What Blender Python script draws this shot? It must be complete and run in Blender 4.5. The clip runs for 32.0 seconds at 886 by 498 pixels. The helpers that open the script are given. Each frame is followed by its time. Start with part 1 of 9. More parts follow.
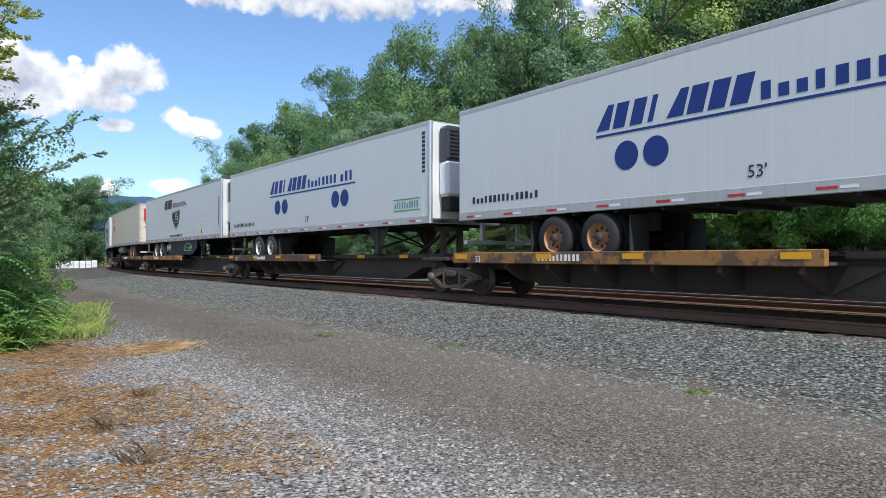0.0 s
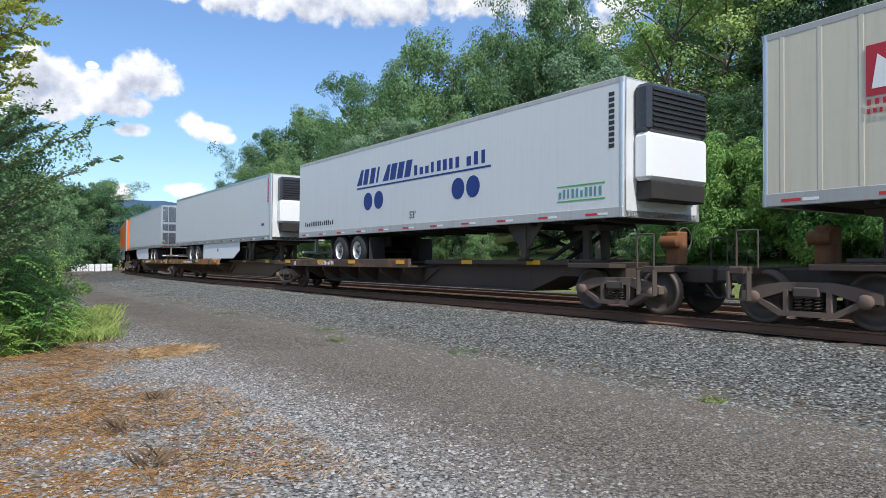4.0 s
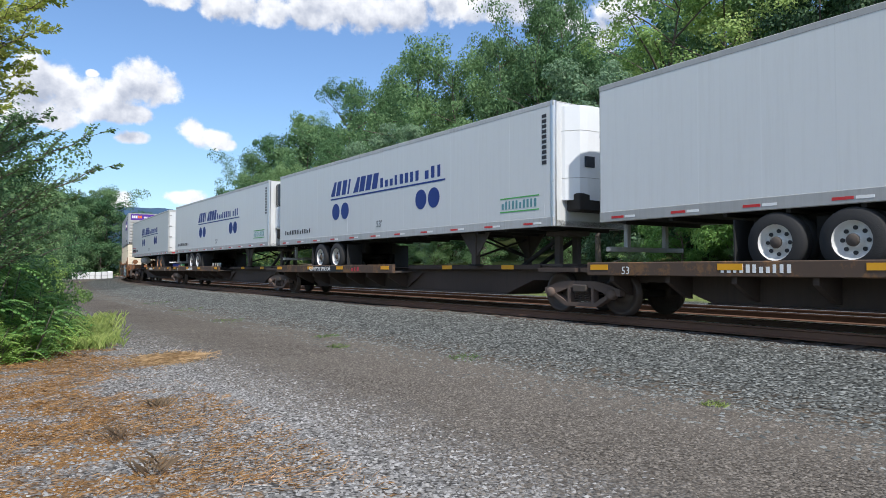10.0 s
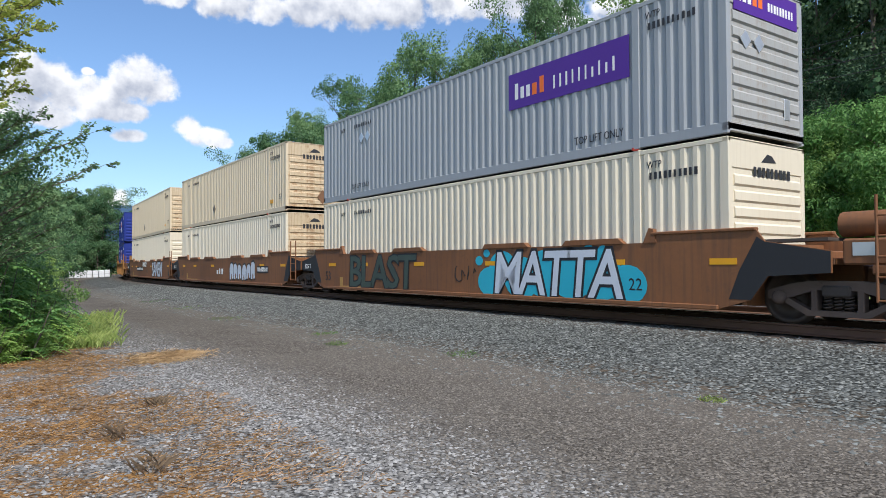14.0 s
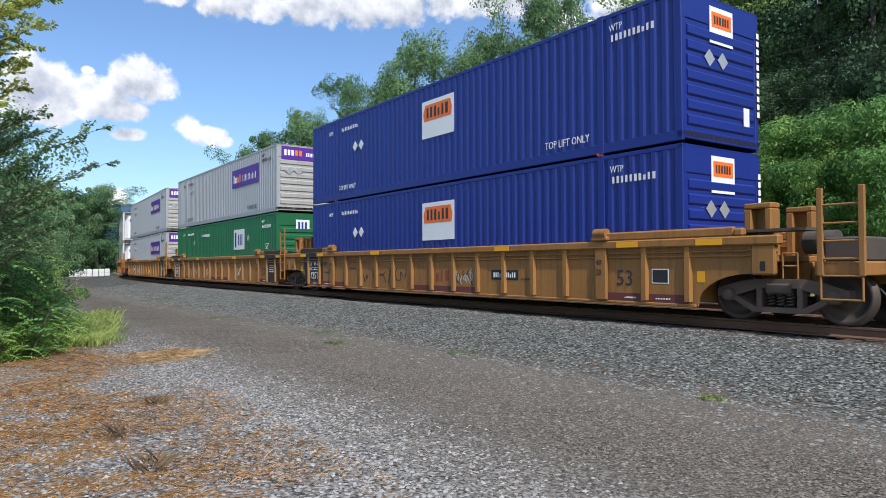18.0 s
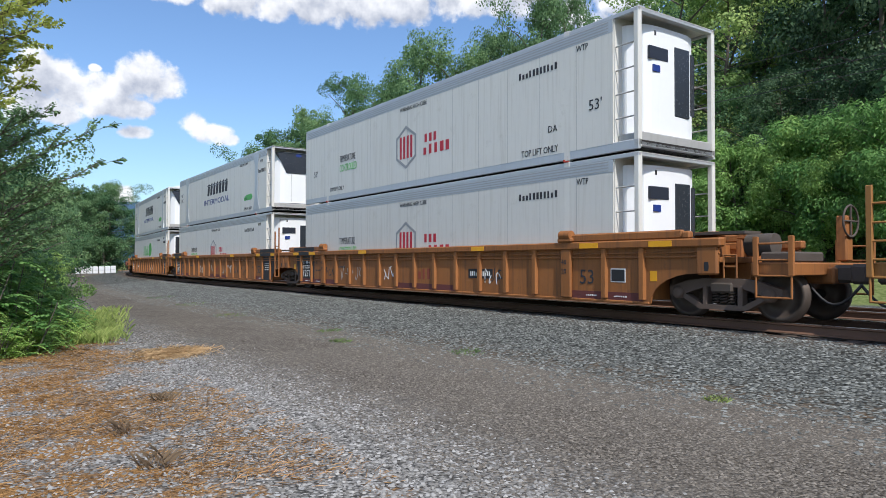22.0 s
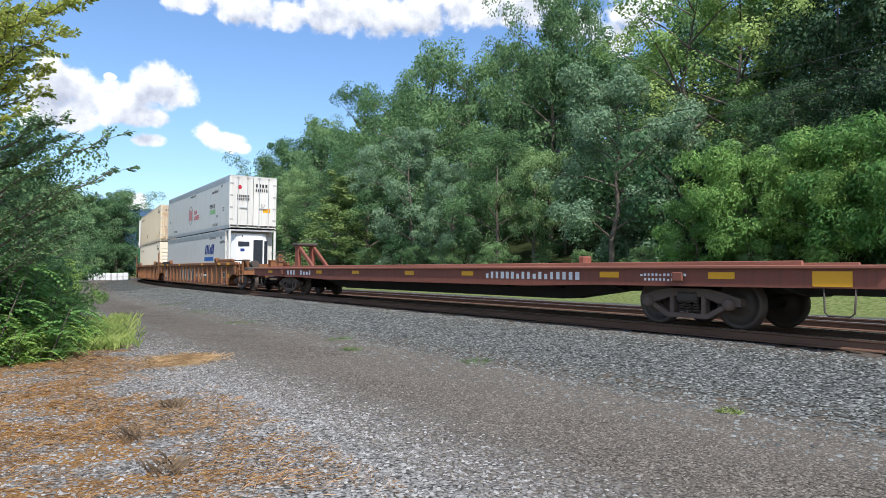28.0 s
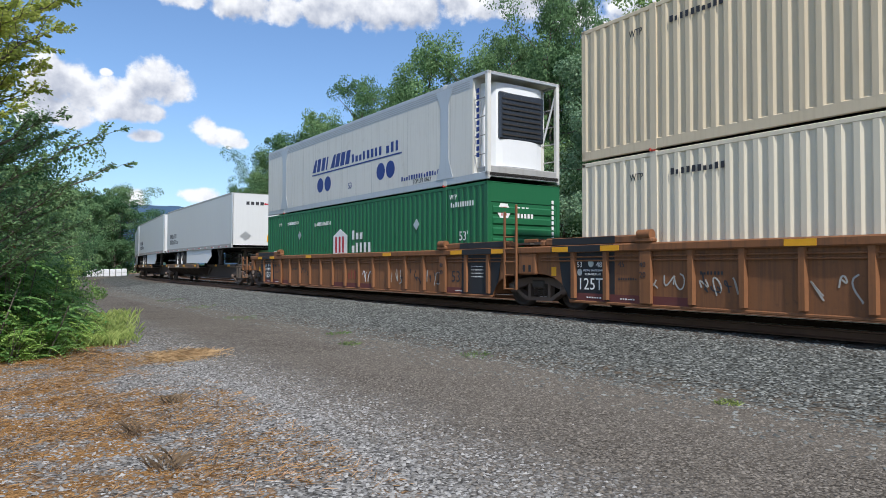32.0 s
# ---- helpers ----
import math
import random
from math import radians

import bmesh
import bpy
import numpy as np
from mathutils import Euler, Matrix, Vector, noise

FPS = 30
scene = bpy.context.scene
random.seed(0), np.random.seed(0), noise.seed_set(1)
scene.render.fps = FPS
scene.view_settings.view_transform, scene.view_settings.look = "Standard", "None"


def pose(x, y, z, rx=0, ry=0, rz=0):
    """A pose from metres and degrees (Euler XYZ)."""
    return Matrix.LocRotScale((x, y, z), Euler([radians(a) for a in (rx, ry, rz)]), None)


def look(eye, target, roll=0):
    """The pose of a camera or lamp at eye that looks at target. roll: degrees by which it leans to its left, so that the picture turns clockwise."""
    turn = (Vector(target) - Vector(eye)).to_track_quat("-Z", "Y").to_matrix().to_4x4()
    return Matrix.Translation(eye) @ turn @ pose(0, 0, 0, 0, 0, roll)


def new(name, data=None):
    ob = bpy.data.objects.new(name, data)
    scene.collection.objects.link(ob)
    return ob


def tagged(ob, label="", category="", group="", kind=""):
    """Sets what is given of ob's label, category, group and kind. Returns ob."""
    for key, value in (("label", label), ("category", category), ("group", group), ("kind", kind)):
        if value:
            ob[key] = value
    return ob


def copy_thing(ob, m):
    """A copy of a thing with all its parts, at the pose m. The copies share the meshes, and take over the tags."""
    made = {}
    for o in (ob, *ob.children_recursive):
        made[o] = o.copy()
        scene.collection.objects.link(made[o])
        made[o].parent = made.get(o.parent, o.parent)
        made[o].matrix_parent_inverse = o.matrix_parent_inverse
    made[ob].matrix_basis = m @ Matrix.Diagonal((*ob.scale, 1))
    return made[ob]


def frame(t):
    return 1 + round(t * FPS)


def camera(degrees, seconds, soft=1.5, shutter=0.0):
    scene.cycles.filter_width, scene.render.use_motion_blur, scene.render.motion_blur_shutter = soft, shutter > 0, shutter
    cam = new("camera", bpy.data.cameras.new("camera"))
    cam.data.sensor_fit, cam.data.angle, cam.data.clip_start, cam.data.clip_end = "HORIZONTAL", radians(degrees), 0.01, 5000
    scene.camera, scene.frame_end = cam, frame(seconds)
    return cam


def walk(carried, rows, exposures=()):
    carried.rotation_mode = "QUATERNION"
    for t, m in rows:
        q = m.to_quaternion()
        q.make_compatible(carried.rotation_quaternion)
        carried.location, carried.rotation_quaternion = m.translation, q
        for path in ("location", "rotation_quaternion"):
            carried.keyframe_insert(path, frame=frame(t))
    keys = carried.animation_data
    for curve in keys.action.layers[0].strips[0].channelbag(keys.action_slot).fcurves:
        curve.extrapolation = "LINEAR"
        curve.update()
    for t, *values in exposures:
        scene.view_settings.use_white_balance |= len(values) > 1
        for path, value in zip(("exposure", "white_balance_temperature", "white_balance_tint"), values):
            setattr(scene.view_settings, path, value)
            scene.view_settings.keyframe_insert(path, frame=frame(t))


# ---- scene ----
cam = camera(66.03, 32.0, soft=0.85)
EYE_Z = 1.5
RAIL_Z = EYE_Z - 0.985          # top of rail above the lane


def aim(turn, tilt, lean):
    """The hand-held camera: degrees turned right, tilted up, leaning."""
    return pose(0, 0, EYE_Z, 90 + tilt, 0, -turn) @ pose(0, 0, 0, 0, 0, -lean)


walk(cam, [(t, aim(a, b, c)) for t, a, b, c in (
    (0, 0.77, 0.78, -0.05), (0.5, 0.72, 0.76, -0.16), (1, 0.64, 0.78, -0.22), (1.5, 0.61, 0.93, 0.26), (2, 0.46, 0.93, 0.26), (2.5, 0.15, 0.99, 0.17),
    (3, 0.03, 1.09, 0.05), (3.5, -0.14, 1.19, -0.35), (5.5, -0.51, 1.31, -0.32), (6, -0.56, 1.35, -0.24), (6.5, -0.57, 1.41, -0.16), (7, -0.48, 1.38, -0.08),
    (7.5, -0.40, 1.40, -0.19), (8, -0.36, 1.53, -0.18), (8.5, -0.31, 1.60, -0.19), (9, -0.29, 1.67, -0.08), (9.5, -0.29, 1.74, -0.18), (10, -0.29, 1.70, -0.06),
    (10.5, -0.33, 1.63, -0.07), (11, -0.33, 1.56, -0.12), (11.5, -0.40, 1.56, -0.06), (12, -0.35, 1.54, 0.04), (12.5, -0.31, 1.50, 0.11), (13, -0.23, 1.46, 0.20),
    (13.5, -0.18, 1.47, 0.15), (14, -0.09, 1.44, 0.21), (14.5, -0.00, 1.36, 0.16), (16.5, 0.43, 1.21, 0.44), (17, 0.48, 1.30, 0.53), (17.5, 0.18, 1.28, 0.44),
    (18, -0.09, 1.35, 0.20), (18.5, -0.06, 1.41, 0.32), (19, 0.00, 1.34, 0.28), (19.5, -0.01, 1.21, 0.23), (20, -0.04, 1.03, -0.00), (20.5, -0.09, 1.01, -0.09),
    (21, -0.17, 1.13, -0.07), (21.5, -0.37, 1.19, -0.15), (22, -0.51, 1.26, -0.10), (22.5, -0.79, 1.34, -0.24), (23, -1.16, 1.49, -0.39), (23.5, -1.48, 1.63, -0.33),
    (24, -1.56, 1.90, -0.32), (24.5, -1.63, 1.95, -0.29), (25, -1.69, 1.99, -0.35), (25.5, -1.71, 2.07, -0.34), (27.5, -1.41, 2.05, -0.46), (28, -1.38, 2.01, -0.48),
    (28.5, -1.30, 2.00, -0.32), (29, -1.27, 1.95, -0.26), (29.5, -1.27, 1.83, -0.34), (30, -1.25, 1.73, -0.27), (30.5, -1.29, 1.57, -0.33), (31, -1.23, 1.54, -0.27),
    (31.5, -1.24, 1.52, -0.17), (32, -1.25, 1.49, -0.08),
)], exposures=[(t, v, 6280, 11) for t, v in ((0, 0.39), (3, 0.38), (6, 0.33), (9, 0.29), (12, 0.35), (14, 0.28), (16.5, 0.12), (17, 0.14), (18, 0.34), (19, 0.28), (20, 0.20), (21, 0.20), (22, 0.30), (23, 0.24), (25, 0.27), (28, 0.50), (30, 0.42), (31, 0.24), (32, 0.22))])

# ---------------------------------------------------------------- world, sun
SUN_AZ, SUN_EL = 159.0, 50.0    # degrees clockwise from +y, above the horizon


def node(nt, kind, at=None, **values):
    n = nt.nodes.new(kind)
    for key, value in values.items():
        if key in n.inputs:
            n.inputs[key].default_value = value
    return n


def math_node(nt, op, a, b=None, c=None, clamp=False):
    n = nt.nodes.new("ShaderNodeMath")
    n.operation, n.use_clamp = op, clamp
    for i, v in enumerate((a, b, c)):
        if v is None:
            continue
        if isinstance(v, (int, float)):
            n.inputs[i].default_value = v
        else:
            nt.links.new(v, n.inputs[i])
    return n.outputs[0]


def build_world():
    world = bpy.data.worlds.new("sky")
    scene.world = world
    world.use_nodes = True
    nt = world.node_tree
    nt.nodes.clear()
    out = nt.nodes.new("ShaderNodeOutputWorld")
    bg = nt.nodes.new("ShaderNodeBackground")
    sky = nt.nodes.new("ShaderNodeTexSky")
    sky.sky_type, sky.sun_disc = "NISHITA", False
    sky.sun_elevation, sky.sun_rotation = radians(SUN_EL), radians(SUN_AZ)
    sky.air_density, sky.dust_density, sky.ozone_density = 1.0, 0.8, 1.1
    tc = nt.nodes.new("ShaderNodeTexCoord")
    sep = nt.nodes.new("ShaderNodeSeparateXYZ")
    nt.links.new(tc.outputs["Generated"], sep.inputs[0])
    x, y, z = sep.outputs
    az = math_node(nt, "MULTIPLY", math_node(nt, "ARCTAN2", x, y), 180 / math.pi)
    el = math_node(nt, "MULTIPLY", math_node(nt, "ARCSINE", z), 180 / math.pi)
    # cumulus heaps: azimuth, elevation, half width, half height in degrees
    heaps = [(-30.9, 13.3, 2.7, 2.1), (-32.2, 11.6, 2.1, 1.9), (-28.8, 12.3, 2.6, 1.7), (-26.9, 12.8, 2.3, 1.5), (-24.4, 14.2, 2.2, 1.8), (-23.0, 13.7, 1.7, 1.5),
             (-26.0, 11.7, 2.6, 0.9), (-30.1, 10.9, 1.8, 0.9), (-20.7, 11.0, 1.2, 0.9), (-19.4, 10.3, 2.0, 0.9), (-18.3, 9.9, 1.4, 0.6), (-25.0, 10.0, 1.5, 0.6),
             (-27.7, 14.4, 0.5, 0.3), (-25.7, 5.5, 0.8, 0.6), (-22.4, 20.4, 2.3, 0.9), (-18.1, 20.6, 2.8, 1.6), (-14.7, 20.3, 2.8, 1.2), (-11.4, 20.9, 2.9, 1.9),
             (-7.4, 20.9, 3.4, 2.1), (-3.6, 20.9, 2.9, 1.8), (0.8, 21.6, 3.9, 1.9), (5.4, 21.7, 4.3, 2.0), (9.7, 20.0, 2.8, 1.4), (12.4, 18.6, 2.4, 1.7),
             (14.7, 20.6, 2.8, 1.9), (-10.4, 24.6, 19.6, 2.9), (-21.0, 5.6, 1.6, 0.7), (-26.2, 5.0, 1.3, 0.6)]
    wob = nt.nodes.new("ShaderNodeCombineXYZ")
    nt.links.new(az, wob.inputs[0])
    nt.links.new(el, wob.inputs[1])
    big = node(nt, "ShaderNodeTexNoise", Scale=0.55, Detail=9.0, Roughness=0.56)
    nt.links.new(wob.outputs[0], big.inputs["Vector"])

    def pile(rows_, lift, soft):
        """How deep inside the heaps a direction lies, looked up some degrees higher."""
        total = None
        for a, e, w, h in rows_:
            d = nt.nodes.new("ShaderNodeVectorMath")
            d.operation = "MULTIPLY_ADD"
            nt.links.new(wob.outputs[0], d.inputs[0])
            d.inputs[1].default_value = (1 / w, 1 / h, 0)
            d.inputs[2].default_value = (-a / w, (lift - e) / h, 0)
            q = nt.nodes.new("ShaderNodeVectorMath")
            q.operation = "DOT_PRODUCT"
            nt.links.new(d.outputs[0], q.inputs[0])
            nt.links.new(d.outputs[0], q.inputs[1])
            v = math_node(nt, "SUBTRACT", 1.0, q.outputs["Value"])
            total = v if total is None else math_node(nt, "SMOOTH_MAX", total, v, soft)
        return total

    body = pile(heaps, 0.0, 0.35)
    above = pile(heaps[:9] + heaps[14:25], 1.7, 0.5)
    # the same broken cloud goes on all round, above and behind
    wide = node(nt, "ShaderNodeTexNoise", Scale=3.2, Detail=5.0, Roughness=0.55)
    nt.links.new(tc.outputs["Generated"], wide.inputs["Vector"])
    behind = math_node(nt, "SMOOTH_MAX", math_node(nt, "MULTIPLY_ADD", y, -1.0, 0.2), math_node(nt, "MULTIPLY_ADD", z, 1.6, -0.85), 0.3)
    far = math_node(nt, "MULTIPLY_ADD", math_node(nt, "SUBTRACT", wide.outputs["Fac"], 0.44), 8.0, -0.6)
    open_sky = math_node(nt, "MULTIPLY_ADD", math_node(nt, "MULTIPLY", behind, 6.0, clamp=True), 7.0, -7.0)
    body = math_node(nt, "MAXIMUM", body, math_node(nt, "ADD", far, open_sky))
    rough = math_node(nt, "MULTIPLY_ADD", big.outputs["Fac"], 2.6, -1.3)
    dens = math_node(nt, "ADD", body, rough)
    mask = nt.nodes.new("ShaderNodeMapRange")
    mask.interpolation_type = "SMOOTHSTEP"
    mask.inputs["From Min"].default_value, mask.inputs["From Max"].default_value = -0.05, 0.62
    nt.links.new(dens, mask.inputs["Value"])
    # thick parts turn grey underneath
    low = node(nt, "ShaderNodeTexNoise", Scale=0.30, Detail=4.0, Roughness=0.5)
    shift = nt.nodes.new("ShaderNodeVectorMath")
    shift.operation = "ADD"
    shift.inputs[1].default_value = (3.1, 0.9, 0)
    nt.links.new(wob.outputs[0], shift.inputs[0])
    nt.links.new(shift.outputs[0], low.inputs["Vector"])
    shade = nt.nodes.new("ShaderNodeMapRange")
    shade.inputs["From Min"].default_value, shade.inputs["From Max"].default_value = 0.40, 0.72
    nt.links.new(math_node(nt, "ADD", low.outputs["Fac"], math_node(nt, "MULTIPLY", math_node(nt, "SUBTRACT", el, 14.0), 0.012)), shade.inputs["Value"])
    # lumps are lit from above
    raised = nt.nodes.new("ShaderNodeVectorMath")
    raised.operation = "ADD"
    raised.inputs[1].default_value = (-0.25, 0.8, 0)
    nt.links.new(wob.outputs[0], raised.inputs[0])
    over = node(nt, "ShaderNodeTexNoise", Scale=0.55, Detail=5.0, Roughness=0.5)
    nt.links.new(raised.outputs[0], over.inputs["Vector"])
    relief = math_node(nt, "MULTIPLY", math_node(nt, "SUBTRACT", over.outputs["Fac"], big.outputs["Fac"]), 1.8)
    under = nt.nodes.new("ShaderNodeMapRange")
    under.interpolation_type = "SMOOTHSTEP"
    under.inputs["From Min"].default_value, under.inputs["From Max"].default_value = -0.5, 1.0
    nt.links.new(math_node(nt, "ADD", above, math_node(nt, "MULTIPLY_ADD", low.outputs["Fac"], 2.4, -1.2)), under.inputs["Value"])
    shaded = math_node(nt, "ADD", math_node(nt, "MULTIPLY_ADD", shade.outputs[0], 0.28, math_node(nt, "MULTIPLY", under.outputs[0], 0.55)), relief, clamp=True)
    tone = nt.nodes.new("ShaderNodeMix")
    tone.data_type = "RGBA"
    tone.inputs[6].default_value, tone.inputs[7].default_value = (7.2, 7.25, 7.35, 1), (3.4, 3.7, 4.4, 1)
    nt.links.new(shaded, tone.inputs[0])
    blue = nt.nodes.new("ShaderNodeMix")
    blue.data_type = "RGBA"
    clear = nt.nodes.new("ShaderNodeMix")
    clear.data_type, clear.blend_type = "RGBA", "MULTIPLY"
    clear.inputs[0].default_value = 1.0
    clear.inputs[7].default_value = (0.85, 1.0, 1.16, 1)
    nt.links.new(sky.outputs[0], clear.inputs[6])
    nt.links.new(mask.outputs[0], blue.inputs[0])
    nt.links.new(clear.outputs[2], blue.inputs[6])
    nt.links.new(tone.outputs[2], blue.inputs[7])
    nt.links.new(blue.outputs[2], bg.inputs["Color"])
    bg.inputs["Strength"].default_value = 0.12
    nt.links.new(bg.outputs[0], out.inputs[0])


build_world()
sun = new("sun", bpy.data.lights.new("sun", "SUN"))
sun.data.energy, sun.data.angle, sun.data.color = 3.7, radians(1.2), (1.0, 0.955, 0.88)
_a, _e = radians(SUN_AZ), radians(SUN_EL)
sun.matrix_world = look((60 * math.sin(_a) * math.cos(_e), 60 * math.cos(_a) * math.cos(_e), 60 * math.sin(_e)), (0, 0, 0))

# ---------------------------------------------------------------- materials
MATS = {}


def mat(name, color, rough=0.6, metal=0.0, vary=0.18, scale=3.0, bump=0.0, bump_scale=60.0, streaks=0.0, dirt=(0.10, 0.075, 0.05), spots=0.0,
        spread=0.0, stretch=(1, 1, 1), trans=0.0, wear=(0.60, 0.68)):
    """A painted, stained or grown surface: tone that wanders at two scales, dirt streaks that run down, spots of wear, fine relief."""
    if name in MATS:
        return MATS[name]
    m = bpy.data.materials.new(name)
    MATS[name] = m
    m.use_nodes = True
    nt = m.node_tree
    nt.nodes.clear()
    out = nt.nodes.new("ShaderNodeOutputMaterial")
    bs = nt.nodes.new("ShaderNodeBsdfPrincipled")
    bs.inputs["Roughness"].default_value, bs.inputs["Metallic"].default_value = rough, metal
    tc = nt.nodes.new("ShaderNodeTexCoord")
    mp = nt.nodes.new("ShaderNodeMapping")
    mp.inputs["Scale"].default_value = stretch
    info = nt.nodes.new("ShaderNodeObjectInfo")
    nt.links.new(tc.outputs["Object"], mp.inputs["Vector"])
    vec = mp.outputs[0]
    big = node(nt, "ShaderNodeTexNoise", Scale=scale * 0.25, Detail=3.0)
    fine = node(nt, "ShaderNodeTexNoise", Scale=scale * 6, Detail=4.0, Roughness=0.7)
    nt.links.new(vec, big.inputs["Vector"])
    nt.links.new(vec, fine.inputs["Vector"])
    f = math_node(nt, "ADD", math_node(nt, "MULTIPLY", math_node(nt, "SUBTRACT", big.outputs["Fac"], 0.5), 2 * vary),
                  math_node(nt, "MULTIPLY", math_node(nt, "SUBTRACT", fine.outputs["Fac"], 0.5), vary))
    if spread:
        f = math_node(nt, "ADD", f, math_node(nt, "MULTIPLY", math_node(nt, "SUBTRACT", info.outputs["Random"], 0.5), spread))
    val = math_node(nt, "ADD", f, 1.0)
    hsv = nt.nodes.new("ShaderNodeHueSaturation")
    hsv.inputs["Color"].default_value = (*color, 1)
    nt.links.new(val, hsv.inputs["Value"])
    col = hsv.outputs[0]
    if streaks:
        sm = nt.nodes.new("ShaderNodeMapping")
        sm.inputs["Scale"].default_value = (5.0, 5.0, 0.22)
        nt.links.new(tc.outputs["Object"], sm.inputs["Vector"])
        sn = node(nt, "ShaderNodeTexNoise", Scale=2.2, Detail=5.0, Roughness=0.65)
        nt.links.new(sm.outputs[0], sn.inputs["Vector"])
        r = nt.nodes.new("ShaderNodeMapRange")
        r.inputs["From Min"].default_value, r.inputs["From Max"].default_value = 0.48, 0.78
        nt.links.new(sn.outputs["Fac"], r.inputs["Value"])
        mx = nt.nodes.new("ShaderNodeMix")
        mx.data_type = "RGBA"
        nt.links.new(math_node(nt, "MULTIPLY", r.outputs[0], streaks), mx.inputs[0])
        nt.links.new(col, mx.inputs[6])
        mx.inputs[7].default_value = (*dirt, 1)
        col = mx.outputs[2]
    if spots:
        vn = node(nt, "ShaderNodeTexNoise", Scale=scale * 2.0, Detail=6.0, Roughness=0.75)
        nt.links.new(vec, vn.inputs["Vector"])
        r = nt.nodes.new("ShaderNodeMapRange")
        r.inputs["From Min"].default_value, r.inputs["From Max"].default_value = wear
        nt.links.new(vn.outputs["Fac"], r.inputs["Value"])
        mx = nt.nodes.new("ShaderNodeMix")
        mx.data_type = "RGBA"
        nt.links.new(math_node(nt, "MULTIPLY", r.outputs[0], spots), mx.inputs[0])
        nt.links.new(col, mx.inputs[6])
        mx.inputs[7].default_value = (*dirt, 1)
        col = mx.outputs[2]
    nt.links.new(col, bs.inputs["Base Color"])
    nt.links.new(math_node(nt, "MULTIPLY_ADD", fine.outputs["Fac"], 0.2, rough - 0.1, clamp=True), bs.inputs["Roughness"])
    if bump:
        bn = node(nt, "ShaderNodeTexNoise", Scale=bump_scale, Detail=4.0)
        nt.links.new(tc.outputs["Object"], bn.inputs["Vector"])
        b = nt.nodes.new("ShaderNodeBump")
        b.inputs["Strength"].default_value, b.inputs["Distance"].default_value = bump, 0.02
        nt.links.new(bn.outputs["Fac"], b.inputs["Height"])
        nt.links.new(b.outputs[0], bs.inputs["Normal"])
    shader = bs.outputs[0]
    if trans:
        tr = nt.nodes.new("ShaderNodeBsdfTranslucent")
        nt.links.new(col, tr.inputs["Color"])
        ms = nt.nodes.new("ShaderNodeMixShader")
        ms.inputs[0].default_value = trans
        nt.links.new(bs.outputs[0], ms.inputs[1])
        nt.links.new(tr.outputs[0], ms.inputs[2])
        shader = ms.outputs[0]
    nt.links.new(shader, out.inputs[0])
    return m


def leaf_mat(name, color, color2, trans=0.3):
    """Leaves: two greens mixed leaf by leaf."""
    m = bpy.data.materials.new(name)
    m.use_nodes = True
    nt = m.node_tree
    nt.nodes.clear()
    out = nt.nodes.new("ShaderNodeOutputMaterial")
    geo = nt.nodes.new("ShaderNodeNewGeometry")
    info = nt.nodes.new("ShaderNodeObjectInfo")
    mx = nt.nodes.new("ShaderNodeMix")
    mx.data_type = "RGBA"
    mx.inputs[6].default_value, mx.inputs[7].default_value = (*color, 1), (*color2, 1)
    nt.links.new(geo.outputs["Random Per Island"], mx.inputs[0])
    hsv = nt.nodes.new("ShaderNodeHueSaturation")
    nt.links.new(mx.outputs[2], hsv.inputs["Color"])
    nt.links.new(math_node(nt, "MULTIPLY_ADD", info.outputs["Random"], 0.6, 0.72), hsv.inputs["Value"])
    nt.links.new(math_node(nt, "MULTIPLY_ADD", info.outputs["Random"], -0.05, 0.525), hsv.inputs["Hue"])
    bs = nt.nodes.new("ShaderNodeBsdfPrincipled")
    bs.inputs["Roughness"].default_value = 0.6
    bs.inputs["Specular IOR Level"].default_value = 0.18
    nt.links.new(hsv.outputs[0], bs.inputs["Base Color"])
    tr = nt.nodes.new("ShaderNodeBsdfTranslucent")
    nt.links.new(hsv.outputs[0], tr.inputs["Color"])
    ms = nt.nodes.new("ShaderNodeMixShader")
    ms.inputs[0].default_value = trans
    nt.links.new(bs.outputs[0], ms.inputs[1])
    nt.links.new(tr.outputs[0], ms.inputs[2])
    nt.links.new(ms.outputs[0], out.inputs[0])
    MATS[name] = m
    return m


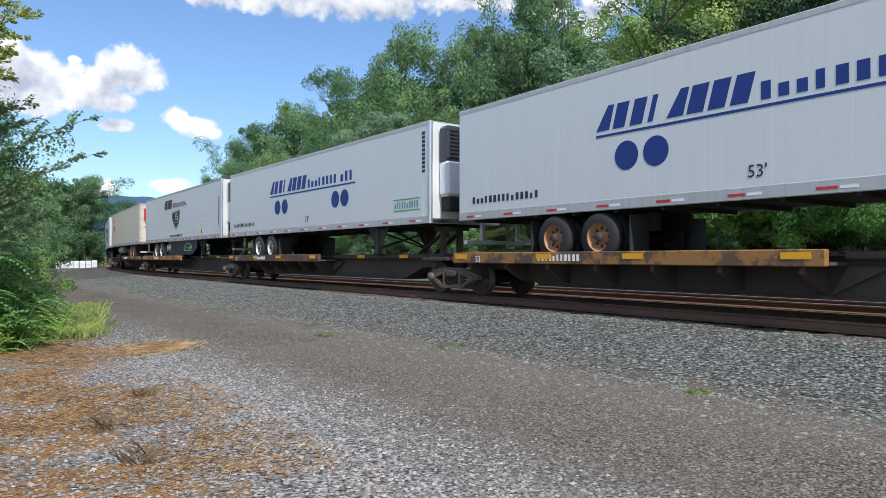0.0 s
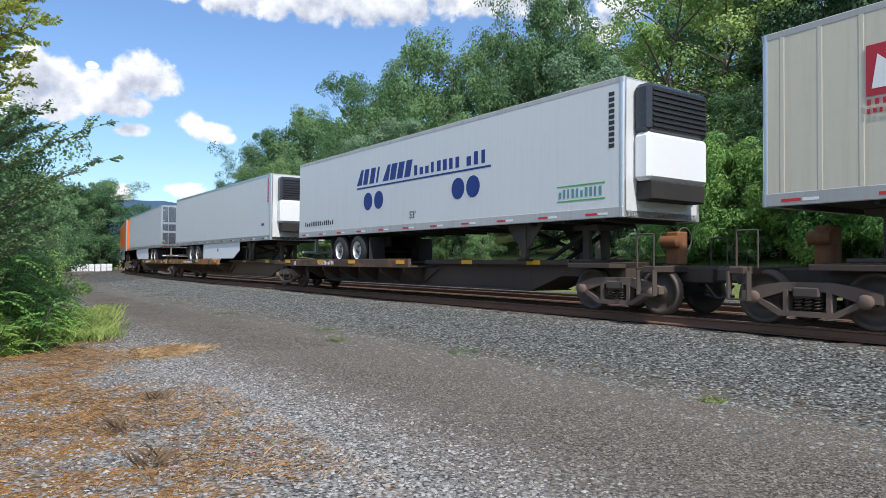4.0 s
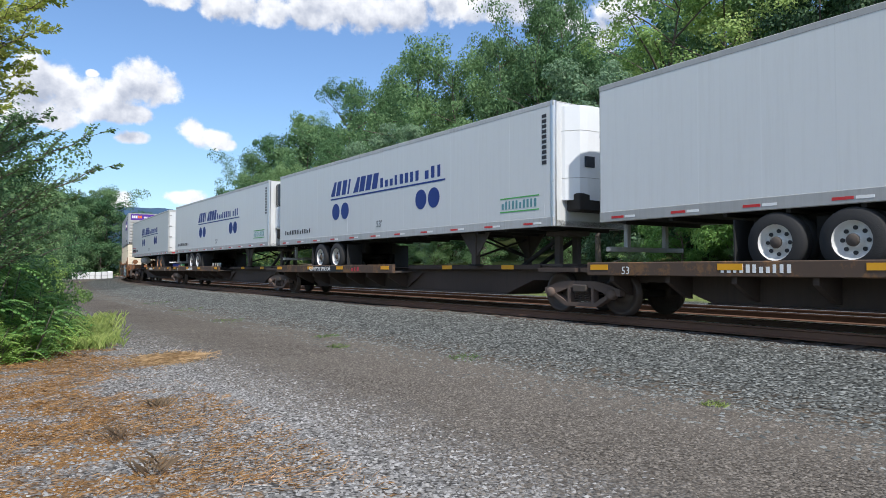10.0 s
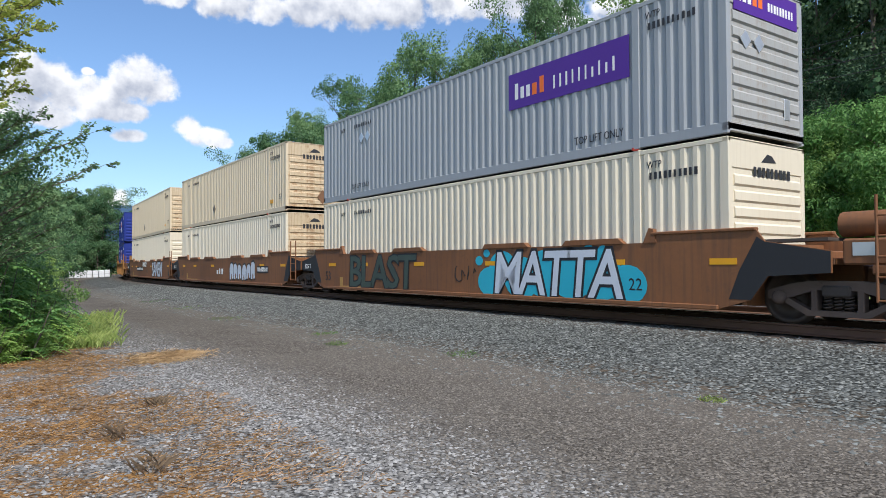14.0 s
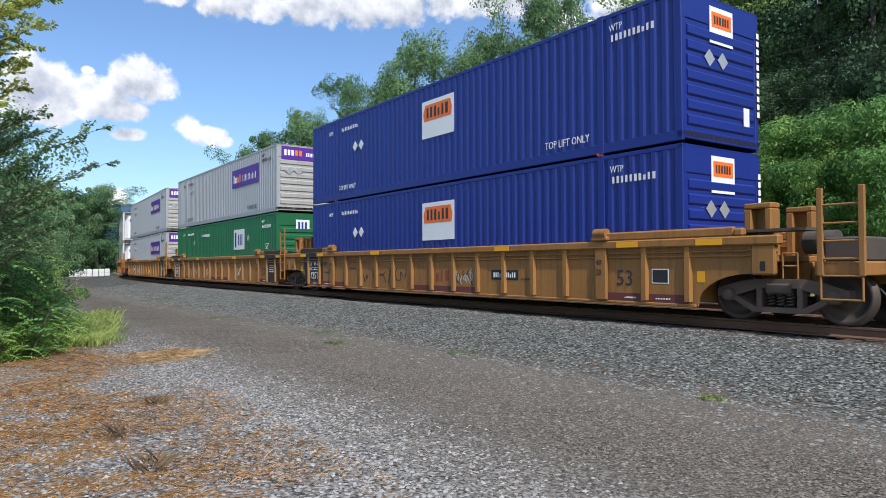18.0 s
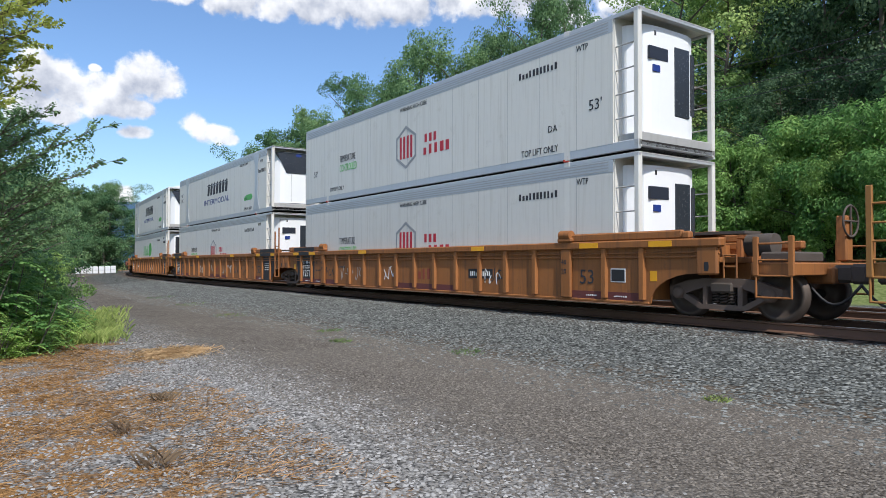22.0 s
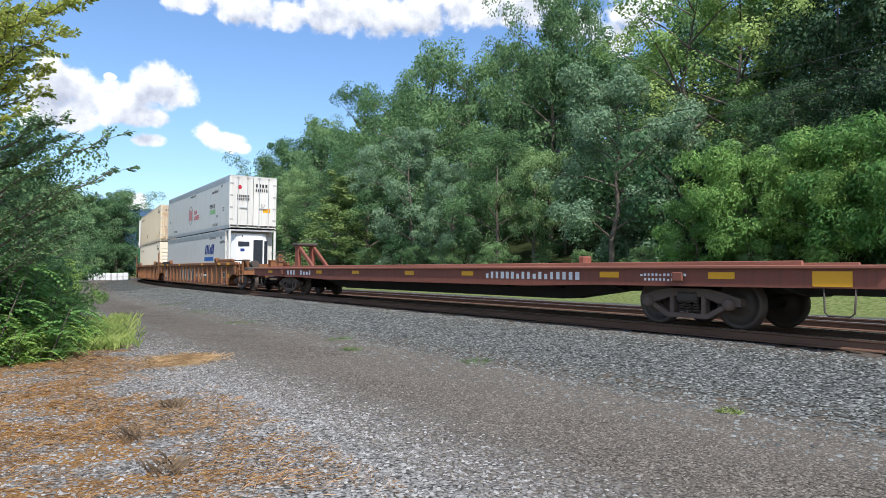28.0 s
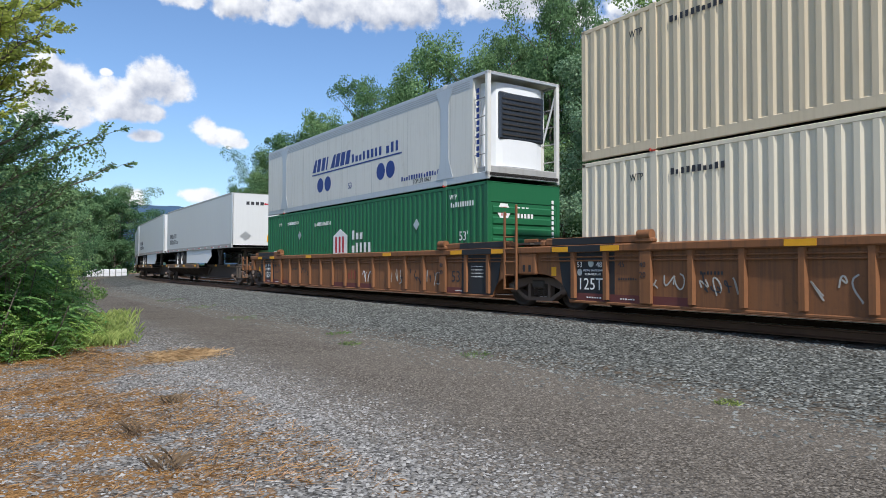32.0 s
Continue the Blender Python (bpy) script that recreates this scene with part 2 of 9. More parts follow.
def ground_mat():
    """Ballast, gravel lane, straw verge and grass, laid by the attributes across (metres from the track) and along."""
    m = bpy.data.materials.new("ground")
    m.use_nodes = True
    nt = m.node_tree
    nt.nodes.clear()
    out = nt.nodes.new("ShaderNodeOutputMaterial")
    bs = nt.nodes.new("ShaderNodeBsdfPrincipled")
    bs.inputs["Roughness"].default_value = 0.95
    bs.inputs["Specular IOR Level"].default_value = 0.02
    tc = nt.nodes.new("ShaderNodeTexCoord")
    pos = tc.outputs["Object"]
    at = nt.nodes.new("ShaderNodeAttribute")
    at.attribute_name = "across"
    edge = node(nt, "ShaderNodeTexNoise", Scale=0.9, Detail=6.0, Roughness=0.65)
    nt.links.new(pos, edge.inputs["Vector"])
    l = math_node(nt, "ADD", at.outputs["Fac"], math_node(nt, "MULTIPLY_ADD", edge.outputs["Fac"], 1.6, -0.8))

    def stones(scale, dark, light, warm, deep):
        v = node(nt, "ShaderNodeTexVoronoi", Scale=scale)
        nt.links.new(pos, v.inputs["Vector"])
        s = nt.nodes.new("ShaderNodeSeparateColor")
        nt.links.new(v.outputs["Color"], s.inputs[0])
        ramp = nt.nodes.new("ShaderNodeValToRGB")
        ramp.color_ramp.elements[0].color, ramp.color_ramp.elements[1].color = (*dark, 1), (*light, 1)
        e = ramp.color_ramp.elements.new(0.55)
        e.color = (*warm, 1)
        nt.links.new(s.outputs[0], ramp.inputs[0])
        # shade between the stones is painted in: colour darkens away from each middle
        gap = nt.nodes.new("ShaderNodeMapRange")
        gap.inputs["From Min"].default_value, gap.inputs["From Max"].default_value = 0.30, 0.68
        gap.inputs["To Min"].default_value, gap.inputs["To Max"].default_value = 1.0, deep
        nt.links.new(v.outputs["Distance"], gap.inputs["Value"])
        mul = nt.nodes.new("ShaderNodeMix")
        mul.data_type, mul.blend_type = "RGBA", "MULTIPLY"
        mul.inputs[0].default_value = 1.0
        nt.links.new(ramp.outputs[0], mul.inputs[6])
        nt.links.new(gap.outputs[0], mul.inputs[7])
        return mul.outputs[2], v.outputs["Distance"]

    ballast, bh = stones(22.0, (0.075, 0.078, 0.073), (0.235, 0.244, 0.227), (0.139, 0.145, 0.135), 0.3)
    lane, lh = stones(38.0, (0.105, 0.092, 0.077), (0.241, 0.217, 0.187), (0.171, 0.152, 0.129), 0.4)
    pale, ph = stones(28.0, (0.15, 0.142, 0.13), (0.42, 0.405, 0.38), (0.25, 0.24, 0.225), 0.3)
    # tracks worn by tyres and patches in the lane
    tone = node(nt, "ShaderNodeTexNoise", Scale=0.35, Detail=4.0)
    nt.links.new(pos, tone.inputs["Vector"])

    def step(v, lo, hi):
        r = nt.nodes.new("ShaderNodeMapRange")
        r.interpolation_type = "SMOOTHSTEP"
        r.inputs["From Min"].default_value, r.inputs["From Max"].default_value = lo, hi
        nt.links.new(v, r.inputs["Value"])
        return r.outputs[0]

    def mix(f, a, b):
        n = nt.nodes.new("ShaderNodeMix")
        n.data_type = "RGBA"
        nt.links.new(f, n.inputs[0])
        for i, v in ((6, a), (7, b)):
            if isinstance(v, tuple):
                n.inputs[i].default_value = (*v, 1)
            else:
                nt.links.new(v, n.inputs[i])
        return n.outputs[2]

    lane = mix(step(tone.outputs["Fac"], 0.35, 0.7), lane, mix(step(tone.outputs["Fac"], 0.3, 0.8), (0.19, 0.168, 0.14), lane))
    dust = mix(step(tone.outputs["Fac"], 0.3, 0.7), (0.184, 0.164, 0.139), (0.14, 0.122, 0.101))
    rut = math_node(nt, "MULTIPLY", step(l, 5.1, 5.9), math_node(nt, "SUBTRACT", 1.0, step(l, 6.0, 7.0)))
    lane = mix(math_node(nt, "MULTIPLY", rut, 0.55), lane, dust)
    soil_n = node(nt, "ShaderNodeTexNoise", Scale=5.0, Detail=8.0, Roughness=0.75)
    nt.links.new(pos, soil_n.inputs["Vector"])
    # rust and brake dust by the rails, soil and litter along the foot of the ballast
    off = math_node(nt, "ABSOLUTE", at.outputs["Fac"])
    by_rail = math_node(nt, "MULTIPLY", math_node(nt, "SUBTRACT", 1.0, step(off, 1.3, 2.5)), step(soil_n.outputs["Fac"], 0.36, 0.6))
    ballast = mix(math_node(nt, "MULTIPLY", by_rail, 0.75), ballast, (0.105, 0.070, 0.048))
    foot = math_node(nt, "MULTIPLY", step(at.outputs["Fac"], 4.0, 5.2), step(soil_n.outputs["Fac"], 0.44, 0.62))
    ballast = mix(math_node(nt, "MULTIPLY", foot, 0.8), ballast, (0.135, 0.095, 0.062))
    straw_n = node(nt, "ShaderNodeTexNoise", Scale=1.5, Detail=10.0, Roughness=0.74)
    nt.links.new(pos, straw_n.inputs["Vector"])
    hay_n = node(nt, "ShaderNodeTexNoise", Scale=48.0, Detail=6.0, Roughness=0.8)
    nt.links.new(pos, hay_n.inputs["Vector"])
    hay = mix(step(hay_n.outputs["Fac"], 0.34, 0.66), (0.10, 0.052, 0.022), (0.44, 0.245, 0.095))
    hay = mix(step(soil_n.outputs["Fac"], 0.42, 0.66), hay, mix(step(hay_n.outputs["Fac"], 0.34, 0.66), (0.075, 0.045, 0.026), (0.25, 0.15, 0.075)))
    verge = mix(step(math_node(nt, "ADD", straw_n.outputs["Fac"], math_node(nt, "MULTIPLY_ADD", step(l, 9.4, 11.8), 0.16, -0.14)), 0.43, 0.56), pale, hay)
    grass_n = node(nt, "ShaderNodeTexNoise", Scale=7.0, Detail=6.0)
    nt.links.new(pos, grass_n.inputs["Vector"])
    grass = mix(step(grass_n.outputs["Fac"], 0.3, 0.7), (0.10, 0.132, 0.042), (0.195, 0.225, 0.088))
    # much darker green tones for the ground beyond 16 m behind the track
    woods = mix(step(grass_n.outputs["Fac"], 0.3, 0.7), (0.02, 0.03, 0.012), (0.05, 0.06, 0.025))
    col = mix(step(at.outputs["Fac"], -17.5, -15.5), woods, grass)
    col = mix(step(l, -9.0, -8.0), col, ballast)
    col = mix(step(l, 4.9, 5.6), col, lane)
    col = mix(step(l, 8.0, 9.2), col, pale)
    col = mix(step(l, 9.3, 9.9), col, verge)
    col = mix(step(l, 15.5, 17.5), col, grass)
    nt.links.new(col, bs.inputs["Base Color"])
    h = mix(step(l, 4.9, 5.6), bh, lh)
    b = nt.nodes.new("ShaderNodeBump")
    b.inputs["Strength"].default_value, b.inputs["Distance"].default_value = 0.7, 0.03
    b.invert = True
    nt.links.new(h, b.inputs["Height"])
    nt.links.new(b.outputs[0], bs.inputs["Normal"])
    nt.links.new(bs.outputs[0], out.inputs[0])
    return m


# ---------------------------------------------------------------- the track's line
KNOTS = (-300, -170, -135, -110, -85, -60, -35, -10, 15, 40, 70)
BENDS = (0.0015, 0.00015, 0.0013, 0.00518, 0.00338, 0.00472, 0.00345, 0.00064, -0.00347, -0.00347, 0.0)
S0, S1 = -760, 620
_s = np.arange(S0, S1 + 1, 1.0)
_k = np.interp(_s, KNOTS, BENDS)
_k[_s < -430] = 0.0
_th = np.concatenate([[0], np.cumsum((_k[1:] + _k[:-1]) / 2)])
_th += radians(-54.2625) - _th[-S0]
_x = np.concatenate([[0], np.cumsum((np.cos(_th[1:]) + np.cos(_th[:-1])) / 2)])
_y = np.concatenate([[0], np.cumsum((np.sin(_th[1:]) + np.sin(_th[:-1])) / 2)])
_x, _y = _x - _x[-S0], _y - _y[-S0] + 21.118


def line(s, left=0.0):
    """The place on the track's line at s metres, shifted to the train's left, and the heading there."""
    th = float(np.interp(s, _s, _th))
    return float(np.interp(s, _s, _x)) - math.sin(th) * left, float(np.interp(s, _s, _y)) + math.cos(th) * left, th


def across(px, py):
    """Metres from the track's line towards the lane (negative: beyond the track), and the station."""
    px, py = np.atleast_1d(px).astype(float), np.atleast_1d(py).astype(float)
    best, at = np.full(len(px), 1e12), np.zeros(len(px), int)
    for j in range(0, len(_s), 8):          # coarse, then the stations round the nearest
        d = (px - _x[j]) ** 2 + (py - _y[j]) ** 2
        hit = d < best
        best[hit], at[hit] = d[hit], j
    near = np.clip(at[:, None] + np.arange(-9, 10)[None], 0, len(_s) - 1)
    d = (px[:, None] - _x[near]) ** 2 + (py[:, None] - _y[near]) ** 2
    at = near[np.arange(len(px)), d.argmin(1)]
    dx, dy = px - _x[at], py - _y[at]
    side = dx * np.sin(_th[at]) - dy * np.cos(_th[at])
    return np.where(d.min(1) < 36, side, np.sign(side) * np.sqrt(d.min(1))), _s[at]


def ground_z(l, st):
    z = np.interp(l, (-330, -150, -70, -34, -24, -18, -13.5, -9.6, -6.7, 2.0, 3.0, 5.3, 40, 400),
                  (75, 52, 24, 8.5, 4.2, 2.3, 1.45, 0.40, 0.30, 0.30, 0.20, 0.0, 0.0, 3.0))
    fade = np.clip((st + 190) / 90, 0.12, 1)
    return np.where(l < -9.6, 0.4 + (z - 0.4) * fade, z)


def surface(px, py):
    """The ground's height with its swells and dips, and the distance across."""
    l, st = across(px, py)
    r = np.hypot(px, py)
    n1 = np.array([noise.noise((x * 0.22, y * 0.22, 0.3)) for x, y in zip(px, py)])
    n2 = np.array([noise.noise((x * 1.7, y * 1.7, 4.3)) for x, y in zip(px, py)])
    soft = np.clip(np.abs(l) / 6 - 0.3, 0.15, 1)
    z = ground_z(l, st) + n1 * 0.05 * soft + n2 * 0.022 * np.clip(60 / r, 0, 1)
    return np.where(r > 500, np.minimum(z, 60) * np.clip((1500 - r) / 1000, 0, 1), z), l


def height_at(px, py):
    return float(surface(np.array([px]), np.array([py]))[0][0])


# ---------------------------------------------------------------- mesh helpers
class Shape:
    """Collects boxes, tubes and prisms into one mesh."""

    def __init__(self):
        self.v, self.f, self.smooth = [], [], []

    def add(self, verts, faces, smooth=False):
        n = len(self.v)
        self.v += [tuple(p) for p in verts]
        self.f += [tuple(i + n for i in f) for f in faces]
        self.smooth += [smooth] * len(faces)
        return self

    def box(self, x0, x1, y0, y1, z0, z1, b=0.0):
        if x0 > x1: x0, x1 = x1, x0
        if y0 > y1: y0, y1 = y1, y0
        if z0 > z1: z0, z1 = z1, z0
        b = min(b, (x1 - x0) * 0.45, (y1 - y0) * 0.45, (z1 - z0) * 0.45)
        if b <= 0:
            v = [(x, y, z) for x in (x0, x1) for y in (y0, y1) for z in (z0, z1)]
            return self.add(v, [(0, 1, 3, 2), (4, 6, 7, 5), (0, 4, 5, 1), (2, 3, 7, 6), (0, 2, 6, 4), (1, 5, 7, 3)])
        v, idx = [], {}
        for i, x in enumerate((x0, x1)):
            for j, y in enumerate((y0, y1)):
                for k, z in enumerate((z0, z1)):
                    sx, sy, sz = (b, -b)[i], (b, -b)[j], (b, -b)[k]
                    for a, q in enumerate(((x, y + sy, z + sz), (x + sx, y, z + sz), (x + sx, y + sy, z))):
                        idx[i, j, k, a] = len(v)
                        v.append(q)
        f = []
        for i in (0, 1):
            q = [idx[i, 0, 0, 0], idx[i, 0, 1, 0], idx[i, 1, 1, 0], idx[i, 1, 0, 0]]
            f.append(tuple(q if i == 0 else q[::-1]))
            q = [idx[0, i, 0, 1], idx[1, i, 0, 1], idx[1, i, 1, 1], idx[0, i, 1, 1]]
            f.append(tuple(q if i == 0 else q[::-1]))
            q = [idx[0, 0, i, 2], idx[0, 1, i, 2], idx[1, 1, i, 2], idx[1, 0, i, 2]]
            f.append(tuple(q if i == 0 else q[::-1]))
        for i in (0, 1):
            for j in (0, 1):
                q = [idx[i, j, 0, 0], idx[i, j, 1, 0], idx[i, j, 1, 1], idx[i, j, 0, 1]]
                f.append(tuple(q if i == j else q[::-1]))
                q = [idx[0, i, j, 1], idx[1, i, j, 1], idx[1, i, j, 2], idx[0, i, j, 2]]
                f.append(tuple(q if i == j else q[::-1]))
                q = [idx[i, 0, j, 0], idx[i, 0, j, 2], idx[i, 1, j, 2], idx[i, 1, j, 0]]
                f.append(tuple(q if i == j else q[::-1]))
                for k in (0, 1):
                    q = (idx[i, j, k, 0], idx[i, j, k, 1], idx[i, j, k, 2])
                    f.append(q if (i + j + k) % 2 else q[::-1])
        return self.add(v, f)

    def prism(self, pts, axis, a0, a1, smooth=False):
        """A polygon in the plane across the axis, drawn out from a0 to a1."""
        n = len(pts)

        def put(p, a):
            return {"x": (a, p[0], p[1]), "y": (p[0], a, p[1]), "z": (p[0], p[1], a)}[axis]
        v = [put(p, a0) for p in pts] + [put(p, a1) for p in pts]
        f = [tuple(range(n))[::-1], tuple(range(n, 2 * n))]
        f += [(i, (i + 1) % n, (i + 1) % n + n, i + n) for i in range(n)]
        return self.add(v, f, smooth)

    def tube(self, p, q, r, n=8, r2=None, caps=True):
        p, q = Vector(p), Vector(q)
        d = (q - p).normalized()
        u = d.orthogonal().normalized()
        w = d.cross(u)
        r2 = r if r2 is None else r2
        ring = [(math.cos(2 * math.pi * i / n), math.sin(2 * math.pi * i / n)) for i in range(n)]
        v = [p + (u * c + w * s) * r for c, s in ring] + [q + (u * c + w * s) * r2 for c, s in ring]
        f = [(i, (i + 1) % n, (i + 1) % n + n, i + n) for i in range(n)]
        self.add(v, f, True)
        if caps:
            self.add(v[:n], [tuple(range(n))[::-1]])
            self.add(v[n:], [tuple(range(n))])
        return self

    def pipe(self, pts, r, n=6):
        """A round bar bent through points."""
        pts = [Vector(p) for p in pts]
        v, f = [], []
        for k, p in enumerate(pts):
            d = (pts[min(k + 1, len(pts) - 1)] - pts[max(k - 1, 0)]).normalized()
            u = d.cross(Vector((0.11, 0.23, 0.97))).normalized()
            w = d.cross(u)
            v += [p + (u * math.cos(2 * math.pi * i / n) + w * math.sin(2 * math.pi * i / n)) * r for i in range(n)]
        for k in range(len(pts) - 1):
            f += [(k * n + i, k * n + (i + 1) % n, (k + 1) * n + (i + 1) % n, (k + 1) * n + i) for i in range(n)]
        f += [tuple(range(n))[::-1], tuple(range(len(v) - n, len(v)))]
        return self.add(v, f, True)

    def lathe(self, prof, n=20, axis="y", at=(0, 0, 0), caps=True):
        """Rings of (radius, place along the axis)."""
        v, f = [], []
        for r, a in prof:
            for i in range(n):
                c, s = r * math.cos(2 * math.pi * i / n), r * math.sin(2 * math.pi * i / n)
                q = {"y": (c, a, s), "x": (a, c, s), "z": (c, s, a)}[axis]
                v.append((q[0] + at[0], q[1] + at[1], q[2] + at[2]))
        for k in range(len(prof) - 1):
            f += [(k * n + i, k * n + (i + 1) % n, (k + 1) * n + (i + 1) % n, (k + 1) * n + i) for i in range(n)]
        self.add(v, f, True)
        if caps:
            self.add(v[:n], [tuple(range(n))])
            self.add(v[-n:], [tuple(range(n))])
        return self

    def weld(self, other, at):
        """Adds another shape at a place."""
        m = at if isinstance(at, Matrix) else Matrix.Translation(at)
        return self.add([m @ Vector(p) for p in other.v], other.f)

    def mesh(self, name, material):
        me = bpy.data.meshes.new(name)
        me.from_pydata(self.v, [], self.f)
        me.polygons.foreach_set("use_smooth", self.smooth)
        if material:
            me.materials.append(material)
        return me


def recalc(me):
    bm = bmesh.new()
    bm.from_mesh(me)
    bmesh.ops.recalc_face_normals(bm, faces=bm.faces)
    bm.to_mesh(me)
    bm.free()
    return me


SHARED = {}
SMALL_PIECES = {"box_number", "stencil", "web_words", "trailer_number", "car_number", "post_number", "end_number", "maker_mark", "unit_mark", "warning_words", "graffiti", "owner_name", "company_mark", "web_address", "disc_mark"}


def part(name, shape, material, parent, label="", at=None, key=None):
    """One mesh object under a thing or a part; shapes with the same key share their mesh."""
    if key is not None and (key, material.name) in SHARED:
        me = SHARED[key, material.name]
    else:
        sh = shape() if callable(shape) else shape
        me = recalc(sh.mesh(name, material)) if isinstance(sh, Shape) else sh
        if key is not None:
            SHARED[key, material.name] = me
    ob = new(name, me)
    ob.parent = parent
    if at is not None:
        ob.matrix_basis = at if isinstance(at, Matrix) else Matrix.Translation(at)
    if label:
        ob["label"] = label
    if name in SMALL_PIECES:
        ob["kind"] = "stuff"
    return ob


def thing(name, label, category, group="", kind=""):
    return tagged(new(name), label, category, group, kind)


# ---------------------------------------------------------------- ground
def build_ground():
    az = np.concatenate([np.arange(-48, 48, 0.4), np.arange(48, 312, 4.0)])
    rr = [0.6]
    while rr[-1] < 4200:
        rr.append(rr[-1] * (1.018 if rr[-1] < 140 else 1.06))
    rr = np.array(rr)
    A, R = np.meshgrid(np.radians(az), rr, indexing="ij")
    X, Y = (R * np.sin(A)).ravel(), (R * np.cos(A)).ravel()
    Z, l = surface(X, Y)
    na, nr = len(az), len(rr)
    faces = [((i % na) * nr + j, (i % na) * nr + j + 1, ((i + 1) % na) * nr + j + 1, ((i + 1) % na) * nr + j) for i in range(na) for j in range(nr - 1)]
    hub = len(X)
    faces += [(hub, i * nr, ((i + 1) % na) * nr) for i in range(na)]
    verts = [*zip(X.tolist(), Y.tolist(), Z.tolist()), (0.0, 0.0, 0.0)]
    me = bpy.data.meshes.new("ground")
    me.from_pydata(verts, [], faces)
    at = me.attributes.new("across", "FLOAT", "POINT")
    at.data.foreach_set("value", np.append(l, 12.4).astype(np.float32))
    me.polygons.foreach_set("use_smooth", [True] * len(faces))
    me.materials.append(ground_mat())
    recalc(me)
    ob = new("ground", me)
    tagged(ob, "gravel lane, grey stone ballast, dry straw verge and grassy bank", "ground", kind="structure")


build_ground()


# ---------------------------------------------------------------- railway
STEEL = mat("rail_steel", (0.17, 0.095, 0.062), 0.75, 0.3, vary=0.3, scale=4, spots=0.3, dirt=(0.22, 0.11, 0.05))
SHINE = mat("rail_head", (0.42, 0.40, 0.38), 0.28, 0.9, vary=0.15)
TIE = mat("tie_wood", (0.085, 0.064, 0.05), 0.9, vary=0.35, scale=6, bump=0.5, stretch=(0.3, 2, 2), spread=0.5)


def sweep(prof, left, s0, s1, step):
    """A profile (offset to the left, height) drawn along the track's line."""
    sh = Shape()
    st = np.arange(s0, s1 + 0.01, step)
    n = len(prof)
    v, f = [], []
    for s in st:
        for o, z in prof:
            x, y, _ = line(s, left + o)
            v.append((x, y, z))
    for k in range(len(st) - 1):
        f += [(k * n + i, k * n + (i + 1) % n, (k + 1) * n + (i + 1) % n, (k + 1) * n + i) for i in range(n)]
    f += [tuple(range(n)), tuple(range((len(st) - 1) * n, len(st) * n))]
    return sh.add(v, f)


def build_track(left, name, label):
    root = thing(name, label, "railway track", kind="structure")
    t = RAIL_Z
    web = [(-0.07, t - 0.18), (0.07, t - 0.18), (0.07, t - 0.165), (0.012, t - 0.14), (0.012, t - 0.05), (0.037, t - 0.035), (0.037, t - 0.006),
           (-0.037, t - 0.006), (-0.037, t - 0.035), (-0.012, t - 0.05), (-0.012, t - 0.14), (-0.07, t - 0.165)]
    head = [(-0.036, t - 0.006), (0.036, t - 0.006), (0.028, t), (-0.028, t)]
    for side in (-0.755, 0.755):
        r = part("rail", sweep(web, left + side, -260, 40, 2.0), STEEL, root)
        part("rail_head", sweep(head, left + side, -260, 40, 2.0), SHINE, r, "polished running surface")
    tie = lambda: Shape().box(-0.115, 0.115, -1.3, 1.3, -0.18, 0, 0.012)
    plate = lambda: Shape().box(-0.09, 0.09, -0.18, 0.18, 0, 0.014, 0.004)
    far = Shape()
    s, k = -150.0, 0
    rnd = random.Random(5)
    while s < 30:
        x, y, th = line(s, left)
        zt = t - 0.192 - rnd.uniform(0, 0.015)
        if s > -40:
            m = pose(x, y, zt, 0, 0, math.degrees(th) + rnd.uniform(-1, 1))
            o = part("tie", tie, TIE, root, at=m, key="tie")
        else:
            c, sn = math.cos(th), math.sin(th)
            box = Shape().box(-0.115, 0.115, -1.3, 1.3, -0.18, 0)
            far.add([(x + a * c - b * sn, y + a * sn + b * c, zt + z) for a, b, z in box.v], box.f)
        s += 0.55
    o = part("distant_ties", far, TIE, root)
    o["kind"] = "stuff"


build_track(0.0, "near_track", "steel rails on dark timber ties in grey ballast")
build_track(4.1, "far_track", "second pair of steel rails behind the train")


# loose stones: broken ballast on the shoulder, pale gravel by the lane
def stone_shapes(rnd, count):
    base = [(0, 0, 1), (0.9, 0, 0.2), (0.2, 0.85, 0.25), (-0.8, 0.35, 0.2), (-0.55, -0.7, 0.3), (0.45, -0.75, 0.15)]
    face = [(0, 1, 2), (0, 2, 3), (0, 3, 4), (0, 4, 5), (0, 5, 1)]
    out = []
    for _ in range(count):
        v = np.array([[c * rnd.uniform(0.7, 1.25) for c in p] for p in base])
        v[0] += (rnd.uniform(-0.5, 0.5), rnd.uniform(-0.5, 0.5), -rnd.uniform(0.2, 0.4))
        out.append(v)
    return out, np.array(face)


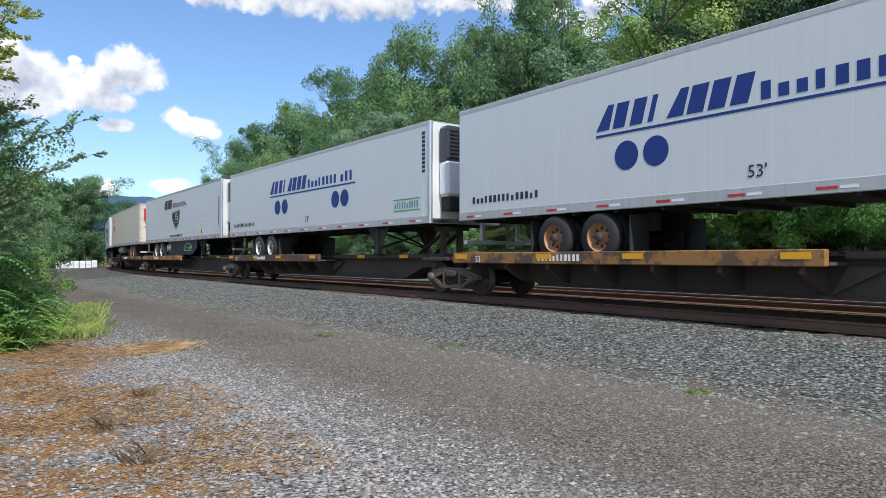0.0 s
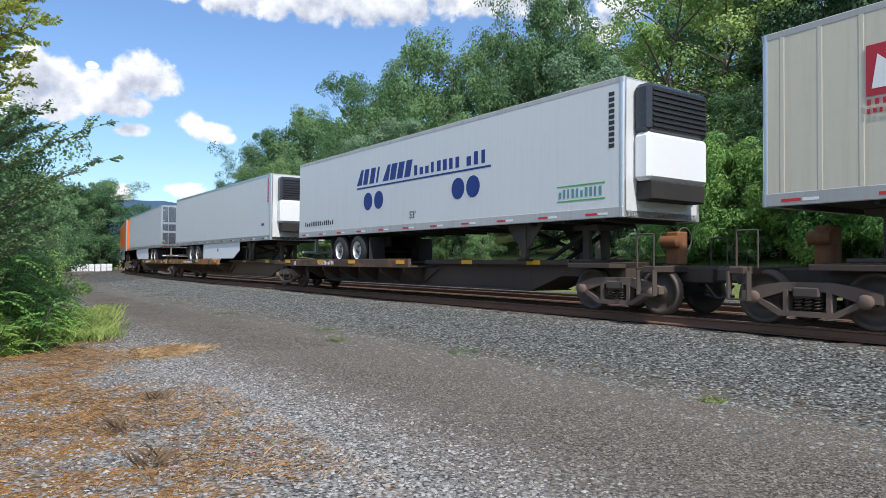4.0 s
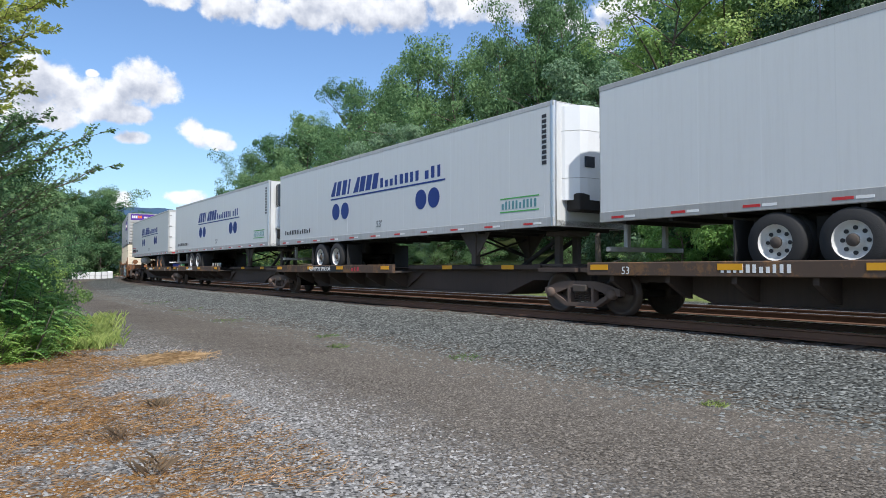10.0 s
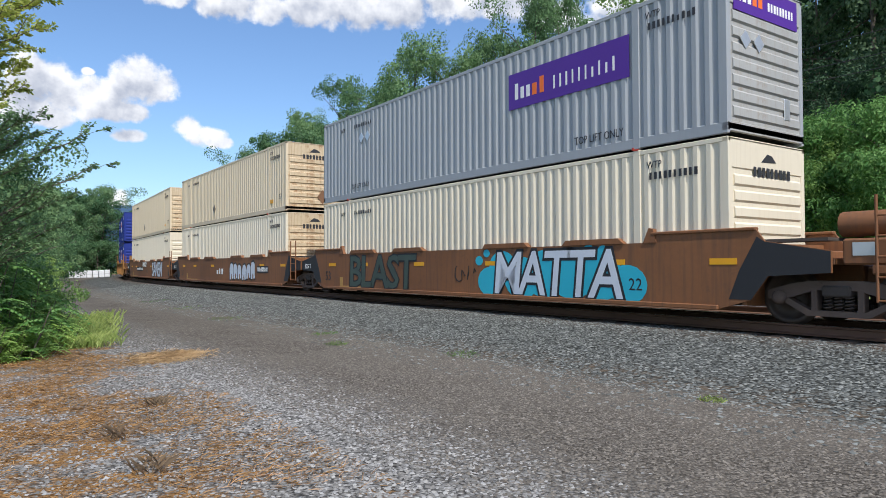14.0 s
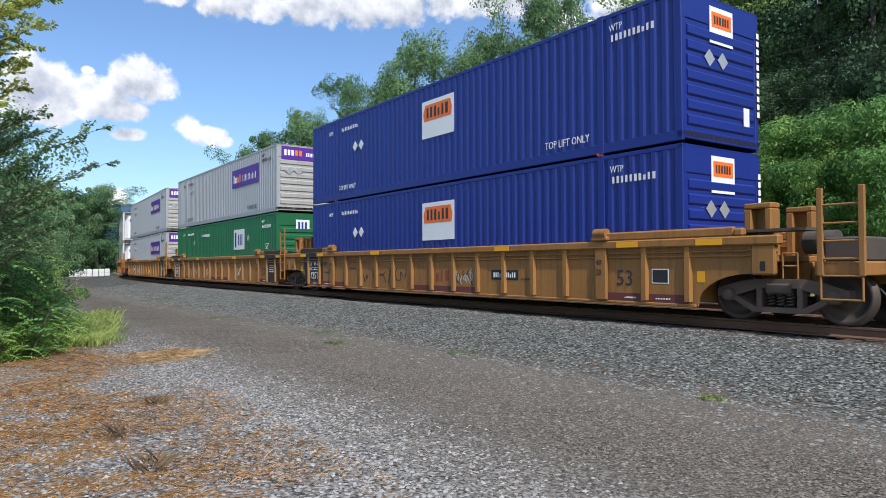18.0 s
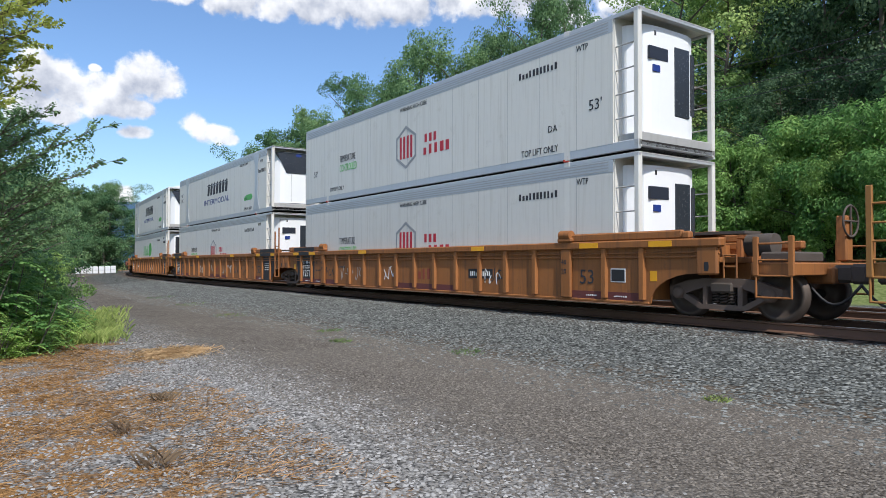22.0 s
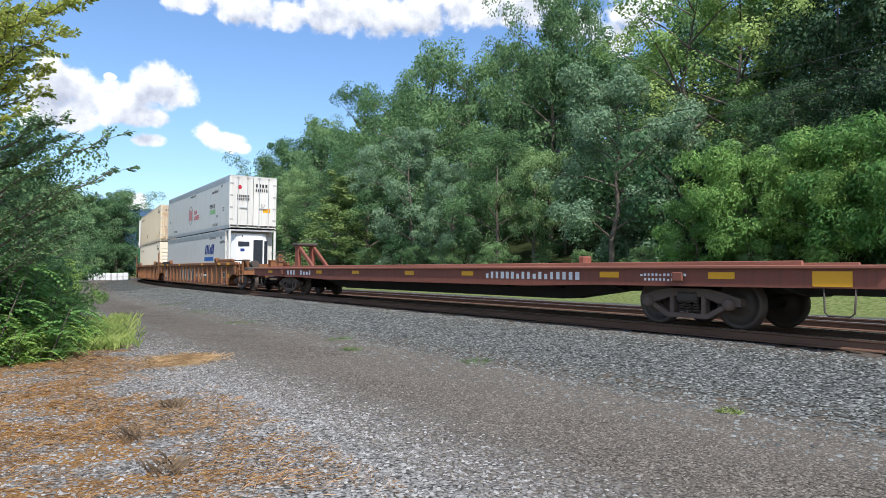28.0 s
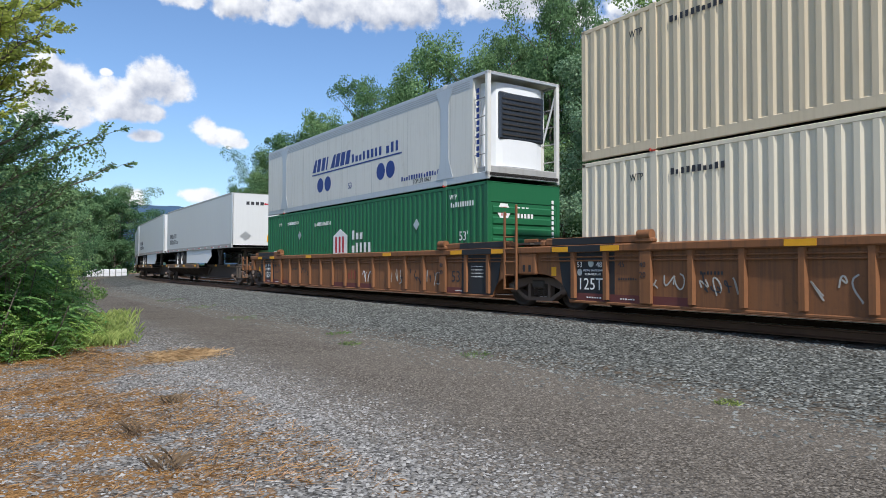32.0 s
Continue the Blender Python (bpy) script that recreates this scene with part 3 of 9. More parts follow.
def scatter_stones(name, label, color, color2, count, spot, size, seed):
    rnd = random.Random(seed)
    shapes, face = stone_shapes(rnd, 12)
    P, S = [], []
    while len(P) < count:
        q = spot(rnd)
        if q:
            P.append(q)
            S.append(rnd.uniform(*size))
    P = np.array(P)
    Z, _ = surface(P[:, 0], P[:, 1])
    V = np.empty((count * 6, 3))
    for i in range(count):
        a = rnd.uniform(0, 6.28)
        sh = shapes[i % 12] * S[i] * (1, rnd.uniform(0.6, 1), rnd.uniform(0.6, 1.05))
        c, s = math.cos(a), math.sin(a)
        V[i * 6:i * 6 + 6, 0] = sh[:, 0] * c - sh[:, 1] * s + P[i, 0]
        V[i * 6:i * 6 + 6, 1] = sh[:, 0] * s + sh[:, 1] * c + P[i, 1]
        V[i * 6:i * 6 + 6, 2] = sh[:, 2] + Z[i] - S[i] * 0.12
    F = (face[None] + (np.arange(count) * 6)[:, None, None]).reshape(-1, 3)
    me = bpy.data.meshes.new(name)
    me.vertices.add(len(V))
    me.vertices.foreach_set("co", V.ravel().astype(np.float32))
    me.loops.add(F.size)
    me.loops.foreach_set("vertex_index", F.ravel().astype(np.int32))
    me.polygons.add(len(F))
    me.polygons.foreach_set("loop_start", np.arange(0, F.size, 3, dtype=np.int32))
    me.update(calc_edges=True)
    m = bpy.data.materials.new(name)
    m.use_nodes = True
    nt = m.node_tree
    bs = nt.nodes["Principled BSDF"]
    bs.inputs["Roughness"].default_value, bs.inputs["Specular IOR Level"].default_value = 0.9, 0.1
    geo = nt.nodes.new("ShaderNodeNewGeometry")
    mx = nt.nodes.new("ShaderNodeMix")
    mx.data_type = "RGBA"
    mx.inputs[6].default_value, mx.inputs[7].default_value = (*color, 1), (*color2, 1)
    nt.links.new(math_node(nt, "POWER", geo.outputs["Random Per Island"], 1.5), mx.inputs[0])
    nt.links.new(mx.outputs[2], bs.inputs["Base Color"])
    me.materials.append(m)
    return tagged(new(name, me), label, "stones", kind="stuff")


def on_shoulder(rnd):
    s = -34 + 54 * rnd.random() ** 0.75
    l = rnd.uniform(0.95, 5.5) if rnd.random() < 0.95 else rnd.uniform(5.5, 6.6)
    x, y, _ = line(s, -l)
    return (x, y)


def by_lane(rnd):
    s = rnd.uniform(-16, 17)
    x, y, _ = line(s, -rnd.uniform(5.2, 9.4))
    return (x, y) if y > 3.2 and x * x + y * y < 400 * rnd.random() ** 0.8 else None


def on_pale(rnd):
    s = rnd.uniform(-6, 19)
    l = 9.5 + rnd.gauss(0, 0.5) if rnd.random() < 0.4 else rnd.uniform(9.6, 13.8)
    x, y, _ = line(s, -l)
    return (x, y) if y > 3.2 and x * x + y * y < 260 * rnd.random() ** 0.7 else None


scatter_stones("ballast_stones", "broken grey ballast stones beside the rails", (0.08, 0.084, 0.079), (0.268, 0.277, 0.259), 56000, on_shoulder, (0.018, 0.044), 3)
scatter_stones("lane_gravel", "fine brown-grey gravel on the lane", (0.102, 0.089, 0.075), (0.237, 0.212, 0.18), 60000, by_lane, (0.007, 0.022), 4)
scatter_stones("verge_gravel", "pale crushed limestone beside the lane", (0.14, 0.134, 0.124), (0.40, 0.39, 0.37), 36000, on_pale, (0.009, 0.027), 6)

# ---------------------------------------------------------------- plants
BARK = mat("bark", (0.13, 0.105, 0.085), 0.95, vary=0.3, scale=5, bump=0.8, bump_scale=18, stretch=(1, 1, 0.3))
# darkest green: the deep shade high on the bank is put into this colour
LEAF_SHADED = leaf_mat("leaf_shaded", (0.038, 0.078, 0.040), (0.09, 0.155, 0.075), 0.3)
LEAF_DARK = leaf_mat("leaf_dark", (0.068, 0.145, 0.062), (0.15, 0.265, 0.118), 0.35)
LEAF_MID = leaf_mat("leaf_mid", (0.12, 0.225, 0.088), (0.245, 0.375, 0.17), 0.38)
LEAF_GREY = leaf_mat("leaf_grey", (0.17, 0.285, 0.16), (0.34, 0.46, 0.285), 0.38)
LEAF_LIGHT = leaf_mat("leaf_light", (0.15, 0.295, 0.07), (0.30, 0.46, 0.145), 0.4)
LEAF_FRESH = leaf_mat("leaf_fresh", (0.17, 0.29, 0.085), (0.33, 0.47, 0.17), 0.4)
LEAF_CONE = leaf_mat("leaf_cone", (0.085, 0.16, 0.05), (0.18, 0.275, 0.095), 0.3)
# light young leaves, painted brighter still to offset the boughs' shade
LEAF_YOUNG_LIFTED = leaf_mat("leaf_young_lifted", (0.21, 0.38, 0.085), (0.40, 0.58, 0.18), 0.45)
LEAF_OLIVE = leaf_mat("leaf_olive", (0.22, 0.30, 0.065), (0.42, 0.48, 0.13), 0.5)


def leaf_cloud(centers, per, radius, size, rnd, droop=0.0, slim=0.66, axis=True):
    """Pointed leaves, each folded along its rib, laid like shingles over rounded clumps. Returns vertices and faces as arrays."""
    n = len(centers) * per
    rs = np.random.RandomState(rnd.randrange(1 << 30))
    C = np.repeat(np.array(centers), per, axis=0)
    R = np.repeat(np.array(radius)[:, None] if np.ndim(radius) else np.full((len(centers), 1), radius), per, axis=0)
    out = C * (1, 1, 0) if axis else C * 0
    out = out / (np.linalg.norm(out, axis=1)[:, None] + 0.4)
    d = rs.normal(size=(n, 3)) + out * 0.55 + (0, 0, 0.35)
    d /= np.linalg.norm(d, axis=1)[:, None]
    # a few sprays reach out of the clump, the rest lie on its skin
    far = np.where(rs.random_sample((n, 1)) < 0.07, rs.uniform(1.0, 1.35, (n, 1)), 1 - 0.42 * rs.random_sample((n, 1)) ** 1.6)
    P = C + d * R * far * (1, 1, 0.78)
    nrm = d + rs.normal(size=(n, 3)) * 0.42 + (0, 0, 0.2)
    nrm /= np.linalg.norm(nrm, axis=1)[:, None]
    t = rs.normal(size=(n, 3)) + out * 0.8 - (0, 0, 0.15 + droop)
    t -= nrm * np.sum(t * nrm, axis=1)[:, None]
    t /= np.linalg.norm(t, axis=1)[:, None] + 1e-9
    w = np.cross(t, nrm)
    L = (size * rs.uniform(0.6, 1.35, n))[:, None]
    fold = nrm * L * 0.10
    V = np.stack([P, P + t * L * 0.45 + w * L * slim * 0.6 + fold, P + t * L, P + t * L * 0.45 - w * L * slim * 0.6 + fold], 1).reshape(-1, 3)
    i = np.arange(n)[:, None] * 4
    F = np.concatenate([i + (0, 1, 2), i + (0, 2, 3)], 1).reshape(-1, 3)
    return V, F


def mesh_from(name, V, F, material):
    me = bpy.data.meshes.new(name)
    me.vertices.add(len(V))
    me.vertices.foreach_set("co", np.asarray(V, np.float32).ravel())
    me.loops.add(F.size)
    me.loops.foreach_set("vertex_index", F.ravel().astype(np.int32))
    me.polygons.add(len(F))
    me.polygons.foreach_set("loop_start", np.arange(0, F.size, 3, dtype=np.int32))
    me.update(calc_edges=True)
    me.materials.append(material)
    return me


def tree_kind(name, label, height, width, bare, material, seed, clumps=110, per=55, leaf=0.20, shape="round", droop=0.1, group="trees along the track", slim=0.66):
    """A tapered trunk with limbs and a crown of leaf clumps with gaps; the first of its kind stands at the origin until placed."""
    rnd = random.Random(seed)
    root = thing(name, label, "tree", group)
    wood = Shape()
    top = height * 0.9
    bend = [(0, 0, -0.6)]
    for i in range(1, 7):
        z = top * i / 6
        bend.append((rnd.gauss(0, 0.03) * z, rnd.gauss(0, 0.03) * z, z))
    r0 = height * 0.014 + 0.05
    for i in range(6):
        wood.tube(bend[i], bend[i + 1], r0 * (1 - i / 6.6), 7, r0 * (1 - (i + 1) / 6.6), caps=False)
    centers, spread = [], []
    limbs = 16 if shape != "cone" else 26
    for i in range(limbs):
        u = (i + rnd.random()) / limbs
        z = height * (bare + (0.93 - bare) * u)
        k = min(5.99, z / top * 6) if z < top else 5.99
        a, b = bend[int(k)], bend[int(k) + 1]
        base = Vector(a).lerp(Vector(b), k - int(k))
        if shape == "cone":
            reach = width * (1.02 - u) * rnd.uniform(0.8, 1.1)
            rise = -0.05
        elif shape == "tall":
            reach = width * (0.55 + 0.75 * math.sin(math.pi * (0.18 + 0.75 * u))) * rnd.uniform(0.55, 1.1)
            rise = 0.65
        else:
            reach = width * (0.35 + 0.85 * math.sin(math.pi * (0.12 + 0.80 * u))) * rnd.uniform(0.6, 1.12)
            rise = 0.42
        an = i * 2.4 + rnd.uniform(-0.5, 0.5)
        tip = base + Vector((math.cos(an) * reach, math.sin(an) * reach, reach * rise * rnd.uniform(0.4, 1.2)))
        mid = base.lerp(tip, 0.5) + Vector((0, 0, reach * 0.06))
        rl = r0 * 0.42 * (1 - 0.6 * u)
        wood.tube(base, mid, rl, 5, rl * 0.7, caps=False)
        wood.tube(mid, tip, rl * 0.7, 5, rl * 0.25, caps=False)
        m = max(3, clumps // limbs)
        for _ in range(m):
            t = rnd.uniform(0.35, 1.08) ** 0.8
            c = base.lerp(tip, t) + Vector((rnd.gauss(0, 0.16), rnd.gauss(0, 0.16), rnd.gauss(0.05, 0.14))) * reach
            centers.append(tuple(c))
            spread.append(rnd.uniform(0.16, 0.30) * width * (0.7 if shape == "cone" else 1))
    for _ in range(clumps // 10):
        c = Vector(bend[-1]) + Vector((rnd.gauss(0, 0.22) * width, rnd.gauss(0, 0.22) * width, rnd.uniform(-0.06, 0.09) * height))
        centers.append(tuple(c))
        spread.append(rnd.uniform(0.12, 0.2) * width * (0.5 if shape == "cone" else 1))
    part("trunk", wood, BARK, root)
    V, F = leaf_cloud(centers, per, spread, leaf, rnd, droop, slim)
    part("crown", mesh_from("crown", V, F, material), material, root)
    return root


def frond_bush(name, label, height, width, material, seed, stems=26, fronds=9, leaf=0.16, group="bushes along the track", pairs=9, frond=0.75):
    """A thicket of stems that carry long feathered leaves."""
    rnd = random.Random(seed)
    root = thing(name, label, "bush", group)
    wood = Shape()
    V, F = [], []
    for _ in range(stems):
        a, r = rnd.uniform(0, 6.283), width * math.sqrt(rnd.random())
        foot = Vector((math.cos(a) * r, math.sin(a) * r, -0.2))
        h = height * (1 - 0.45 * (r / width) ** 2) * rnd.uniform(0.65, 1.08)
        tip = foot + Vector((math.cos(a) * r * 0.25 + rnd.gauss(0, 0.2), math.sin(a) * r * 0.25 + rnd.gauss(0, 0.2), h))
        wood.tube(foot, tip, 0.014, 5, 0.006, caps=False)
        for k in range(fronds):
            t = 1 - 0.9 * rnd.random() ** 1.25
            base = foot.lerp(tip, t)
            b = rnd.uniform(0, 6.283)
            out = Vector((math.cos(b), math.sin(b), 0))
            side = Vector((-out.y, out.x, 0))
            ln = frond * rnd.uniform(0.7, 1.25)
            lift = rnd.uniform(0.2, 0.7)
            for j in range(1, pairs + 1):
                u = j / pairs
                c = base + out * ln * u + Vector((0, 0, ln * (lift * u - 0.85 * u * u)))
                for sg in (-1, 1):
                    q = leaf * (1 - 0.5 * u) * rnd.uniform(0.8, 1.2)
                    d = (side * sg + out * 0.45 + Vector((0, 0, -0.25 - 0.3 * u + rnd.gauss(0, 0.1)))).normalized()
                    w = out * q * 0.26
                    n0 = len(V)
                    V += [tuple(c), tuple(c + d * q * 0.5 + w), tuple(c + d * q), tuple(c + d * q * 0.5 - w)]
                    F += [(n0, n0 + 1, n0 + 2), (n0, n0 + 2, n0 + 3)]
    part("stem", wood, BARK, root)
    part("foliage", mesh_from("foliage", np.array(V), np.array(F), material), material, root)
    return root


def place(ob, x, y, size, rnd, sink=0.1, first=[]):
    """A copy of a tree or bush on the ground."""
    z = height_at(x, y) - sink
    m = pose(x, y, z, rnd.uniform(-2, 2), rnd.uniform(-2, 2), rnd.uniform(0, 360))
    if ob.name in first:
        o = copy_thing(ob, m)
    else:
        first.append(ob.name)
        o = ob
        o.matrix_basis = m
    for c in o.children:
        c.scale = (size, size, size)
    return o


def stand(a, l):
    """Where a line of sight at a bearing meets the strip that runs l metres from the track."""
    a = radians(a)
    r = np.arange(16.0, 190.0, 0.25)
    d, _ = across(r * math.sin(a), r * math.cos(a))
    hit = np.nonzero(d < l)[0]
    r = float(r[hit[0]]) if len(hit) else 190.0
    return r * math.sin(a), r * math.cos(a), r


def grown(ob, tall, a, el, l, wide, rnd):
    """A tree on a bearing whose top reaches an elevation; wide: its breadth against its height."""
    x, y, r = stand(a, l)
    k = (r * math.tan(radians(el)) + EYE_Z - height_at(x, y)) / tall
    o = place(ob, x, y, k, rnd)
    for c in o.children:
        c.scale = (k * wide, k * wide, k)
    return o


def build_plants():
    rnd = random.Random(11)
    oak = tree_kind("broadleaf_tree", "tall dark green broadleaf tree on the bank", 15.0, 4.6, 0.05, LEAF_DARK, 21, 84, 200, 0.185)
    ash = tree_kind("broadleaf_tree", "mid green broadleaf tree with a loose crown", 16.0, 4.2, 0.05, LEAF_MID, 22, 76, 190, 0.18, "tall")
    maple = tree_kind("broadleaf_tree", "full green broadleaf tree beside the track", 13.0, 4.4, 0.02, LEAF_MID, 23, 90, 220, 0.16)
    willow = tree_kind("broadleaf_tree", "grey-green tree with narrow leaves", 11.5, 3.6, 0.01, LEAF_GREY, 24, 110, 240, 0.15, "round", 0.4)
    elm = tree_kind("broadleaf_tree", "light green tree with a visible pale trunk", 16.0, 4.4, 0.18, LEAF_FRESH, 25, 76, 210, 0.17, "tall")
    wood = tree_kind("broadleaf_tree", "dark green tree in the depth of the wood", 14.0, 4.6, 0.03, LEAF_DARK, 36, 64, 75, 0.30)
    conifer = tree_kind("conifer_tree", "olive green conical tree among the broadleaf trees", 8.0, 2.9, 0.02, LEAF_CONE, 26, 130, 110, 0.12, "cone")
    scrub = tree_kind("scrub_bush", "low green scrub at the foot of the trees", 4.2, 2.7, 0.02, LEAF_MID, 27, 48, 110, 0.15, group="bushes along the track")
    dark_scrub = tree_kind("scrub_bush", "dark green scrub in the shade of the trees", 5.0, 3.2, 0.02, LEAF_DARK, 28, 44, 90, 0.21, group="bushes along the track")
    sumac = tree_kind("sumac_bush", "bright green sumac bush with long drooping leaves", 5.6, 2.7, 0.04, LEAF_LIGHT, 29, 100, 210, 0.19, "round", 0.9, "bushes along the track", 0.32)
    # broadleaf tree whose leaf colour carries the shade of the upper bank
    shaded_tree = tree_kind("broadleaf_tree", "dark green tree high on the bank, deep shade put into its leaf colour", 15.0, 4.6, 0.05, LEAF_SHADED, 38, 84, 150, 0.20)
    tall = {oak: 15.2, ash: 16.2, maple: 13.0, willow: 11.3, elm: 16.2, conifer: 7.6, sumac: 5.7, shaded_tree: 15.2}
    for o in (oak, ash, maple, willow, elm, wood, conifer):
        o["category"] = "tree"
    shaded_tree["category"] = "tree"
    scrub["category"] = dark_scrub["category"] = sumac["category"] = "bush"

    def by(s, l):
        x, y, _ = line(s, -l)
        return x, y

    # the trees that can be told apart: kind, bearing, elevation of the top, strip, breadth
    for kind, a, el, l, wide in (
            (oak, 7.6, 21.9, -24, 0.62), (oak, 9.6, 22.8, -26, 0.5), (oak, 4.3, 19.1, -25, 0.6), (elm, 18.4, 23.0, -20.5, 1.08), (elm, 21.5, 21.8, -22, 1.08),
            (shaded_tree, 28.7, 24.6, -23, 0.7), (shaded_tree, 32.1, 26.8, -22, 0.7), (shaded_tree, 33.9, 27.0, -21, 0.7), (shaded_tree, 36.9, 25.3, -20, 0.7), (willow, 12.6, 16.0, -14.8, 0.95),
            (maple, -2.2, 17.6, -19.5, 0.8), (maple, 0.7, 17.4, -21, 0.75), (ash, -7.9, 15.2, -22, 0.75), (maple, -5.5, 14.8, -20, 0.7), (ash, -11.6, 12.8, -22, 0.75),
            (oak, -14.1, 11.1, -23, 0.8), (oak, -16.1, 9.2, -22, 0.8), (willow, -3.8, 11.8, -15.5, 0.9), (maple, 3.1, 11.7, -15.5, 0.95), (maple, -7.8, 10.2, -16, 0.9),
            (willow, -0.7, 9.1, -14.6, 0.9), (conifer, -10.3, 7.9, -13.4, 1.6), (maple, 6.2, 10.3, -17, 0.9), (oak, 11.5, 17.9, -29, 0.9), (oak, 13.8, 17.3, -27, 0.9),
            (willow, 16.4, 12.2, -17.5, 0.9), (maple, -12.7, 8.4, -16, 0.95), (oak, -15.2, 7.4, -16, 0.95), (maple, 23.1, 13.2, -18.5, 0.9), (shaded_tree, 26.5, 14.0, -18, 0.9),
            (shaded_tree, 30.2, 14.8, -18, 0.9), (sumac, 19.1, 6.0, -13.9, 0.85), (sumac, 22.8, 9.5, -14.8, 0.9), (sumac, 26.1, 9.9, -15.4, 0.9), (sumac, 28.7, 8.4, -14.2, 0.9),
            (sumac, 31.2, 10.4, -15.2, 0.95), (sumac, 34.1, 10.6, -14.6, 1.0)):
        grown(kind, tall[kind], a, el, l, wide, rnd)
    # scrub along the lawn's edge and under the trees
    s = -134.0
    while s < 14:
        place(rnd.choice((scrub, scrub, dark_scrub)), *by(s + rnd.uniform(-2, 2), -rnd.uniform(13.2, 14.6)), rnd.uniform(0.40, 0.75) if s < -14 else rnd.uniform(0.25, 0.45), rnd)
        place(dark_scrub, *by(s + rnd.uniform(-2, 2), -rnd.uniform(16.5, 20)), rnd.uniform(0.7, 1.1), rnd)
        if s < -48:
            place(rnd.choice((maple, oak, oak)), *by(s + rnd.uniform(-1, 1), -rnd.uniform(15, 18)), rnd.uniform(0.66, 0.95), rnd)
        s += 5.2
    # the wood behind closes up to a little under its skyline
    for l in (-24.5, -30.5, -38.0):
        a = -17.0
        while a < 38:
            el = float(np.interp(a, (-23.3, -16.8, -14.8, -12.1, -7.9, -5.0, -2.2, 1.7, 3.1, 6.4, 9.2, 11.5, 13.3, 15.5, 21.9, 31.9), (6.6, 8.7, 10.6, 12.3, 15.1, 15.1, 17.3, 16.7, 18.4, 19.4, 21.6, 18.8, 19.1, 21.3, 22.9, 24.3)))
            grown(wood, 14.2, a + rnd.uniform(-0.8, 0.8), el - rnd.uniform(1.0, 4.0) - (0.8 if l > -25 else 0), l + rnd.uniform(-2, 2), rnd.uniform(0.8, 1.0), rnd)
            a += 3.4 if a < 8 else 4.6
    # the wood beyond the end of the lane
    for k in range(26):
        a, r = radians(rnd.uniform(-44, -31)), rnd.uniform(78, 118)
        place(rnd.choice((wood, wood, maple)), r * math.sin(a), r * math.cos(a), rnd.uniform(0.75, 0.98), rnd)
    for k in range(14):
        a, r = radians(-30.8 + k * 0.33), rnd.uniform(117, 136)
        place(rnd.choice((wood, wood, oak)), r * math.sin(a), r * math.cos(a), rnd.uniform(0.8, 1.0), rnd)
        a -= radians(0.15)
        place(dark_scrub, (r - 5) * math.sin(a), (r - 5) * math.cos(a), rnd.uniform(0.9, 1.2), rnd)
    for k in range(10):
        a, r = radians(rnd.uniform(-26.8, -17)), rnd.uniform(165, 220)
        x, y = r * math.sin(a), r * math.cos(a)
        if abs(across(x, y)[0][0]) > 7:
            place(wood, x, y, rnd.uniform(0.8, 1.1), rnd)
    for k in range(16):
        a, r = radians(rnd.uniform(-40, -29.6)), rnd.uniform(68, 84)
        place(rnd.choice((scrub, dark_scrub)), r * math.sin(a), r * math.cos(a), rnd.uniform(0.8, 1.3), rnd)


build_plants()


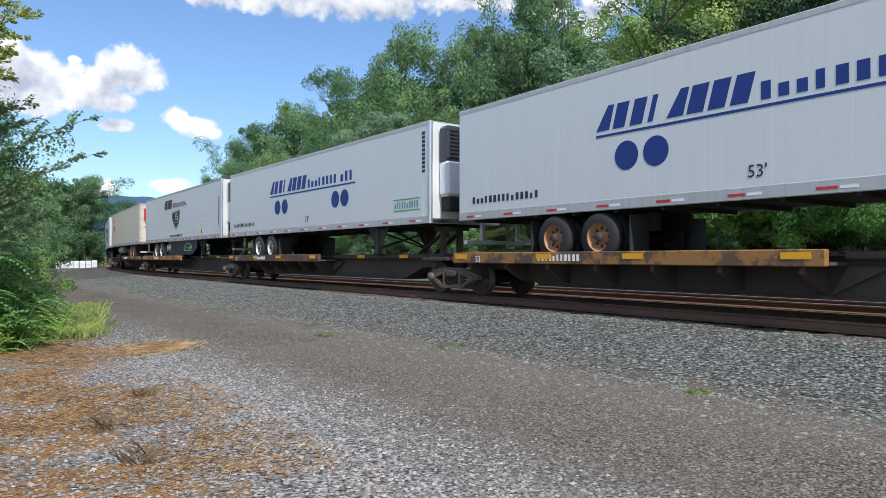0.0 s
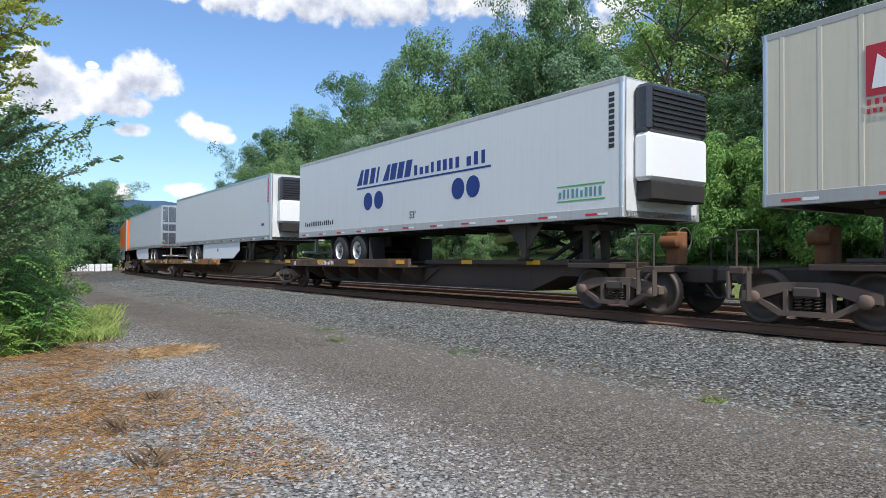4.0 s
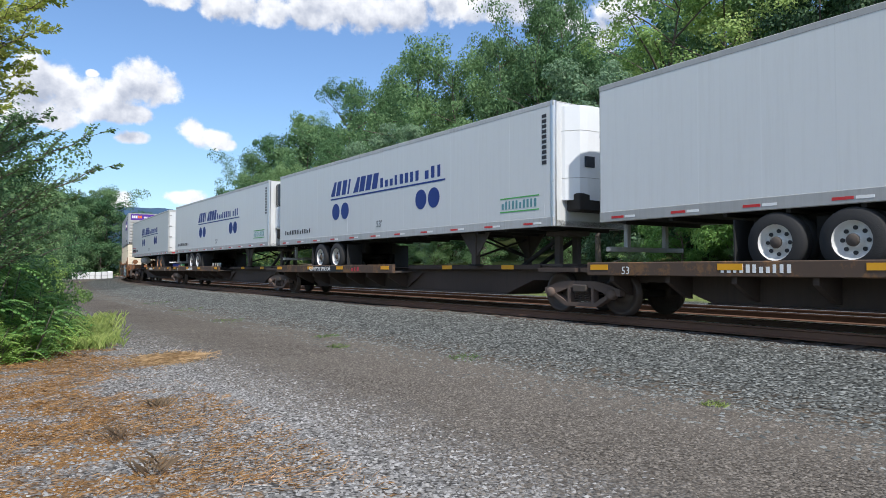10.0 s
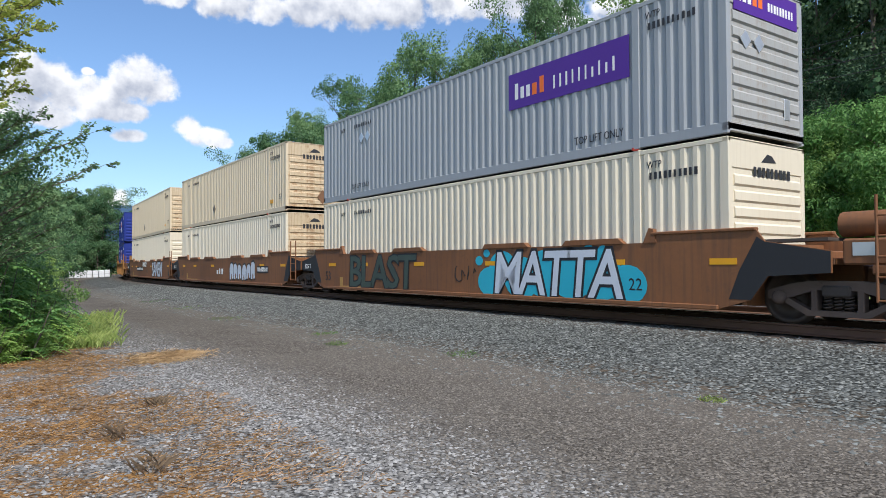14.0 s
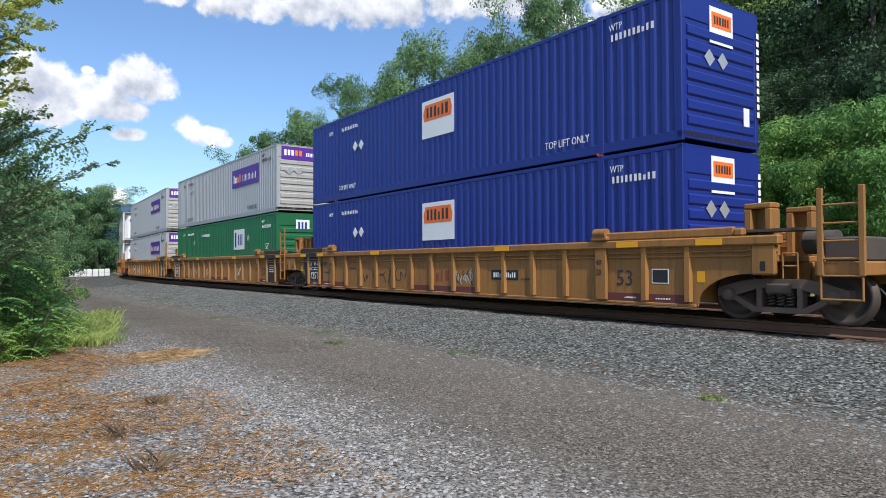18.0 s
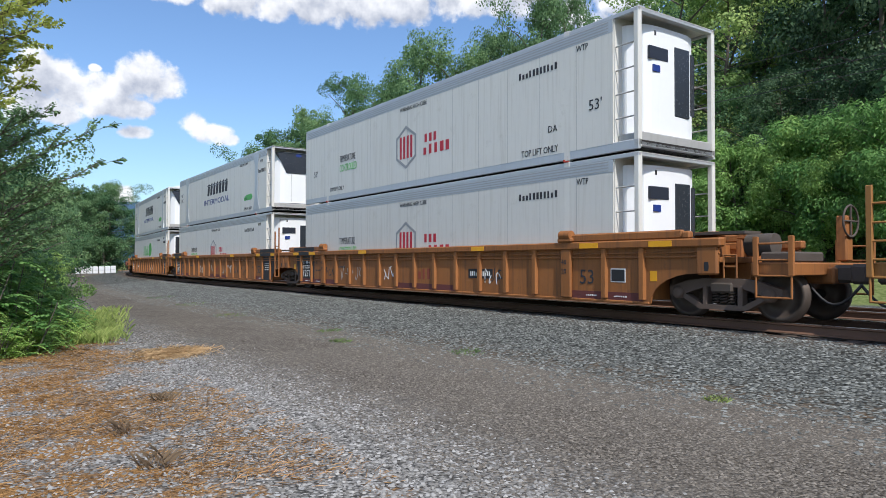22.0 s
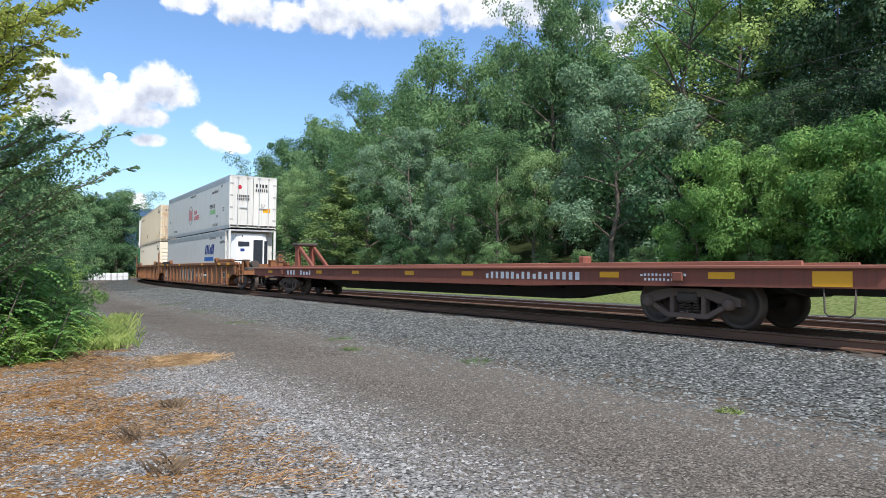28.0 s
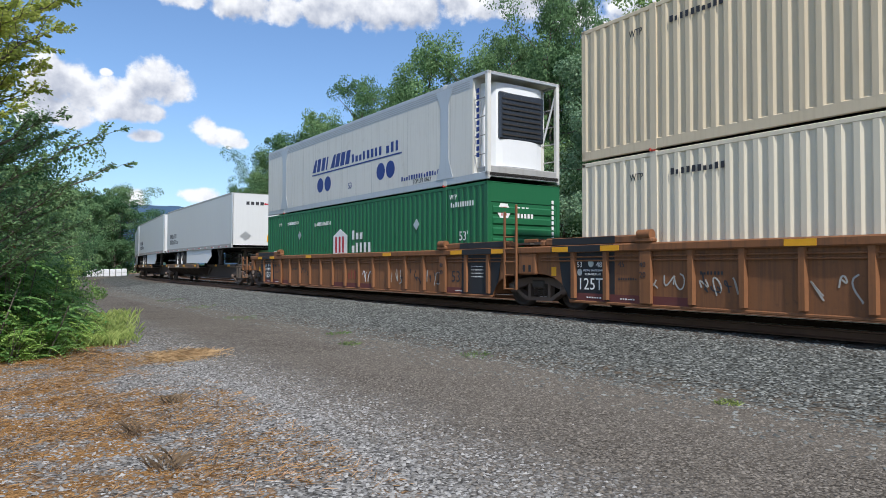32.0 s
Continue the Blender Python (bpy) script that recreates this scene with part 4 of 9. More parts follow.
def leafy_tree(name, label, foot, crown, tips, reach, leaf, material, seed, sub_twigs=7):
    """A trunk whose boughs reach out to bearings and elevations at a distance; twigs carry leaves in two rows."""
    rnd = random.Random(seed)
    root = thing(name, label, "tree", "trees beside the lane")
    fx, fy = foot
    fz = height_at(fx, fy)
    wood, V, F = Shape(), [], []
    wood.tube((0, 0, -0.3), (0.05, 0.05, crown * 0.5), 0.10, 8, 0.07, caps=False).tube((0.05, 0.05, crown * 0.5), (0.15, 0.1, crown), 0.07, 7, 0.03, caps=False)

    def leaves(p, q, n, size):
        d0 = (q - p).normalized()
        side = d0.cross(Vector((rnd.gauss(0, 0.35), rnd.gauss(0, 0.35), 1))).normalized()
        for i in range(n):
            for sg in (-1, 1):
                b = p.lerp(q, (i + rnd.uniform(0.2, 0.8)) / n)
                d = (d0 * 0.7 + side * sg + Vector((0, 0, rnd.uniform(-0.55, 0.1)))).normalized()
                w = d.cross(side.cross(d0) + Vector((rnd.gauss(0, 0.6), rnd.gauss(0, 0.6), rnd.gauss(0, 0.4)))).normalized()
                ln = size * rnd.uniform(0.65, 1.25) * (1 - 0.35 * i / n)
                m = len(V)
                V.extend([tuple(b), tuple(b + d * ln * 0.45 + w * ln * 0.26), tuple(b + d * ln), tuple(b + d * ln * 0.45 - w * ln * 0.26)])
                F.extend([(m, m + 1, m + 2), (m, m + 2, m + 3)])

    for a, el in tips:
        r = reach * rnd.uniform(0.93, 1.1)
        tip = Vector((r * math.sin(radians(a)) - fx, r * math.cos(radians(a)) - fy, r * math.tan(radians(el)) + EYE_Z - fz))
        base = Vector((0.05, 0.05, min(crown * 0.95, max(0.5, tip.z - 0.75 * Vector((tip.x, tip.y)).length))))
        prev = base
        n = 8
        for i in range(1, n + 1):
            u = i / n
            c = base.lerp(tip, u) + Vector((rnd.gauss(0, 0.03), rnd.gauss(0, 0.03), (tip - base).length * 0.07 * math.sin(math.pi * u)))
            wood.tube(prev, c, 0.032 * (1.08 - u) + 0.004, 4, 0.032 * (1.08 - u - 1 / n) + 0.004, caps=False)
            if u > 0.3:
                ax = (c - prev).normalized()
                side = ax.cross(Vector((0, 0, 1))).normalized()
                for sg in (-1, 1):
                    ln = 0.62 * (1.15 - u * 0.75) * rnd.uniform(0.7, 1.2)
                    e = c + (ax * 0.75 + side * sg * rnd.uniform(0.5, 1.0) + Vector((0, 0, rnd.uniform(-0.3, 0.45)))) * ln
                    wood.tube(c, e, 0.008, 3, 0.003, caps=False)
                    leaves(c, e, sub_twigs, leaf)
                    for v in (0.35, 0.7):
                        b = c.lerp(e, v)
                        g = b + (ax * rnd.uniform(0.1, 0.8) - side * sg * rnd.uniform(-0.3, 0.7) + Vector((0, 0, rnd.uniform(-0.4, 0.5)))) * ln * 0.55
                        leaves(b, g, sub_twigs - 2, leaf * 0.92)
                leaves(prev, c, 3, leaf)
            prev = c
    part("trunk", wood, BARK, root)
    part("crown", mesh_from("crown", np.array(V), np.array(F), material), material, root)
    root.matrix_basis = pose(fx, fy, fz)
    return root


def build_left_thicket():
    rnd = random.Random(17)

    def polar(a, r):
        return r * math.sin(radians(a)), r * math.cos(radians(a))
    near = frond_bush("sumac_bush", "green sumac thicket beside the lane", 2.3, 1.2, LEAF_LIGHT, 31, 30, 15, 0.12, "bushes beside the lane", 11, 0.5)
    bright = frond_bush("sumac_bush", "light green young sumac at the lane's edge, its colour lifted against shade", 1.35, 0.8, LEAF_YOUNG_LIFTED, 32, 40, 12, 0.085, "bushes beside the lane", 12, 0.42)
    elm = tree_kind("elm_tree", "elm with small toothed leaves and outstretched twigs", 6.4, 2.5, 0.03, LEAF_DARK, 33, 110, 150, 0.085, "round", 0.15, "trees beside the lane")
    elm["category"] = "tree"
    locust = tree_kind("locust_bush", "dense bright green young locust bush beside the lane", 2.0, 1.15, 0.02, LEAF_LIGHT, 35, 90, 200, 0.05, "round", 0.3, "bushes beside the lane")
    locust["category"] = "bush"
    fruit = mat("sumac_fruit", (0.20, 0.035, 0.02), 0.9, vary=0.3, bump=0.5)
    for k, (a, r, size) in enumerate(((-34.9, 15.0, 1.1), (-34.0, 16.6, 0.9), (-36.6, 13.6, 1.2), (-33.2, 19.0, 0.8))):
        o = place(near, *polar(a, r), size, rnd)
        if k in (0, 2):
            for q in range(5):
                c = Vector((rnd.gauss(0.2, 0.35), rnd.gauss(-0.4, 0.3), rnd.uniform(1.5, 2.2))) * size
                part("fruit_cone", Shape().lathe([(0.015, 0), (0.045, 0.05), (0.04, 0.13), (0.01, 0.2)], 7, "z", tuple(c)), fruit, o, "dark red fruit cone")
    for a, r, size in ((-32.0, 15.2, 1.0), (-33.2, 14.4, 0.95), (-31.2, 16.6, 0.85), (-34.6, 13.8, 0.95), (-31.6, 18.0, 0.95), (-33.7, 13.5, 0.8), (-32.5, 13.9, 0.82), (-31.5, 14.5, 0.8), (-35.2, 13.2, 0.9)):
        place(bright, *polar(a, r), size, rnd)
    for a, r, size in ((-32.4, 16.4, 0.74), (-31.2, 18.8, 0.62), (-33.8, 15.6, 0.8), (-32.2, 21.0, 0.8), (-31.8, 24.0, 0.8), (-31.4, 29.0, 0.9)):
        place(locust, *polar(a, r), size, rnd)
    for a, r, el in ((-37.2, 17.0, 12.5), (-35.4, 19.0, 9.5), (-33.8, 22.0, 7.2), (-32.9, 26.0, 5.4), (-32.0, 34.0, 4.4), (-31.4, 44.0, 4.2)):
        x, y = polar(a, r)
        place(elm, x, y, (r * math.tan(radians(el)) + EYE_Z) / 6.3, rnd)
    leafy_tree("elm_tree", "tall elm whose sunlit boughs hang over the lane", polar(-39.0, 12.6), 6.6, ((-34.2, 17.9), (-32.1, 18.0), (-30.9, 18.8), (-29.6, 19.4), (-32.7, 15.8), (-31.2, 16.8), (-33.4, 14.1), (-32.0, 14.0), (-34.1, 12.6), (-32.4, 12.5), (-34.1, 16.3), (-35.8, 14.6), (-35.5, 17.2), (-34.0, 11.0), (-35.7, 11.9), (-33.3, 17.3), (-31.7, 15.5), (-33.9, 14.9)), 12.2, 0.10, LEAF_OLIVE, 34)
    leafy_tree("elm_tree", "young elm with long leafy boughs stretched over the lane", polar(-37.0, 13.0), 4.2, ((-27.0, 10.2), (-26.6, 7.7), (-31.0, 10.8), (-30.8, 9.5), (-29.2, 6.5), (-32.2, 7.2), (-33.6, 7.8), (-30.6, 5.2), (-32.6, 8.7), (-29.2, 5.1), (-31.3, 3.1), (-33.5, 5.4), (-29.5, 3.1), (-35.2, 7.0), (-32.4, 4.8), (-33.8, 3.1), (-31.8, 1.5), (-30.2, 1.8)), 13.0, 0.085, LEAF_DARK, 37)


build_left_thicket()


def grass_patch(name, label, spot, count, length, color, color2, seed, lean=0.5, width=0.006):
    rnd = random.Random(seed)
    P = []
    while len(P) < count:
        q = spot(rnd)
        if q is not None:
            P.append(q)
    P = np.array(P)
    Z, _ = surface(P[:, 0], P[:, 1])
    V, F = [], []
    for (x, y), z in zip(P.tolist(), Z.tolist()):
        a = rnd.uniform(0, 6.283)
        h = length * rnd.uniform(0.5, 1.2)
        dx, dy = math.cos(a) * h * lean * rnd.random(), math.sin(a) * h * lean * rnd.random()
        wx, wy = -math.sin(a) * width, math.cos(a) * width
        up = h / (1 + 0.8 * lean)
        n = len(V)
        V += [(x - wx, y - wy, z), (x + wx, y + wy, z), (x + dx * 0.5 + wx * 0.7, y + dy * 0.5 + wy * 0.7, z + up * 0.65), (x + dx, y + dy, z + up * 0.9)]
        F += [(n, n + 1, n + 2), (n, n + 2, n + 3)]
    me = mesh_from(name, np.array(V), np.array(F), leaf_mat(name, color, color2, 0.25))
    return tagged(new(name, me), label, "grass", kind="stuff")


def build_grass():
    def disc(cx, cy, r):
        def f(rnd):
            a, q = rnd.uniform(0, 6.283), r * math.sqrt(rnd.random())
            return cx + math.cos(a) * q, cy + math.sin(a) * q * 1.4
        return f

    def verge(rnd):
        a = -30.4 + rnd.gauss(0, 2.1)
        if not -36 < a < -25.2:
            return None
        a, r = radians(a), 13.9 + rnd.random() ** 1.4 * (3.0 + max(0, a + 33) * 0.9) + abs(rnd.gauss(0, 0.3))
        return r * math.sin(a), r * math.cos(a)

    def stalks(rnd):
        return -1.25 + rnd.gauss(0, 0.32), 4.85 + rnd.gauss(0, 0.16)

    def straw(rnd):
        s, l = rnd.uniform(-3, 19), 9.7 + abs(rnd.gauss(0.5, 2.4))
        x, y, _ = line(s, -l)
        if y < 3.2 or rnd.random() > (l - 9.2) / 2.0 or noise.noise((x * 0.9, y * 0.9, 7.7)) + 0.5 * noise.noise((x * 3.1, y * 3.1, 2.7)) < rnd.gauss(-0.08, 0.15):
            return None
        return x, y

    def mat_edge(rnd):
        x, y = -4.6 + rnd.gauss(0, 0.26), 11.4 + rnd.gauss(0, 0.35)
        return x, y

    grass_patch("verge_grass", "fresh green grass at the foot of the bushes", verge, 16000, 0.36, (0.15, 0.235, 0.055), (0.34, 0.42, 0.14), 41, 0.6, 0.0045)
    grass_patch("straw_stalks", "long pale dry stalks lying on the gravel", stalks, 80, 0.12, (0.36, 0.23, 0.11), (0.56, 0.40, 0.21), 44, 2.2, 0.0016)
    grass_patch("dry_straw", "flattened dry straw on the gravel verge", straw, 46000, 0.075, (0.17, 0.088, 0.034), (0.50, 0.285, 0.11), 42, 2.2, 0.0019)
    grass_patch("straw_heap", "low heap of dry tan grass at the lane's edge", mat_edge, 3200, 0.12, (0.36, 0.23, 0.115), (0.56, 0.39, 0.21), 43, 1.9, 0.003)
    for i, (x, y, r) in enumerate(((0.3, 11.5, 0.28), (2.97, 7.62, 0.13), (-2.65, 15.2, 0.3), (-6.3, 19.7, 0.5), (-9.5, 25, 0.6), (-2.1, 13.2, 0.2), (-12.5, 29.5, 0.6))):
        grass_patch("grass_tuft", "small green weed tuft at the edge of the ballast", disc(x, y, r), 120, 0.10, (0.10, 0.16, 0.04), (0.20, 0.26, 0.08), 50 + i, 1.3, 0.005)
    for i, (x, y) in enumerate(((-2.14, 5.0), (-2.82, 5.95), (-3.1, 7.4))):
        o = grass_patch("dead_weed", "brown dried weed standing in the gravel", disc(x, y, 0.10), 46, 0.24, (0.15, 0.105, 0.07), (0.30, 0.21, 0.13), 60 + i, 0.9, 0.0012)


build_grass()


# ---------------------------------------------------------------- distance
def build_distance():
    # the haze of distance is put into the ridge's blue base colour
    haze_tint = mat("far_hill_haze", (0.035, 0.085, 0.15), 1.0, vary=0.25, scale=0.03)
    V, F = [], []
    az = np.arange(-75, 60, 0.5)
    for i, a in enumerate(az):
        h = 235 + 30 * noise.noise((a * 0.08, 1.5, 0)) + 9 * noise.noise((a * 0.7, 4.5, 0)) - max(0, a + 24) * 3.0
        for k, (r, z) in enumerate(((2300, -5), (2500, h * 0.6), (2900, h), (3400, h * 0.4))):
            V.append((r * math.sin(radians(a)), r * math.cos(radians(a)), z))
        if i:
            n = len(V) - 8
            F += [(n + k, n + k + 1, n + k + 5, n + k + 4) for k in range(3)]
    me = bpy.data.meshes.new("distant_ridge")
    me.from_pydata(V, [], F)
    me.materials.append(haze_tint)
    me.polygons.foreach_set("use_smooth", [True] * len(F))
    tagged(new("backdrop", me), "wooded ridge on the horizon, haze put into its blue colour", "ridge", kind="structure")
    # white wrapped blocks in a row at the end of the lane
    white = mat("white_wrap", (0.72, 0.73, 0.74), 0.5, vary=0.12, scale=2, bump=0.4, bump_scale=6)
    base = None
    for k in range(7):
        x, y = -52.8 + k * 0.68, 96.4 + k * 0.36
        z = height_at(x, y)
        m = pose(x, y, z, 0, 0, 27 + (k % 3) * 4)
        if base is None:
            base = thing("white_block", "white wrapped block in a row across the lane's end", "block", "white blocks at the end of the lane")
            part("body", Shape().box(-0.35, 0.35, -0.35, 0.35, 0, 1.05, 0.07), white, base)
            part("seam", Shape().box(-0.355, 0.355, -0.355, 0.355, 0.5, 0.53, 0.0), mat("seam_grey", (0.35, 0.35, 0.36), 0.7), base)
            base.matrix_basis = m
        else:
            copy_thing(base, m)
    yel = thing("yellow_marker", "small yellow marker post beside the track", "marker")
    part("post", Shape().tube((0, 0, 0), (0, 0, 1.1), 0.16, 10, 0.10), mat("marker_yellow", (0.75, 0.55, 0.03), 0.5), yel)
    part("foot", Shape().lathe([(0.3, 0), (0.3, 0.08), (0.18, 0.12)], 12, "z"), mat("marker_base", (0.12, 0.12, 0.12), 0.8), yel)
    yel.matrix_basis = pose(-42.6, 99.5, height_at(-42.6, 99.5))


build_distance()


def build_wires():
    black = mat("wire", (0.03, 0.03, 0.03), 0.6)
    root = thing("power_lines", "three black overhead wires along the wooded bank", "wires")
    wood = mat("pole_wood", (0.17, 0.13, 0.10), 0.9, vary=0.3, bump=0.5)
    for l, z in ((13.6, 9.6), (14.0, 8.9), (14.4, 8.5)):
        sh = Shape()
        prev = None
        for s in np.arange(-160, 31, 2.0):
            x, y, _ = line(s, l)
            u = ((s + 160) % 47.5) / 47.5
            q = (x, y, z + 0.8 - 3.2 * u * (1 - u))
            if prev:
                sh.tube(prev, q, 0.016, 4, caps=False)
            prev = q
        part("wire", sh, black, root)
    for s in (-160, 30):
        x, y, th = line(s, 14.0)
        p = thing("utility_pole", "weathered wooden utility pole among the trees", "pole", "utility poles")
        part("pole", Shape().tube((0, 0, -0.5), (0, 0, 10.6), 0.15, 10, 0.10), wood, p)
        part("crossarm", Shape().box(-0.05, 0.05, -0.9, 0.9, 9.6, 9.72, 0.01), wood, p)
        p.matrix_basis = pose(x, y, height_at(x, y), 0, 0, math.degrees(th))


build_wires()


# ---------------------------------------------------------------- train: paint and steel
DARK = mat("dark_steel", (0.024, 0.021, 0.019), 0.85, vary=0.4, scale=4, spots=0.3, dirt=(0.06, 0.04, 0.027))
GRIME = mat("grimy_steel", (0.075, 0.06, 0.05), 0.85, vary=0.4, scale=5, spots=0.4, dirt=(0.14, 0.08, 0.045))
WHEEL = mat("wheel_steel", (0.11, 0.085, 0.07), 0.6, 0.5, vary=0.35, scale=6)
TREAD = mat("wheel_tread", (0.35, 0.33, 0.31), 0.3, 0.9)
YPAINT = mat("reflector_yellow", (0.78, 0.37, 0.012), 0.45, vary=0.1)
ORANGE_CAR = mat("car_yellow", (0.31, 0.142, 0.034), 0.65, vary=0.28, scale=2.4, streaks=0.7, dirt=(0.12, 0.062, 0.03), spots=0.35, spread=0.12)
RUST_CAR = mat("car_orange_brown", (0.30, 0.112, 0.028), 0.7, vary=0.3, scale=2.4, streaks=0.75, dirt=(0.10, 0.048, 0.026), spots=0.4, spread=0.12)
BROWN_CAR = mat("car_brown", (0.205, 0.084, 0.031), 0.7, vary=0.4, scale=1.6, streaks=0.7, dirt=(0.085, 0.05, 0.033), spots=0.35)
OLD_CAR = mat("car_rusty", (0.225, 0.092, 0.034), 0.75, vary=0.35, scale=2.4, streaks=0.8, dirt=(0.085, 0.045, 0.028), spots=0.5, spread=0.12)
RED_DECK = mat("flatcar_faded_red", (0.30, 0.115, 0.075), 0.8, vary=0.3, scale=2, streaks=0.3, dirt=(0.2, 0.09, 0.06), spots=0.35)
RED_CAR = mat("flatcar_red", (0.215, 0.068, 0.042), 0.75, vary=0.25, scale=2, streaks=0.5, dirt=(0.10, 0.05, 0.035), spots=0.3)
SPINE_LIP = mat("spine_deck_tan", (0.10, 0.062, 0.04), 0.75, vary=0.3, scale=0.7, spots=0.8, dirt=(0.36, 0.17, 0.045), spread=0.3, wear=(0.47, 0.53))
SPINE_LIP2 = mat("spine_deck_rust", (0.085, 0.055, 0.038), 0.8, vary=0.3, scale=0.8, spots=0.7, dirt=(0.24, 0.12, 0.045), spread=0.3, wear=(0.52, 0.60))
SPINE = mat("spine_brown", (0.064, 0.045, 0.035), 0.85, vary=0.35, scale=2, streaks=0.4, dirt=(0.03, 0.025, 0.02), spots=0.35)
SPINE2 = mat("spine_orange_brown", (0.115, 0.066, 0.036), 0.8, vary=0.35, scale=2, streaks=0.6, dirt=(0.06, 0.04, 0.03), spots=0.35)
BLACK = mat("black_paint", (0.02, 0.02, 0.022), 0.6, vary=0.2)
WHITE = mat("white_paint", (0.78, 0.79, 0.80), 0.5, vary=0.06, scale=1.2)
INK_WHITE = mat("lettering_white", (0.80, 0.80, 0.78), 0.6, vary=0.15)
INK_BLACK = mat("lettering_black", (0.03, 0.03, 0.035), 0.6, vary=0.2)
INK_BLUE = mat("lettering_blue", (0.012, 0.035, 0.20), 0.5, vary=0.1)
INK_GREEN = mat("lettering_green", (0.10, 0.42, 0.10), 0.5)
INK_RED = mat("lettering_red", (0.45, 0.02, 0.035), 0.5)
PURPLE = mat("panel_purple", (0.085, 0.02, 0.27), 0.5, vary=0.1)
INK_ORANGE = mat("lettering_orange", (0.85, 0.17, 0.02), 0.5)
REFLECT_R = mat("reflective_red", (0.55, 0.03, 0.03), 0.35)
RUBBER = mat("tyre_rubber", (0.022, 0.022, 0.023), 0.85, vary=0.3, bump=0.3)
RIM = mat("wheel_white", (0.66, 0.65, 0.62), 0.5, vary=0.2, scale=8, spots=0.3, dirt=(0.20, 0.12, 0.07))
RIM_RUST = mat("wheel_rusty", (0.40, 0.20, 0.09), 0.7, vary=0.3, scale=8, spots=0.4, dirt=(0.5, 0.48, 0.44))
ALU = mat("aluminium", (0.62, 0.63, 0.64), 0.38, 0.85, vary=0.1, scale=3, spots=0.15)
RAIL_PALE = mat("rail_pale", (0.50, 0.50, 0.49), 0.55, 0.2, vary=0.15, scale=2, streaks=0.4, dirt=(0.25, 0.22, 0.18))
ALU_DULL = mat("dull_aluminium", (0.42, 0.415, 0.40), 0.55, 0.2, vary=0.15, scale=3, streaks=0.25, dirt=(0.2, 0.17, 0.13))
TR_WHITE = mat("trailer_white", (0.66, 0.67, 0.665), 0.42, vary=0.05, scale=0.8, streaks=0.16, dirt=(0.42, 0.40, 0.36), spread=0.1)
TR_CREAM = mat("trailer_cream", (0.62, 0.57, 0.45), 0.5, vary=0.08, scale=0.8, streaks=0.3, dirt=(0.36, 0.30, 0.20))
TR_ORANGE = mat("trailer_orange", (0.74, 0.145, 0.012), 0.5, vary=0.10, scale=0.7, streaks=0.25, dirt=(0.42, 0.09, 0.015))
TR_GREY = mat("trailer_grey", (0.33, 0.322, 0.30), 0.45, vary=0.08, scale=1, streaks=0.2, dirt=(0.30, 0.28, 0.25))
CREAM_PANEL = mat("skirt_cream", (0.60, 0.58, 0.47), 0.5, vary=0.08)
NAVY = mat("skirt_navy", (0.018, 0.022, 0.035), 0.5, vary=0.2)
BX_GREY = mat("container_grey", (0.33, 0.35, 0.37), 0.55, vary=0.08, scale=1, streaks=0.2, dirt=(0.24, 0.23, 0.21))
BX_CREAM = mat("container_cream", (0.66, 0.55, 0.385), 0.55, vary=0.08, scale=1, streaks=0.28, dirt=(0.36, 0.25, 0.13))
BX_PALE = mat("container_pale_cream", (0.72, 0.645, 0.50), 0.55, vary=0.06, scale=1, streaks=0.22, dirt=(0.45, 0.35, 0.22))
BX_RUSTY = mat("container_rusty_cream", (0.58, 0.46, 0.30), 0.6, vary=0.18, scale=1.4, streaks=0.6, dirt=(0.27, 0.115, 0.035), spots=0.75, wear=(0.50, 0.66))
BX_GREY_END = mat("container_grey_end", (0.37, 0.37, 0.355), 0.6, vary=0.12, scale=1.4, streaks=0.4, dirt=(0.25, 0.17, 0.095), spots=0.5, wear=(0.54, 0.70))
BX_BLUE = mat("container_blue", (0.008, 0.024, 0.20), 0.45, vary=0.08, scale=1, streaks=0.12, dirt=(0.05, 0.07, 0.20))
BX_GREEN = mat("container_green", (0.011, 0.12, 0.045), 0.5, vary=0.1, scale=1, streaks=0.2, dirt=(0.05, 0.13, 0.07))
BX_WHITE = mat("container_white", (0.655, 0.64, 0.595), 0.45, vary=0.07, scale=1, streaks=0.42, dirt=(0.40, 0.365, 0.30), spots=0.22, spread=0.08)
BX_SILVER = mat("container_silver", (0.50, 0.52, 0.54), 0.4, 0.3, vary=0.08, scale=1, streaks=0.2, dirt=(0.32, 0.31, 0.29))
GLASSY = mat("reefer_dark_panel", (0.03, 0.035, 0.045), 0.25, vary=0.1)
TIN = mat("placard_silver", (0.60, 0.61, 0.62), 0.35, 0.6)

Y_NEAR = -1.30        # the side that faces the lane


def disc_pts(cx, cz, r, n=24, sx=1.0):
    return [(cx + math.cos(2 * math.pi * i / n) * r * sx, cz + math.sin(2 * math.pi * i / n) * r) for i in range(n)]


def flat(sh, pts, y, thick=0.004):
    """A painted shape on the near side: a polygon in x, z."""
    return sh.prism(pts, "y", y - thick, y)


def flat_end(sh, pts, x, thick=0.004):
    """A painted shape on the leading end: a polygon in y, z."""
    return sh.prism(pts, "x", x, x + thick)


def bar(sh, x0, x1, z0, z1, y, thick=0.004):
    return sh.box(x0, x1, y - thick, y, z0, z1)


